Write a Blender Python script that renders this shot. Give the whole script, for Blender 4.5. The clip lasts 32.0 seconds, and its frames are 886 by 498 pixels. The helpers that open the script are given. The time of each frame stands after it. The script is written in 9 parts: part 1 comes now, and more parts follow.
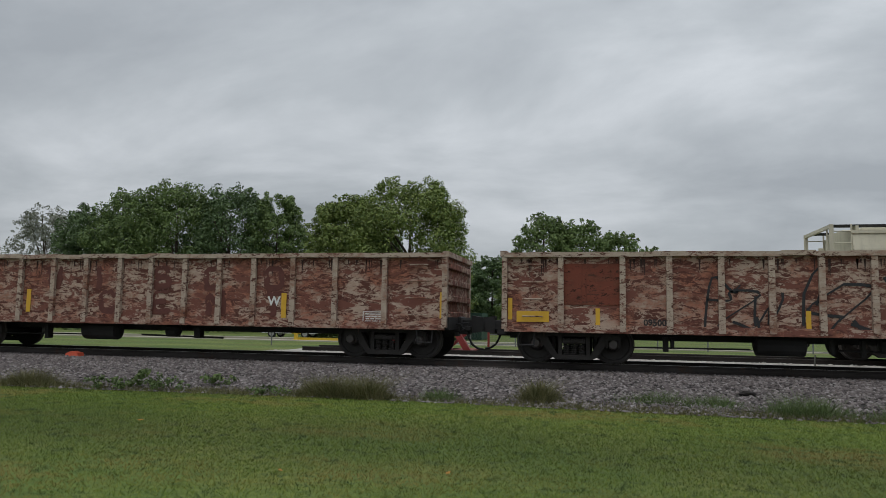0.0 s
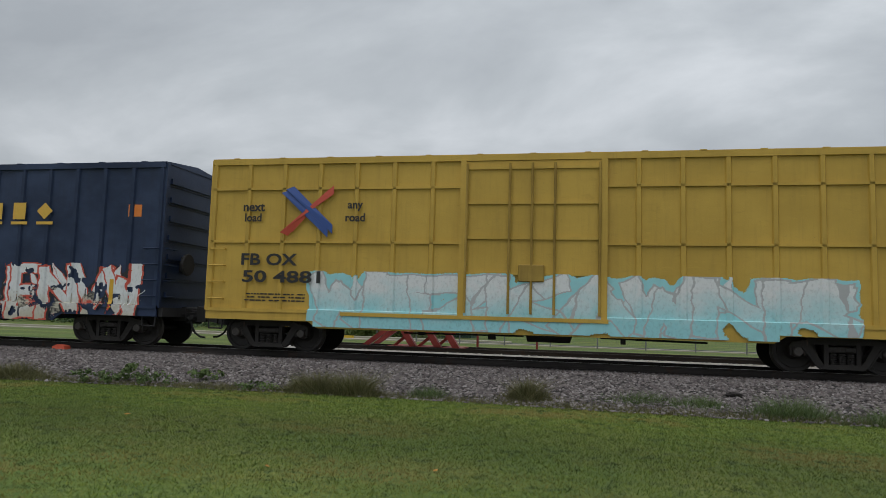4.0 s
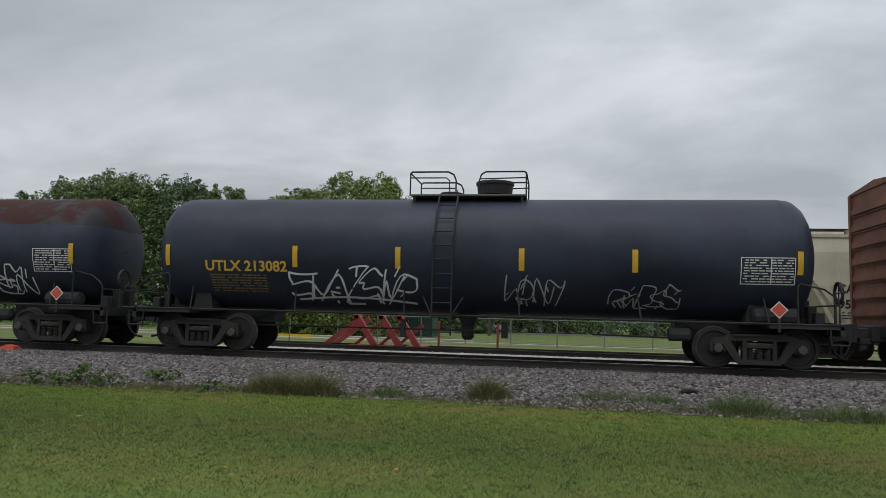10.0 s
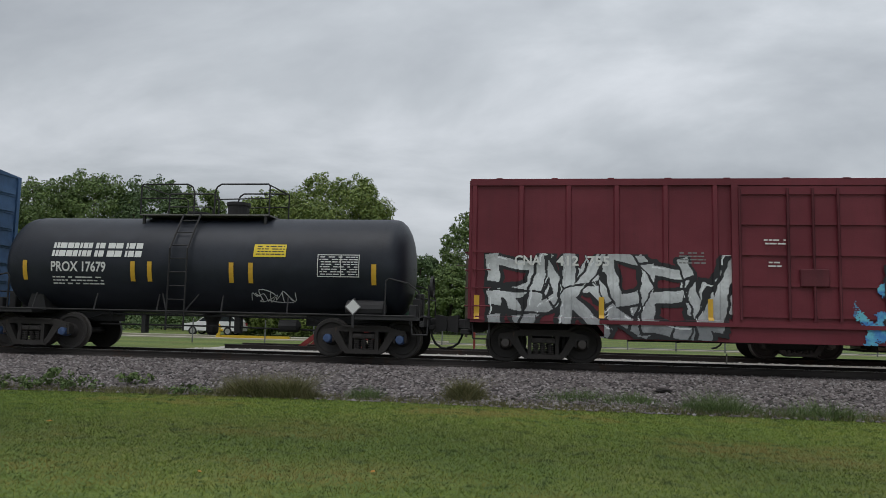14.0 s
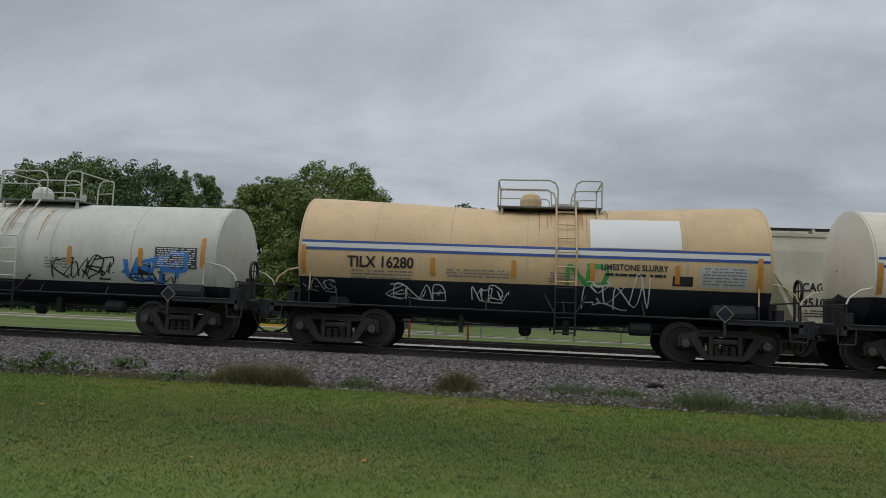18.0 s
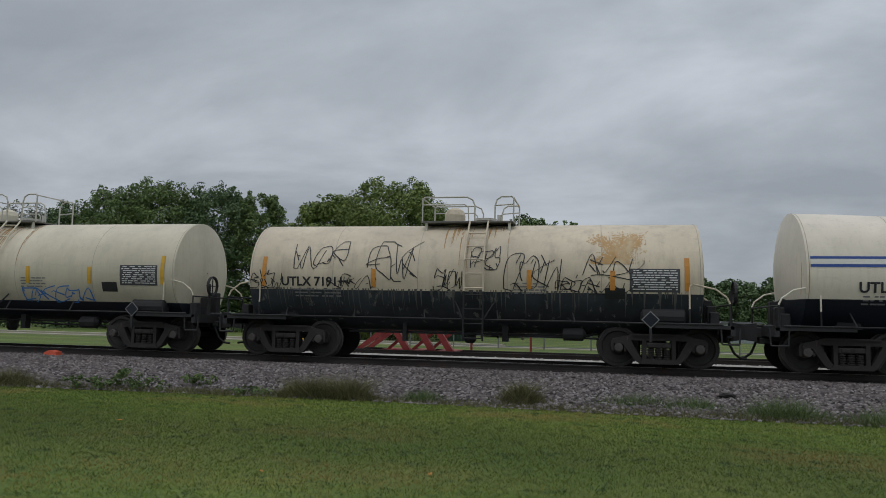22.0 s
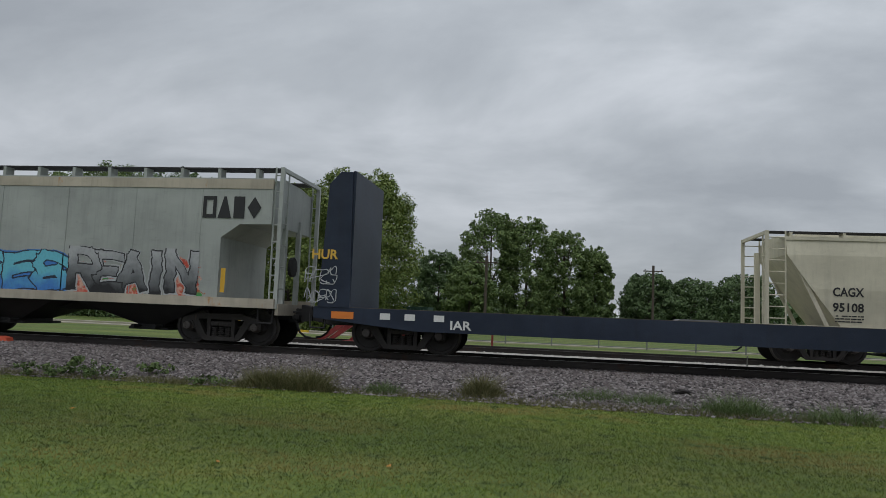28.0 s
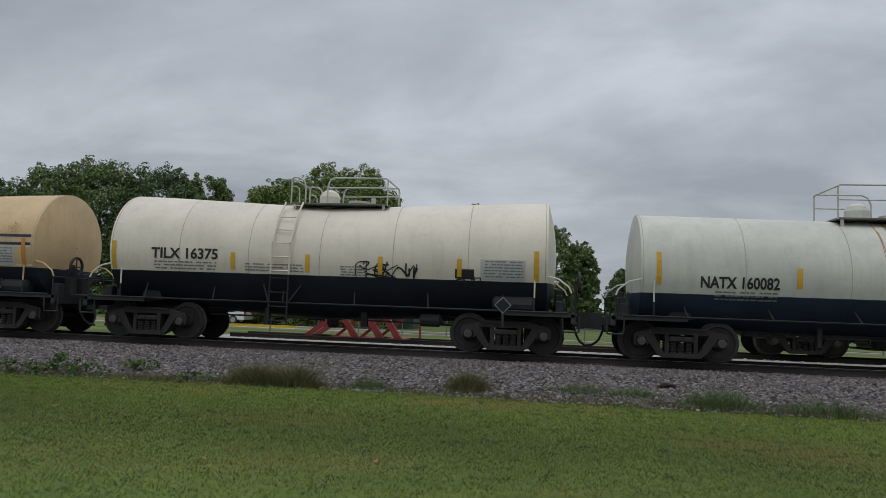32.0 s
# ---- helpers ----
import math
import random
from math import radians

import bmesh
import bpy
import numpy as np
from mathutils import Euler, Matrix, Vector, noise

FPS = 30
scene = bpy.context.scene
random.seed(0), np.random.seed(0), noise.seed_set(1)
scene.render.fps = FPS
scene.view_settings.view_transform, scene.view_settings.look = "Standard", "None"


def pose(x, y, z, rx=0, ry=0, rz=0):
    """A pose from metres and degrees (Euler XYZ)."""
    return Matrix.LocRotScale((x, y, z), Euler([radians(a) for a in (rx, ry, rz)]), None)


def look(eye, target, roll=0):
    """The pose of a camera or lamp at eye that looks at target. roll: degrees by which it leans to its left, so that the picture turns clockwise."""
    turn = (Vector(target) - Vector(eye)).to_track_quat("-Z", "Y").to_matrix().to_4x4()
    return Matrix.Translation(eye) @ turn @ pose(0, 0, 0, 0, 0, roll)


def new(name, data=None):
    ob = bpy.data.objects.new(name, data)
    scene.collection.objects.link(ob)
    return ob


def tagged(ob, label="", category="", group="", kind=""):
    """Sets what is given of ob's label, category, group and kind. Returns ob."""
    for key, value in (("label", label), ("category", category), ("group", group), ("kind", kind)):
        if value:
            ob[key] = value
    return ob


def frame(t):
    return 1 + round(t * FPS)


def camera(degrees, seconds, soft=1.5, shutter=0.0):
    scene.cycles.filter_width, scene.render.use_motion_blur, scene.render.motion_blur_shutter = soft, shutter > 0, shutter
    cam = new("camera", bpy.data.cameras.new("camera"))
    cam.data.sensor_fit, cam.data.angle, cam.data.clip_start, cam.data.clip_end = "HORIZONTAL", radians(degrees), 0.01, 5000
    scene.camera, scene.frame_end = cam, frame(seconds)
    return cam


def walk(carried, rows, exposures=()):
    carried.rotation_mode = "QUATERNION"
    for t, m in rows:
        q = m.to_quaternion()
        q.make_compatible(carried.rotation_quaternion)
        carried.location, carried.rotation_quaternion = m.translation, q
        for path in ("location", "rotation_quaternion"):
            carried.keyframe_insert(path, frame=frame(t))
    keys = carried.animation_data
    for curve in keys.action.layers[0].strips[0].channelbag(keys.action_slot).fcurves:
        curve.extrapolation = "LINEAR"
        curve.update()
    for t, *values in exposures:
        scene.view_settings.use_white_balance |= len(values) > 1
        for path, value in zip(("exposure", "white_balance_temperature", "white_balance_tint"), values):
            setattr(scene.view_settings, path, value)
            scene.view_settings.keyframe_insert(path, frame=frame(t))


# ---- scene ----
# The shot stands still and is hand-held: only its heading wavers.
EYE_Z = 1.0
TRACK_Y = 18.19
PATH = [
    (0, 13.03, 5.52, -0.91),
    (0.5, 12.98, 5.35, -1.00),
    (1, 13.35, 5.51, -1.03),
    (1.5, 13.48, 5.46, -1.10),
    (2, 13.56, 5.38, -1.19),
    (2.5, 13.80, 5.26, -1.18),
    (4.5, 11.83, 5.42, -1.82),
    (5, 11.68, 5.51, -1.87),
    (5.5, 11.23, 5.50, -1.75),
    (6, 10.89, 5.52, -1.61),
    (6.5, 10.56, 5.46, -1.46),
    (7, 10.36, 5.51, -1.32),
    (7.5, 10.25, 5.52, -1.29),
    (8, 10.29, 5.58, -1.33),
    (8.5, 10.29, 5.49, -1.38),
    (9, 9.92, 5.25, -1.45),
    (9.5, 9.68, 5.26, -1.40),
    (10, 9.16, 5.34, -1.53),
    (10.5, 9.57, 5.53, -1.13),
    (11, 9.78, 5.38, -1.04),
    (11.5, 9.26, 5.24, -1.18),
    (12, 8.52, 4.96, -1.34),
    (12.5, 8.23, 5.23, -1.40),
    (13, 7.48, 5.43, -1.39),
    (13.5, 7.52, 5.48, -1.24),
    (14, 7.28, 5.49, -1.26),
    (14.5, 7.60, 5.38, -1.08),
    (15, 7.31, 5.06, -1.18),
    (15.5, 7.22, 5.20, -1.46),
    (17.5, 7.14, 4.95, -2.15),
    (18, 6.90, 4.79, -2.40),
    (18.5, 6.87, 4.69, -2.57),
    (19, 7.30, 4.78, -2.52),
    (19.5, 8.25, 4.92, -1.89),
    (20, 9.19, 5.07, -1.31),
    (20.5, 10.07, 5.13, -0.90),
    (21, 10.56, 5.39, -0.81),
    (21.5, 11.18, 5.66, -0.94),
    (22, 11.73, 5.62, -1.26),
    (22.5, 11.42, 5.34, -1.67),
    (23, 10.91, 5.31, -2.09),
    (23.5, 10.23, 5.20, -2.60),
    (24, 9.38, 5.19, -2.86),
    (24.5, 8.69, 5.22, -3.19),
    (25, 8.43, 5.35, -2.81),
    (25.5, 8.50, 5.37, -2.58),
    (26, 8.70, 5.57, -2.61),
    (26.5, 9.02, 5.38, -2.23),
    (28.5, 8.60, 5.01, -2.54),
    (29, 8.03, 4.84, -2.55),
    (29.5, 7.83, 4.84, -2.47),
    (30, 7.71, 4.78, -2.48),
    (30.5, 7.71, 4.84, -2.48),
    (31, 7.39, 4.84, -2.44),
    (31.5, 7.49, 4.85, -2.31),
    (32, 7.73, 4.81, -2.16),
]


def aim(yaw, pitch, roll):
    return pose(0, 0, EYE_Z, 0, 0, yaw) @ pose(0, 0, 0, 90 + pitch) @ pose(0, 0, 0, 0, 0, -roll)


cam = camera(63.4, 32.0, soft=0.5)
walk(cam, [(t, aim(a, b, c)) for t, a, b, c in PATH],
     exposures=[(0, -0.08, 6500, 10), (2.5, -0.10, 6500, 10), (5, 0.0, 6500, 10), (9, 0.04, 6500, 10), (15.5, 0.01, 6450, 11), (18, -0.24, 6350, 11), (21, -0.31, 6300, 11), (24, -0.29, 6350, 11), (26, -0.17, 6400, 11), (28.5, -0.17, 6400, 11), (30, -0.21, 6350, 11), (32, -0.22, 6300, 11)])

# ---- world and light ----
world = bpy.data.worlds.new("overcast")
scene.world = world
world.use_nodes = True
wn, wl = world.node_tree.nodes, world.node_tree.links
wn.clear()


def wnode(kind, **values):
    n = wn.new(kind)
    for k, v in values.items():
        if k in n.inputs:
            n.inputs[k].default_value = v
    return n


tc = wnode("ShaderNodeTexCoord")
sep = wnode("ShaderNodeSeparateXYZ")
wl.new(tc.outputs["Generated"], sep.inputs[0])
zc = wnode("ShaderNodeMath"); zc.operation = "MAXIMUM"; zc.inputs[1].default_value = 0.0
wl.new(sep.outputs[2], zc.inputs[0])
za = wnode("ShaderNodeMath"); za.operation = "ADD"; za.inputs[1].default_value = 0.26
wl.new(zc.outputs[0], za.inputs[0])
comb = wnode("ShaderNodeCombineXYZ")
for i in (0, 1):
    dv = wnode("ShaderNodeMath"); dv.operation = "DIVIDE"
    wl.new(sep.outputs[i], dv.inputs[0]); wl.new(za.outputs[0], dv.inputs[1])
    wl.new(dv.outputs[0], comb.inputs[i])
mapp = wnode("ShaderNodeMapping")
mapp.inputs["Scale"].default_value = (0.46, 0.62, 1)
mapp.inputs["Location"].default_value = (5.3, 0.4, 0)
mapp.inputs["Rotation"].default_value = (0, 0, 0.12)
wl.new(comb.outputs[0], mapp.inputs[0])
cl = wnode("ShaderNodeTexNoise", Scale=2.3, Detail=8.0, Roughness=0.55, Distortion=0.3)
wl.new(mapp.outputs[0], cl.inputs["Vector"])
ramp = wnode("ShaderNodeValToRGB")
ramp.color_ramp.elements[0].position, ramp.color_ramp.elements[0].color = 0.34, (0.375, 0.405, 0.435, 1)
ramp.color_ramp.elements[1].position, ramp.color_ramp.elements[1].color = 0.67, (0.655, 0.69, 0.725, 1)
e = ramp.color_ramp.elements.new(0.5); e.color = (0.485, 0.52, 0.55, 1)
wl.new(cl.outputs["Fac"], ramp.inputs[0])
SUN_EL, SUN_AZ = 68, 205
sky = wn.new("ShaderNodeTexSky")
sky.sky_type, sky.sun_disc = "NISHITA", False
sky.sun_elevation, sky.sun_rotation = radians(SUN_EL), radians(SUN_AZ)
skym = wnode("ShaderNodeVectorMath"); skym.operation = "SCALE"; skym.inputs["Scale"].default_value = 0.08
wl.new(sky.outputs[0], skym.inputs[0])
mixs = wn.new("ShaderNodeMix"); mixs.data_type = "RGBA"; mixs.inputs[0].default_value = 0.93
wl.new(skym.outputs[0], mixs.inputs["A"]); wl.new(ramp.outputs[0], mixs.inputs["B"])
bg = wnode("ShaderNodeBackground", Strength=1.0)
zen = wnode("ShaderNodeMapRange")
zen.inputs["From Min"].default_value, zen.inputs["From Max"].default_value = 0.0, 0.9
zen.inputs["To Min"].default_value, zen.inputs["To Max"].default_value = 0.88, 1.65
wl.new(sep.outputs[2], zen.inputs[0])
zen2 = wnode("ShaderNodeVectorMath"); zen2.operation = "SCALE"
wl.new(mixs.outputs["Result"], zen2.inputs[0]); wl.new(zen.outputs[0], zen2.inputs["Scale"])
side = wnode("ShaderNodeMapRange")
side.inputs["From Min"].default_value, side.inputs["From Max"].default_value = -0.8, 0.5
side.inputs["To Min"].default_value, side.inputs["To Max"].default_value = 0.92, 1.02
wl.new(sep.outputs[0], side.inputs[0])
zen3 = wnode("ShaderNodeVectorMath"); zen3.operation = "SCALE"
wl.new(zen2.outputs[0], zen3.inputs[0]); wl.new(side.outputs[0], zen3.inputs["Scale"])
wl.new(zen3.outputs[0], bg.inputs[0])
out = wn.new("ShaderNodeOutputWorld")
wl.new(bg.outputs[0], out.inputs[0])

sun = new("sun", bpy.data.lights.new("sun", "SUN"))
sun.data.energy, sun.data.angle, sun.data.color = 0.95, radians(40), (1.0, 0.97, 0.93)
az, el = radians(SUN_AZ), radians(SUN_EL)
sun.matrix_basis = look((0, 0, 60), (0 - math.sin(az) * 60, -math.cos(az) * 60, 60 - 60 * math.tan(el)))

# ---- materials ----
MATS = {}
TONE = {}


def nodes_of(name):
    m = bpy.data.materials.new(name)
    m.use_nodes = True
    nt = m.node_tree
    return m, nt.nodes, nt.links, nt.nodes["Principled BSDF"]


def mixc(N, L, fac, a, b, mode="MIX"):
    m = N.new("ShaderNodeMix")
    m.data_type, m.blend_type = "RGBA", mode
    for sock, v in ((m.inputs[0], fac), (m.inputs["A"], a), (m.inputs["B"], b)):
        if isinstance(v, bpy.types.NodeSocket):
            L.new(v, sock)
        else:
            sock.default_value = v if not isinstance(v, tuple) else (*v, 1)[:4]
    return m.outputs["Result"]


def noise_of(N, L, vec, scale, detail=4.0, rough=0.55, stretch=(1, 1, 1), shift=(0, 0, 0), dist=0.0):
    mp = N.new("ShaderNodeMapping")
    mp.inputs["Scale"].default_value, mp.inputs["Location"].default_value = stretch, shift
    L.new(vec, mp.inputs[0])
    n = N.new("ShaderNodeTexNoise")
    n.inputs["Scale"].default_value, n.inputs["Detail"].default_value, n.inputs["Roughness"].default_value = scale, detail, rough
    n.inputs["Distortion"].default_value = dist
    L.new(mp.outputs[0], n.inputs["Vector"])
    return n.outputs["Fac"]


def steps_of(N, L, fac, lo, hi):
    r = N.new("ShaderNodeMapRange")
    r.interpolation_type = "SMOOTHSTEP"
    r.inputs["From Min"].default_value, r.inputs["From Max"].default_value = lo, hi
    L.new(fac, r.inputs[0])
    return r.outputs[0]


def bump_of(N, L, B, height, strength, dist):
    b = N.new("ShaderNodeBump")
    b.inputs["Strength"].default_value, b.inputs["Distance"].default_value = strength, dist
    L.new(height, b.inputs["Height"])
    L.new(b.outputs[0], B.inputs["Normal"])


def paint(name, color, rust=0.15, fade=0.3, rough=0.55, seed=0, rustcol=(0.16, 0.055, 0.028), grime=0.35, rustscale=1.1, band=0.35, metal=0.0, scratch=0.0, spec=0.3):
    """Weathered paint on steel: faded patches, vertical streaks, rust where the paint has gone."""
    key = ("paint", name)
    if key in MATS:
        return MATS[key]
    m, N, L, B = nodes_of(name)
    co = N.new("ShaderNodeTexCoord").outputs["Object"]
    sh = (seed * 7.3, seed * 3.1, seed * 5.7)
    big = noise_of(N, L, co, 0.45, 4, 0.6, (1, 1, 1.4), sh)
    streak = noise_of(N, L, co, 3.2, 5, 0.62, (1, 1, 0.13), sh)
    fine = noise_of(N, L, co, 26, 3, 0.6, (1, 1, 1), sh)
    pale = tuple(min(1, c * (1 + 0.9 * fade) + 0.035 * fade) for c in color)
    dark = tuple(c * (1 - 0.5 * fade) for c in color)
    c1 = mixc(N, L, steps_of(N, L, big, 0.3, 0.72), dark, pale)
    c2 = mixc(N, L, steps_of(N, L, streak, 0.42, 0.78), c1, tuple(c * 0.55 + 0.012 for c in color))
    gr = N.new("ShaderNodeMath"); gr.operation = "MULTIPLY"; gr.inputs[1].default_value = grime
    L.new(steps_of(N, L, streak, 0.46, 0.74), gr.inputs[0])
    c2 = mixc(N, L, gr.outputs[0], c1, tuple(c * 0.4 + 0.012 for c in color))
    # rust: patches with ragged edges
    rb = noise_of(N, L, co, rustscale, 9, 0.68, (1, 1, band), tuple(s + 11 for s in sh), 0.25)
    lim = 0.74 - 0.36 * min(rust, 1.0)
    rm = steps_of(N, L, rb, lim - 0.015, lim + 0.05)
    rc = mixc(N, L, fine, rustcol, tuple(min(1, c * 2.1) for c in rustcol))
    col = mixc(N, L, rm, c2, rc)
    if scratch:
        up = noise_of(N, L, co, 7.0, 6, 0.7, (1, 1, 0.10), tuple(s + 31 for s in sh), 0.6)
        side = noise_of(N, L, co, 5.0, 7, 0.7, (0.22, 1, 1.6), tuple(s + 47 for s in sh), 0.8)
        for q, cl_ in ((up, tuple(v * 0.55 for v in rustcol)), (side, rustcol)):
            k = steps_of(N, L, q, 0.60 - 0.10 * scratch, 0.66 - 0.10 * scratch)
            col = mixc(N, L, k, col, cl_)
    chip = noise_of(N, L, co, 9.0, 8, 0.75, (1, 1, 0.8), tuple(s + 5 for s in sh), 0.3)
    ck = N.new("ShaderNodeMath"); ck.operation = "MULTIPLY"; ck.inputs[1].default_value = 0.55
    L.new(steps_of(N, L, chip, 0.64, 0.70), ck.inputs[0])
    col = mixc(N, L, ck.outputs[0], col, tuple(min(1, v * 0.55 + 0.02) for v in color))
    scuff = noise_of(N, L, co, 5.0, 9, 0.78, (0.5, 1, 1.5), tuple(s + 71 for s in sh), 0.6)
    runs = noise_of(N, L, co, 13.0, 5, 0.7, (1, 1, 0.06), tuple(s + 83 for s in sh))
    for q, lo, hi, amt, tint in ((scuff, 0.55, 0.66, 0.28, tuple(v * 0.5 + 0.008 for v in color)), (runs, 0.5, 0.72, 0.30, tuple(v * 0.6 + 0.006 for v in color)), (scuff, 0.45, 0.33, 0.25, tuple(min(1, v * 1.35 + 0.01) for v in color))):
        mk = N.new("ShaderNodeMath"); mk.operation = "MULTIPLY"; mk.inputs[1].default_value = amt * (0.5 + fade)
        L.new(steps_of(N, L, q, lo, hi), mk.inputs[0])
        col = mixc(N, L, mk.outputs[0], col, tint)
    L.new(col, B.inputs["Base Color"])
    B.inputs["Specular IOR Level"].default_value = spec
    rr = N.new("ShaderNodeMapRange")
    rr.inputs["To Min"].default_value, rr.inputs["To Max"].default_value = rough, 0.92
    L.new(rm, rr.inputs[0]); L.new(rr.outputs[0], B.inputs["Roughness"])
    B.inputs["Metallic"].default_value = metal
    ht = N.new("ShaderNodeMath"); ht.operation = "ADD"
    L.new(big, ht.inputs[0]); L.new(fine, ht.inputs[1])
    bump_of(N, L, B, ht.outputs[0], 0.25, 0.012)
    MATS[key] = m
    TONE[m.name] = color
    return m


def rusty(name, base, rust, seed=0, amount=0.5, scale=1.0, dark=(0.045, 0.022, 0.016), drip=0.5, lie=(0.5, 1, 1.35), flake=0.58):
    """Old paint with bleeding rust, dark flaking scratches, drips and pale chips."""
    key = ("rusty", name)
    if key in MATS:
        return MATS[key]
    m, N, L, B = nodes_of(name)
    co = N.new("ShaderNodeTexCoord").outputs["Object"]
    sh = (seed * 4.3, seed * 2.9, seed * 6.1)
    n1 = noise_of(N, L, co, 0.8 * scale, 6, 0.65, (1, 1, 1.2), sh)
    n2 = noise_of(N, L, co, 5.5 * scale, 10, 0.78, lie, sh, 0.6)
    ad = N.new("ShaderNodeMath"); ad.operation = "MULTIPLY_ADD"; ad.inputs[1].default_value = 0.75
    L.new(n1, ad.inputs[0])
    hf = N.new("ShaderNodeMath"); hf.operation = "MULTIPLY"; hf.inputs[1].default_value = 0.25
    L.new(n2, hf.inputs[0]); L.new(hf.outputs[0], ad.inputs[2])
    lim = 0.62 - 0.22 * amount
    mask = steps_of(N, L, ad.outputs[0], lim - 0.07, lim + 0.08)
    tone = mixc(N, L, steps_of(N, L, n2, 0.35, 0.65), tuple(v * 0.62 for v in rust), tuple(min(1, v * 1.5) for v in rust))
    pap = mixc(N, L, steps_of(N, L, n2, 0.38, 0.66), base, tuple(v * 0.7 + q * 0.25 for v, q in zip(base, rust)))
    col = mixc(N, L, mask, pap, tone)
    up = noise_of(N, L, co, 4.2 * scale, 6, 0.66, (1, 1, 0.10), tuple(s + 9 for s in sh), 0.3)
    k = N.new("ShaderNodeMath"); k.operation = "MULTIPLY"; k.inputs[1].default_value = drip
    L.new(steps_of(N, L, up, 0.54, 0.72), k.inputs[0])
    col = mixc(N, L, k.outputs[0], col, tuple(v * 0.5 for v in rust))
    fl = noise_of(N, L, co, 6.5 * scale, 10, 0.76, lie, tuple(s + 23 for s in sh), 0.7)
    col = mixc(N, L, steps_of(N, L, fl, flake - 0.015, flake + 0.02), col, dark)
    fl2 = noise_of(N, L, co, 2.6 * scale, 10, 0.76, lie, tuple(s + 57 for s in sh), 0.8)
    col = mixc(N, L, steps_of(N, L, fl2, flake + 0.0, flake + 0.03), col, tuple(v * 1.7 for v in dark))
    ch = noise_of(N, L, co, 12.0 * scale, 8, 0.72, (0.6, 1, 1.2), tuple(s + 41 for s in sh), 0.8)
    k2 = N.new("ShaderNodeMath"); k2.operation = "MULTIPLY"; k2.inputs[1].default_value = 0.7
    L.new(steps_of(N, L, ch, 0.62, 0.68), k2.inputs[0])
    col = mixc(N, L, k2.outputs[0], col, tuple(min(1, v * 1.25 + 0.03) for v in base))
    L.new(col, B.inputs["Base Color"])
    B.inputs["Roughness"].default_value = 0.85
    B.inputs["Specular IOR Level"].default_value = 0.2
    bump_of(N, L, B, fl, 0.4, 0.012)
    MATS[key] = m
    TONE[m.name] = base
    return m


def plain(name, color, rough=0.6, vary=0.25, scale=8.0, metal=0.0, bump=0.0):
    key = ("plain", name)
    if key in MATS:
        return MATS[key]
    m, N, L, B = nodes_of(name)
    co = N.new("ShaderNodeTexCoord").outputs["Object"]
    n = noise_of(N, L, co, scale, 5, 0.6)
    col = mixc(N, L, n, tuple(c * (1 - vary) for c in color), tuple(min(1, c * (1 + vary)) for c in color))
    L.new(col, B.inputs["Base Color"])
    B.inputs["Roughness"].default_value, B.inputs["Metallic"].default_value = rough, metal
    if bump:
        bump_of(N, L, B, n, 0.6, bump)
    MATS[key] = m
    TONE[m.name] = color
    return m


def island(name, cols, rough=0.9, scale=3.0):
    """Loose stuff whose pieces differ: stones, blades and leaves."""
    key = ("island", name)
    if key in MATS:
        return MATS[key]
    m, N, L, B = nodes_of(name)
    g = N.new("ShaderNodeNewGeometry")
    r = N.new("ShaderNodeValToRGB")
    L.new(g.outputs["Random Per Island"], r.inputs[0])
    els = r.color_ramp.elements
    els[0].color, els[1].color = (*cols[0], 1), (*cols[-1], 1)
    for i, c in enumerate(cols[1:-1], 1):
        els.new(i / (len(cols) - 1)).color = (*c, 1)
    co = N.new("ShaderNodeTexCoord").outputs["Object"]
    n = noise_of(N, L, co, scale, 3, 0.5)
    dk = N.new("ShaderNodeMapRange"); dk.inputs["To Min"].default_value, dk.inputs["To Max"].default_value = 0.7, 1.3
    L.new(n, dk.inputs[0])
    cm = N.new("ShaderNodeVectorMath"); cm.operation = "SCALE"
    L.new(r.outputs[0], cm.inputs[0]); L.new(dk.outputs[0], cm.inputs["Scale"])
    L.new(cm.outputs[0], B.inputs["Base Color"])
    B.inputs["Roughness"].default_value = rough
    MATS[key] = m
    return m


IRON = paint("worn_black_iron", (0.022, 0.021, 0.022), 0.12, 0.3, 0.7, 3, (0.06, 0.035, 0.025))
TRUCKM = paint("truck_iron", (0.036, 0.032, 0.030), 0.2, 0.4, 0.8, 4, (0.075, 0.050, 0.040))
WHEELM = paint("wheel_steel", (0.022, 0.019, 0.018), 0.3, 0.4, 0.65, 5, (0.05, 0.032, 0.024))
TREADM = plain("bright_steel", (0.42, 0.41, 0.40), 0.35, 0.2, 8, 0.9)
RAILM = paint("rail_steel", (0.026, 0.021, 0.019), 0.4, 0.3, 0.7, 6, (0.036, 0.024, 0.019))
YELLOW = plain("reflector_yellow", (0.62, 0.36, 0.03), 0.45, 0.15)
WHITE = plain("stencil_white", (0.66, 0.66, 0.64), 0.6, 0.12, 20)
BLACK = plain("stencil_black", (0.018, 0.018, 0.02), 0.6, 0.2, 20)
GOLD = plain("stencil_gold", (0.66, 0.40, 0.06), 0.55, 0.12, 20)
GREYTX = plain("stencil_grey", (0.20, 0.20, 0.20), 0.6, 0.2, 20)
ORANGE = plain("safety_orange", (0.62, 0.10, 0.05), 0.6, 0.2)
HOSE = plain("black_rubber", (0.012, 0.012, 0.013), 0.7, 0.2)

# ---- mesh helpers ----


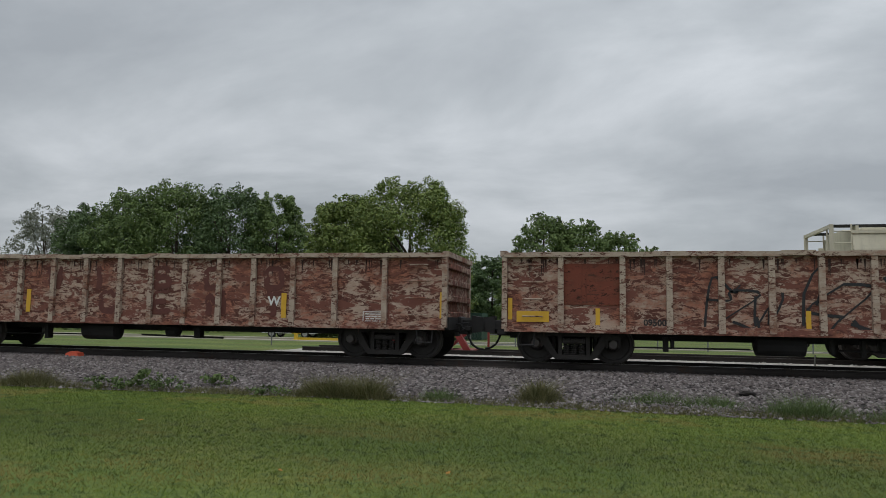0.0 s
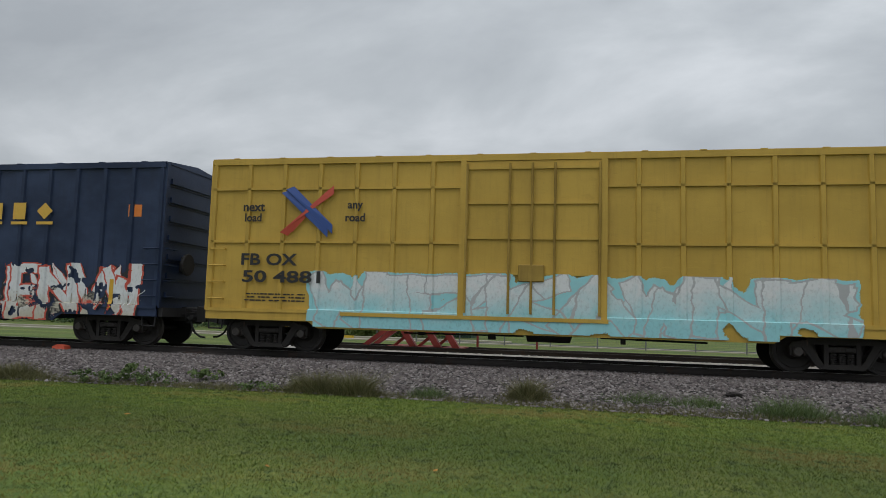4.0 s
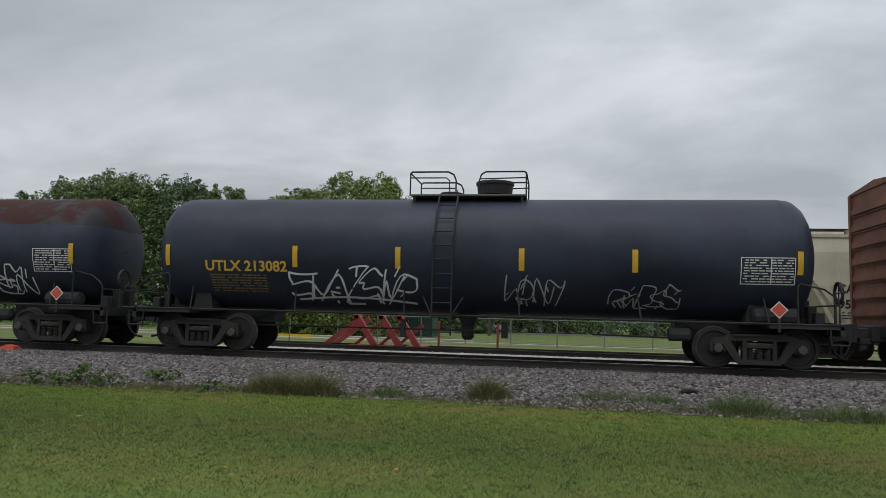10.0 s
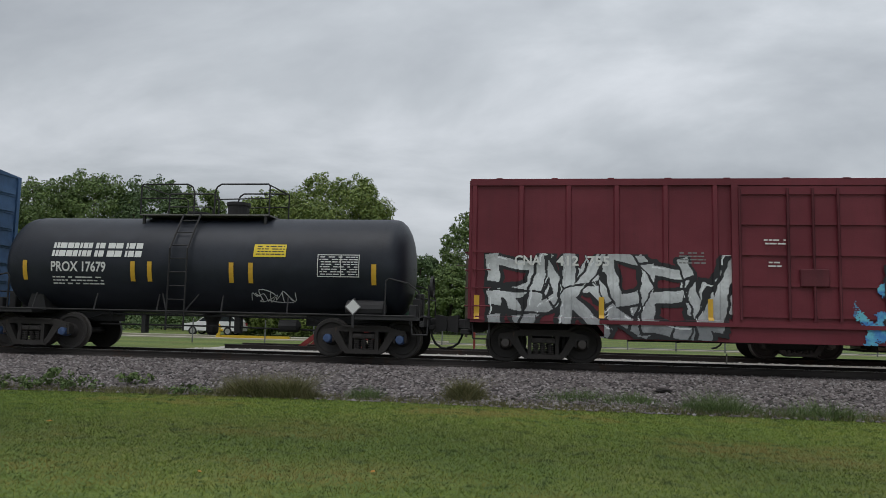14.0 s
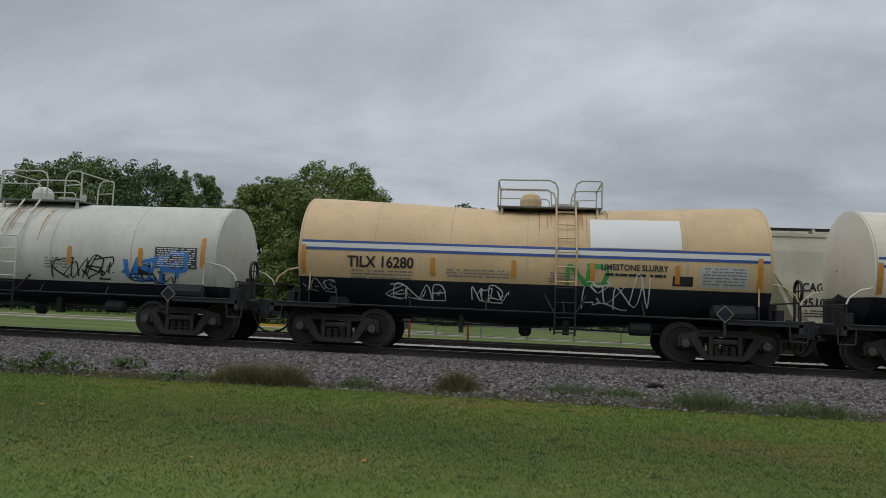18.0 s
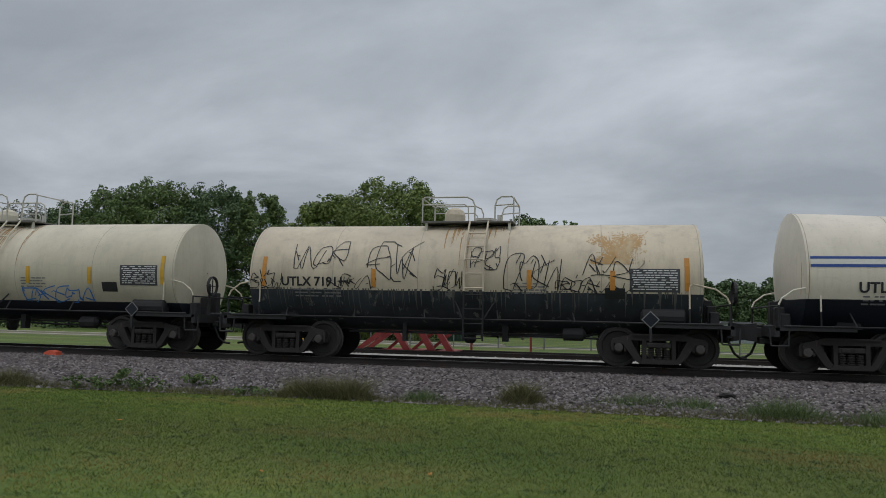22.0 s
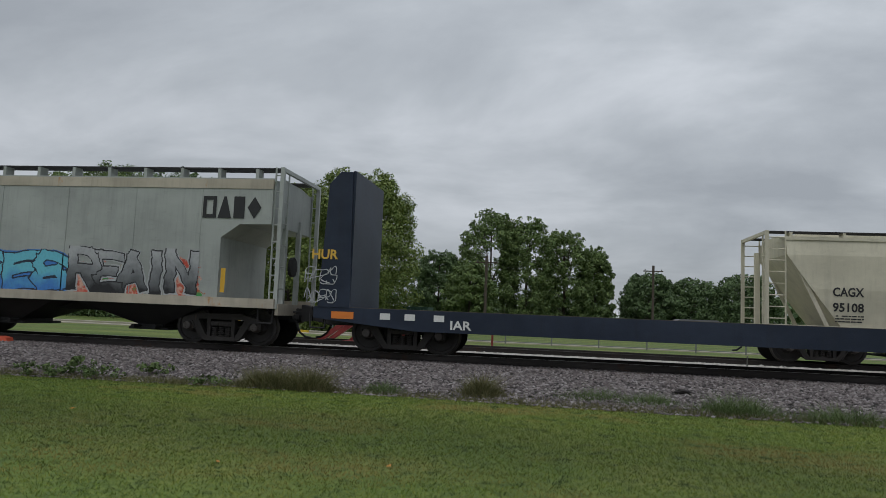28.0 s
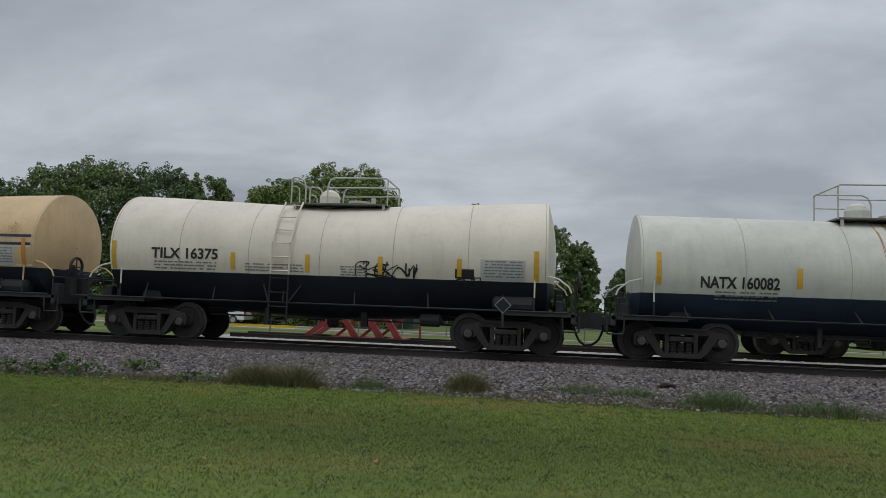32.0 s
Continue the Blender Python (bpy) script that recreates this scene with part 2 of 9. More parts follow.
def part(name, bm, material, parent=None, label="", smooth=False):
    me = bpy.data.meshes.new(name)
    bm.to_mesh(me)
    bm.free()
    for mt in (material if isinstance(material, (list, tuple)) else [material]):
        me.materials.append(mt)
    if smooth:
        me.shade_smooth()
    ob = new(name, me)
    ob.parent = parent
    return tagged(ob, label)


def share(name, me, parent, m=None, label=""):
    ob = new(name, me)
    ob.parent = parent
    if m is not None:
        ob.matrix_basis = m
    return tagged(ob, label)


def box(bm, x0, x1, y0, y1, z0, z1, bev=0.0):
    vs = [bm.verts.new((x, y, z)) for z in (z0, z1) for y in (y0, y1) for x in (x0, x1)]
    fs = [bm.faces.new([vs[i] for i in q]) for q in ((0, 2, 3, 1), (4, 5, 7, 6), (0, 1, 5, 4), (2, 6, 7, 3), (0, 4, 6, 2), (1, 3, 7, 5))]
    if bev:
        es = {e for f in fs for e in f.edges}
        bmesh.ops.bevel(bm, geom=list(es), offset=bev, segments=1, affect="EDGES")
    return bm


def B(*a, **k):
    return box(bmesh.new(), *a, **k)


def slab(bm, pts, y0, y1):
    """A plate: outline in x and z, from y0 to y1."""
    a = [bm.verts.new((x, y0, z)) for x, z in pts]
    b = [bm.verts.new((x, y1, z)) for x, z in pts]
    n = len(pts)
    area = sum(pts[i][0] * pts[(i + 1) % n][1] - pts[(i + 1) % n][0] * pts[i][1] for i in range(n))
    flip = (area > 0) == (y0 > y1)
    bm.faces.new(a[::-1] if flip else a)
    bm.faces.new(b if flip else b[::-1])
    for i in range(n):
        j = (i + 1) % n
        q = [a[i], b[i], b[j], a[j]]
        bm.faces.new(q if not flip else q[::-1])
    bmesh.ops.recalc_face_normals(bm, faces=bm.faces)
    return bm


def extr_x(bm, pts, x0, x1):
    """A bar: outline in y and z, from x0 to x1."""
    a = [bm.verts.new((x0, y, z)) for y, z in pts]
    b = [bm.verts.new((x1, y, z)) for y, z in pts]
    n = len(pts)
    bm.faces.new(a)
    bm.faces.new(b[::-1])
    for i in range(n):
        j = (i + 1) % n
        bm.faces.new([a[i], b[i], b[j], a[j]])
    bmesh.ops.recalc_face_normals(bm, faces=bm.faces)
    return bm


def rod(bm, p, q, r, n=6):
    p, q = Vector(p), Vector(q)
    d = (q - p)
    if d.length < 1e-6:
        return bm
    u = d.orthogonal().normalized()
    v = d.normalized().cross(u)
    ra = [bm.verts.new(p + r * (math.cos(2 * math.pi * i / n) * u + math.sin(2 * math.pi * i / n) * v)) for i in range(n)]
    rb = [bm.verts.new(w.co + d) for w in ra]
    for i in range(n):
        j = (i + 1) % n
        bm.faces.new((ra[i], ra[j], rb[j], rb[i]))
    bm.faces.new(ra[::-1])
    bm.faces.new(rb)
    return bm


def pipe(bm, pts, r, n=6):
    for a, b in zip(pts, pts[1:]):
        rod(bm, a, b, r, n)
    return bm


def lathe(bm, prof, axis="y", n=24, at=(0, 0, 0), caps=True, a0=0.0, a1=None):
    """Turn (along, radius) rows round an axis."""
    full = a1 is None
    a1 = a0 + 2 * math.pi if full else a1
    k = n if full else n + 1
    rings = []
    for s, r in prof:
        ring = []
        for i in range(k):
            a = a0 + (a1 - a0) * i / n
            c, d = r * math.cos(a), r * math.sin(a)
            co = {"y": (c, s, d), "x": (s, c, d), "z": (c, d, s)}[axis]
            ring.append(bm.verts.new(Vector(co) + Vector(at)))
        rings.append(ring)
    for A, C in zip(rings, rings[1:]):
        for i in range(n):
            j = (i + 1) % k
            bm.faces.new((A[i], A[j], C[j], C[i]))
    if caps and full:
        bm.faces.new(rings[0])
        bm.faces.new(rings[-1][::-1])
    bmesh.ops.recalc_face_normals(bm, faces=bm.faces)
    return bm


def raw(name, verts, faces, mats, parent=None, index=None, label="", smooth=False):
    me = bpy.data.meshes.new(name)
    me.from_pydata(verts, [], faces)
    for m in mats:
        me.materials.append(m)
    if index is not None:
        me.polygons.foreach_set("material_index", np.asarray(index, dtype=np.int32))
    if smooth:
        me.shade_smooth()
    ob = new(name, me)
    ob.parent = parent
    return tagged(ob, label)


# ---- lettering ----
TEXTS = {}


def letters(text, size, width=None, spacing=1.0):
    """Vertices and faces of a line of block letters, x from 0, z from 0."""
    key = (text, size, width, spacing)
    if key not in TEXTS:
        cu = bpy.data.curves.new("text", "FONT")
        cu.body, cu.size, cu.space_character, cu.resolution_u, cu.offset = text, size, spacing, 3, 0.026 * size
        ob = new("text", cu)
        dg = bpy.context.evaluated_depsgraph_get()
        me = bpy.data.meshes.new_from_object(ob.evaluated_get(dg))
        co = np.zeros(len(me.vertices) * 3)
        me.vertices.foreach_get("co", co)
        co = co.reshape(-1, 3)[:, :2].copy()
        faces = [tuple(p.vertices) for p in me.polygons]
        bpy.data.objects.remove(ob)
        bpy.data.curves.remove(cu)
        bpy.data.meshes.remove(me)
        co[:, 0] -= co[:, 0].min()
        co[:, 1] -= co[:, 1].min()
        k = 0.95 * size / max(co[:, 1].max(), 1e-6) if co[:, 1].max() > 0.2 * size else 1
        co *= k
        if width:
            co[:, 0] *= width / co[:, 0].max()
        TEXTS[key] = (co, faces)
    return TEXTS[key]


def sign(text, x, z, size, mat, parent, surf, width=None, spacing=1.0, name="lettering"):
    co, faces = letters(text, size, width, spacing)
    span = np.linspace(x, x + co[:, 0].max(), 24)
    rows_ = np.linspace(z, z + co[:, 1].max(), 7)
    front = [min(surf(q, r) for q in span) for r in rows_]
    vs = [(x + a, float(np.interp(z + b, rows_, front)) - 0.012, z + b) for a, b in co]
    return raw(name, vs, faces, [mat], parent)


def bars(parent, surf, x, z, w, h, rows, mat, seed=0, name="stencil"):
    """Small stencilling as rows of plain bars, z at the top."""
    rng = random.Random(seed)
    vs, fs = [], []
    if rows > 1:
        rows = max(rows, int(h / 0.062))
    step = h / rows
    for r in range(rows):
        a = x + rng.uniform(0, 0.06)
        while a < x + w - 0.02:
            b = min(x + w, a + (rng.uniform(0.05, 0.17) if rows > 1 else rng.uniform(0.05, 0.22)))
            zt = z - r * step
            zb = zt - step * (0.42 if rows > 1 else 0.6)
            i = len(vs)
            vs += [(a, surf(a, zb) - 0.012, zb), (b, surf(b, zb) - 0.012, zb), (b, surf(b, zt) - 0.012, zt), (a, surf(a, zt) - 0.012, zt)]
            fs.append((i, i + 1, i + 2, i + 3))
            a = b + (rng.uniform(0.012, 0.03) if rng.random() < 0.8 else 0.09)
    return tagged(raw(name, vs, fs, [mat], parent), kind="stuff")


def patch(parent, surf, x0, x1, z0, z1, mat, name="panel", lift=0.008, label="", nz=4):
    vs, fs = [], []
    for i in range(nz + 1):
        z = z0 + (z1 - z0) * i / nz
        for x in (x0, x1):
            vs.append((x, surf(x, z) - lift, z))
    for i in range(nz):
        fs.append((2 * i, 2 * i + 1, 2 * i + 3, 2 * i + 2))
    return raw(name, vs, fs, [mat], parent, label=label)


def reflectors(parent, surf, spots, w=0.1, h=0.42, mat=None):
    for x, z in spots:
        patch(parent, surf, x - w / 2, x + w / 2, z, z + h, mat or YELLOW, "reflector", 0.014)


def table_sign(parent, surf, x, z, w, h, mat, seed=0):
    """A boxed stencil: frame lines with rows of bars."""
    t = 0.02
    for a, b, c, d in ((x, x + w, z - t, z), (x, x + w, z - h, z - h + t), (x, x + t, z - h, z), (x + w - t, x + w, z - h, z), (x + w * .55, x + w * .57, z - h, z)):
        patch(parent, surf, a, b, c, d, mat, "stencil_frame", 0.012, nz=2)
    bars(parent, surf, x + 0.04, z - 0.05, w - 0.08, h - 0.07, max(2, int(h / 0.062)), mat, seed)


# ---- sprayed lettering, laid on the surface in small cells ----
GLYPH = {
    "A": ["002640", "1232"], "B": ["0006364534330333", "3342413000"], "C": ["4536160501103041"], "D": ["0006264442200000"], "E": ["40000646", "0333"],
    "F": ["000646", "0333"], "G": ["45361605011030414323"], "H": ["0006", "4046", "0343"], "I": ["2026"], "K": ["0006", "460340"], "L": ["060040"],
    "M": ["0006234640"], "N": ["00064046"], "O": ["1001051636454130", "3010"], "P": ["000636454433" "03"], "R": ["0006364544330333", "2340"], "S": ["4536160504133342413010" "01"],
    "T": ["0646", "2620"], "U": ["060110304146"], "V": ["062046"], "W": ["0610243046"], "Z": ["06460040"], "Y": ["0623", "462320"], "J": ["46413010" "01"], "X": ["0640", "0046"], "Q": ["1001051636454130", "3010", "2240"]}


def curve_pts(st, n=5, rng=None, jit=0.0):
    p = [np.array((int(st[i]) / 4, int(st[i + 1]) / 6)) for i in range(0, len(st), 2)]
    if rng is not None and jit:
        p = [q + rng.normal(0, jit, 2) for q in p]
    p = [p[0]] + p + [p[-1]]
    o = []
    for a, b, c, d in zip(p, p[1:], p[2:], p[3:]):
        for k in range(n):
            t = k / n
            o.append(0.5 * ((2 * b) + (c - a) * t + (2 * a - 5 * b + 4 * c - d) * t * t + (3 * b - a - 3 * c + d) * t ** 3))
    o.append(p[-1])
    return o


def blend(mats, grad, z0, z1, seed=0):
    """Several sprayed colours fading into one another, by height and in clouds."""
    key = ("blend", tuple(m.name for m in mats), grad, z0, z1, seed)
    if key in MATS:
        return MATS[key]
    m, N, L, B = nodes_of("sprayed_blend")
    co = N.new("ShaderNodeTexCoord").outputs["Object"]
    sh = (seed * 3.7, seed * 1.9, seed * 2.3)
    cloudy = steps_of(N, L, noise_of(N, L, co, 1.5, 4, 0.6, (1, 1, 1.2), sh, 0.4), 0.3, 0.7)
    sp = N.new("ShaderNodeSeparateXYZ")
    L.new(co, sp.inputs[0])
    up = N.new("ShaderNodeMapRange")
    up.inputs["From Min"].default_value, up.inputs["From Max"].default_value = z0, z1
    L.new(sp.outputs[2], up.inputs[0])
    f = N.new("ShaderNodeMix")
    f.inputs[0].default_value = grad
    L.new(cloudy, f.inputs[2]); L.new(up.outputs[0], f.inputs[3])
    r = N.new("ShaderNodeValToRGB")
    L.new(f.outputs[0], r.inputs[0])
    n = len(mats)
    r.color_ramp.elements[0].color, r.color_ramp.elements[1].color = (*TONE[mats[0].name], 1), (*TONE[mats[-1].name], 1)
    r.color_ramp.elements[0].position, r.color_ramp.elements[1].position = 0.5 / n, 1 - 0.5 / n
    for i, q in enumerate(mats[1:-1], 1):
        r.color_ramp.elements.new((i + 0.5) / n).color = (*TONE[q.name], 1)
    fine = noise_of(N, L, co, 16, 5, 0.65, (1, 1, 0.7), sh)
    col_ = mixc(N, L, steps_of(N, L, fine, 0.45, 0.8), r.outputs[0], (0.05, 0.045, 0.045))
    k = N.new("ShaderNodeMix"); k.data_type = "RGBA"; k.inputs[0].default_value = 0.3
    L.new(r.outputs[0], k.inputs["A"]); L.new(col_, k.inputs["B"])
    L.new(k.outputs["Result"], B.inputs["Base Color"])
    B.inputs["Roughness"].default_value = 0.6
    MATS[key] = m
    return m


def stroke_dist(X, Z, pts, width, flare, block):
    """Distance from a bent stroke, in units in which its edge lies at width / 2; flare widens its foot."""
    best = np.full(X.shape, 9.0)
    for a, b in zip(pts, pts[1:]):
        a, b = np.array(a), np.array(b)
        d = b - a
        ln = max(math.hypot(*d), 1e-6)
        t = ((X - a[0]) * d[0] + (Z - a[1]) * d[1]) / ln
        out_ = np.maximum(np.maximum(-t, t - ln), 0)
        side = np.abs((X - a[0]) * d[1] - (Z - a[1]) * d[0]) / ln
        r = np.maximum(side, out_) if block else np.hypot(side, out_)
        best = np.minimum(best, r / flare(a[1]))
    return best


def spray(parent, surf, x0, x1, z0, z1, word, fill, line, back=None, seed=0, weight=0.2, edge=0.07, cloud=0.2, cell=0.017, shine=None, lean=0.0, label="", wild=0.12, rough_strokes=0, facets=0, worn=0.0, block=False, halo=None, grad=0.8):
    """Piece of sprayed writing: overlapping filled letters, each with its outline, a halo and a cloud behind."""
    rng = np.random.RandomState(seed)
    nx, nz = int((x1 - x0) / cell), int((z1 - z0) / cell)
    X, Z = np.meshgrid(x0 + (np.arange(nx) + 0.5) * cell, z0 + (np.arange(nz) + 0.5) * cell)
    wx = X + 0.02 * np.sin(Z * 9 + seed) + 0.012 * np.sin(Z * 23 + X * 5)
    wz = Z + 0.02 * np.sin(X * 7 + seed * 2)
    n = len(word)
    rim = edge * (2 if halo else 1)
    H = z1 - z0
    w = (x1 - x0 - 2 * rim - weight) / n
    shapes = []
    flare = lambda z: 1.18 - 0.36 * (z - z0) / H
    if rough_strokes:
        best = np.full(X.shape, 9.0)
        for i in range(rough_strokes):
            a = np.array((rng.uniform(x0 + 0.15 * w, x1 - 0.15 * w), rng.uniform(z0 + 0.15 * H, z1 - 0.25 * H)))
            ang = rng.choice((0.9, 1.2, 1.9, 2.2)) + rng.normal(0, 0.12)
            b = a + rng.uniform(0.3, 0.6) * H * np.array((math.cos(ang), math.sin(ang)))
            b = np.clip(b, (x0 + rim, z0 + rim), (x1 - rim, z1 - rim))
            d = b - a
            ln = max(math.hypot(*d), 1e-6)
            t = np.clip(((wx - a[0]) * d[0] + (wz - a[1]) * d[1]) / ln ** 2, 0, 1)
            best = np.minimum(best, np.hypot(wx - a[0] - t * d[0], wz - a[1] - t * d[1]) / np.maximum(0.12, 1 - t))
        shapes.append(best)
    order = list(enumerate(word))
    if seed % 2:
        order = order[::-1]
    for i, ch in order:
        sw, shh = w * rng.uniform(0.86, 1.0), (H - 2 * rim - weight) * rng.uniform(0.88, 1.0)
        ox = x0 + rim + weight * 0.5 + i * w + (w - sw) * 0.5
        oz = z0 + rim + weight * 0.5 + rng.uniform(0, 1) * (H - 2 * rim - weight - shh)
        rot_ = rng.uniform(-0.10, 0.10)
        best = np.full(X.shape, 9.0)
        for st in GLYPH.get(ch, GLYPH["O"]):
            pts = curve_pts(st, 1 if block else 5, rng, wild * 0.3)
            pts = [(ox + p[0] * sw + lean * p[1] * shh, oz + p[1] * shh + rot_ * (p[0] - 0.5) * sw) for p in pts]
            best = np.minimum(best, stroke_dist(wx, wz, pts, weight, flare, block))
        shapes.append(best)
    near = np.min(shapes, axis=0)
    idx = np.full(X.shape, -1)
    mats = []
    if back is not None:
        mats.append(back)
        bd = np.minimum(np.minimum(X - x0, x1 - X), z1 - Z)
        lump = soft_noise(rng, X, Z, x0, z0, 0.35, 0.25)
        reach = cloud * (0.3 + 1.5 * lump) * np.clip(bd / 0.15, 0, 1) + 0.05 * cloud * rng.normal(0, 1, X.shape)
        idx[near < weight * 0.5 + rim + reach] = 0
    if halo is not None:
        mats.append(halo)
        idx[near < weight * 0.5 + rim] = len(mats) - 1
    mats.append(line)
    k1 = len(mats) - 1
    fills = fill if isinstance(fill, (list, tuple)) else [fill]
    mats.append(blend(fills, grad, z0, z1, seed) if len(fills) > 1 else fills[0])
    k2 = len(mats) - 1
    for d in shapes:
        idx[d < weight * 0.5 + edge] = k1
        idx[d < weight * 0.5] = k2
    inside = idx == k2
    if facets:
        cx, cz = rng.uniform(x0, x1, facets), rng.uniform(z0, z1, facets)
        o2 = np.sort(np.sqrt(np.stack([(wx - p) ** 2 + ((wz - q) * 0.8) ** 2 for p, q in zip(cx, cz)])), axis=0)
        idx[(o2[1] - o2[0] < 0.035) & inside] = k1
    if shine is not None:
        mats.append(shine)
        gz_, gx_ = np.gradient(near)
        lit = (np.abs(near - weight * 0.33) < weight * 0.06) & (gz_ - 0.6 * gx_ > 0.004) & inside
        idx[lit & (soft_noise(rng, X, Z, x0, z0, 0.22, 0.2) > 0.5)] = len(mats) - 1
    if worn:
        idx[soft_noise(rng, X, Z, x0, z0, 0.45, 0.22) * 0.65 + soft_noise(rng, X, Z, x0, z0, 0.07, 0.12) * 0.35 < worn] = -1
    return cells(parent, surf, x0, z0, cell, idx, mats, 0.009, label)


def soft_noise(rng, X, Z, x0, z0, sx, sz):
    """Smooth random field from 0 to 1, lumps about sx by sz."""
    nx, nz = int((X.max() - x0) / sx) + 4, int((Z.max() - z0) / sz) + 4
    G = rng.uniform(0, 1, (nz, nx))
    u, v = (X - x0) / sx, (Z - z0) / sz
    i, j = u.astype(int), v.astype(int)
    fu, fv = u - i, v - j
    fu, fv = fu * fu * (3 - 2 * fu), fv * fv * (3 - 2 * fv)
    return (G[j, i] * (1 - fu) + G[j, i + 1] * fu) * (1 - fv) + (G[j + 1, i] * (1 - fu) + G[j + 1, i + 1] * fu) * fv


LOWS = {}


def cells(parent, surf, x0, z0, cell, idx, mats, lift, label=""):
    """Coloured cells laid over a surface, joined along rows where it is flat."""
    nz, nx = idx.shape
    if parent.name in LOWS:
        lo_ = np.array([LOWS[parent.name](x0 + (i + 0.5) * cell) for i in range(nx)])
        idx = np.where((z0 + np.arange(nz) * cell)[:, None] < lo_[None], -1, idx)
    gx = x0 + np.arange(nx + 1) * cell
    gz = z0 + np.arange(nz + 1) * cell
    zm = z0 + nz * cell * 0.5
    sy = np.array([surf(q, zm) for q in gx])
    sy = np.minimum(sy, np.minimum(np.roll(sy, 1), np.roll(sy, -1)))
    flat = np.abs(np.diff(sy)) < 0.001
    fs, mi = [], []
    for i in range(nz):
        row = idx[i]
        edges = np.nonzero(np.diff(row))[0] + 1
        starts = np.concatenate(([0], edges, [nx]))
        for p, q in zip(starts[:-1], starts[1:]):
            k = row[p]
            if k < 0:
                continue
            u = p
            while u < q:
                v = u + 1
                while v < q and v - u < 5 and flat[v - 1] and flat[v]:
                    v += 1
                fs.append((i * (nx + 1) + u, i * (nx + 1) + v, (i + 1) * (nx + 1) + v, (i + 1) * (nx + 1) + u))
                mi.append(k)
                u = v
    used = sorted({v for f in fs for v in f})
    new_i = {v: k for k, v in enumerate(used)}
    pts = []
    for v in used:
        zi, xi = divmod(v, nx + 1)
        h = cell if 0 < xi < nx else 0
        y = min(surf(gx[xi] - h, gz[zi]), surf(gx[xi], gz[zi]), surf(gx[xi] + h, gz[zi]))
        pts.append((gx[xi], y - lift, gz[zi]))
    return raw("graffiti", pts, [tuple(new_i[v] for v in f) for f in fs], mats, parent, mi, label)


def haze(parent, surf, x0, x1, z0, z1, mats, seed=0, grad=0.0, soft=0.12, cell=0.022, thin=0.0, label=""):
    """Overspray: a cloud with a soft ragged rim; grad sorts the colours by height."""
    rng = np.random.RandomState(seed)
    nx, nz = int((x1 - x0) / cell), int((z1 - z0) / cell)
    X, Z = np.meshgrid(x0 + (np.arange(nx) + 0.5) * cell, z0 + (np.arange(nz) + 0.5) * cell)
    n1 = soft_noise(rng, X, Z, x0, z0, 0.55, 0.3)
    n2 = soft_noise(rng, X, Z, x0, z0, 0.13, 0.1)
    bd = np.minimum(np.minimum(X - x0, x1 - X) * 0.8, z1 - Z)
    keep = bd - 0.30 * n1 - 0.10 * n2 + rng.normal(0, 0.22 * soft, X.shape) > 0.02
    if thin:
        keep &= 0.8 * soft_noise(rng, X, Z, x0, z0, 0.4, 0.3) + 0.2 * n2 + rng.normal(0, 0.03, X.shape) > thin
    idx = np.where(keep, 0, -1)
    return cells(parent, surf, x0, z0, cell, idx, [blend(mats, grad, z0, z1, seed)], 0.003, label)


def drips(parent, surf, x0, x1, z1, z0, n, mat, seed=0, name="rust_run"):
    """Stains that ran down from a leaking edge."""
    rng = random.Random(seed)
    vs, fs = [], []
    for i in range(n):
        x = rng.uniform(x0, x1)
        w, d = rng.uniform(0.006, 0.03), (z1 - z0) * rng.uniform(0.1, 1.0) ** 1.6
        k = 6
        i0 = len(vs)
        for j in range(k + 1):
            z = z1 - d * j / k
            q = w * (1 - 0.75 * j / k)
            vs += [(x - q, surf(x, z) - 0.005, z), (x + q, surf(x, z) - 0.005, z)]
        fs += [(i0 + 2 * j, i0 + 2 * j + 2, i0 + 2 * j + 3, i0 + 2 * j + 1) for j in range(k)]
    return tagged(raw(name, vs, fs, [mat], parent), kind="stuff")


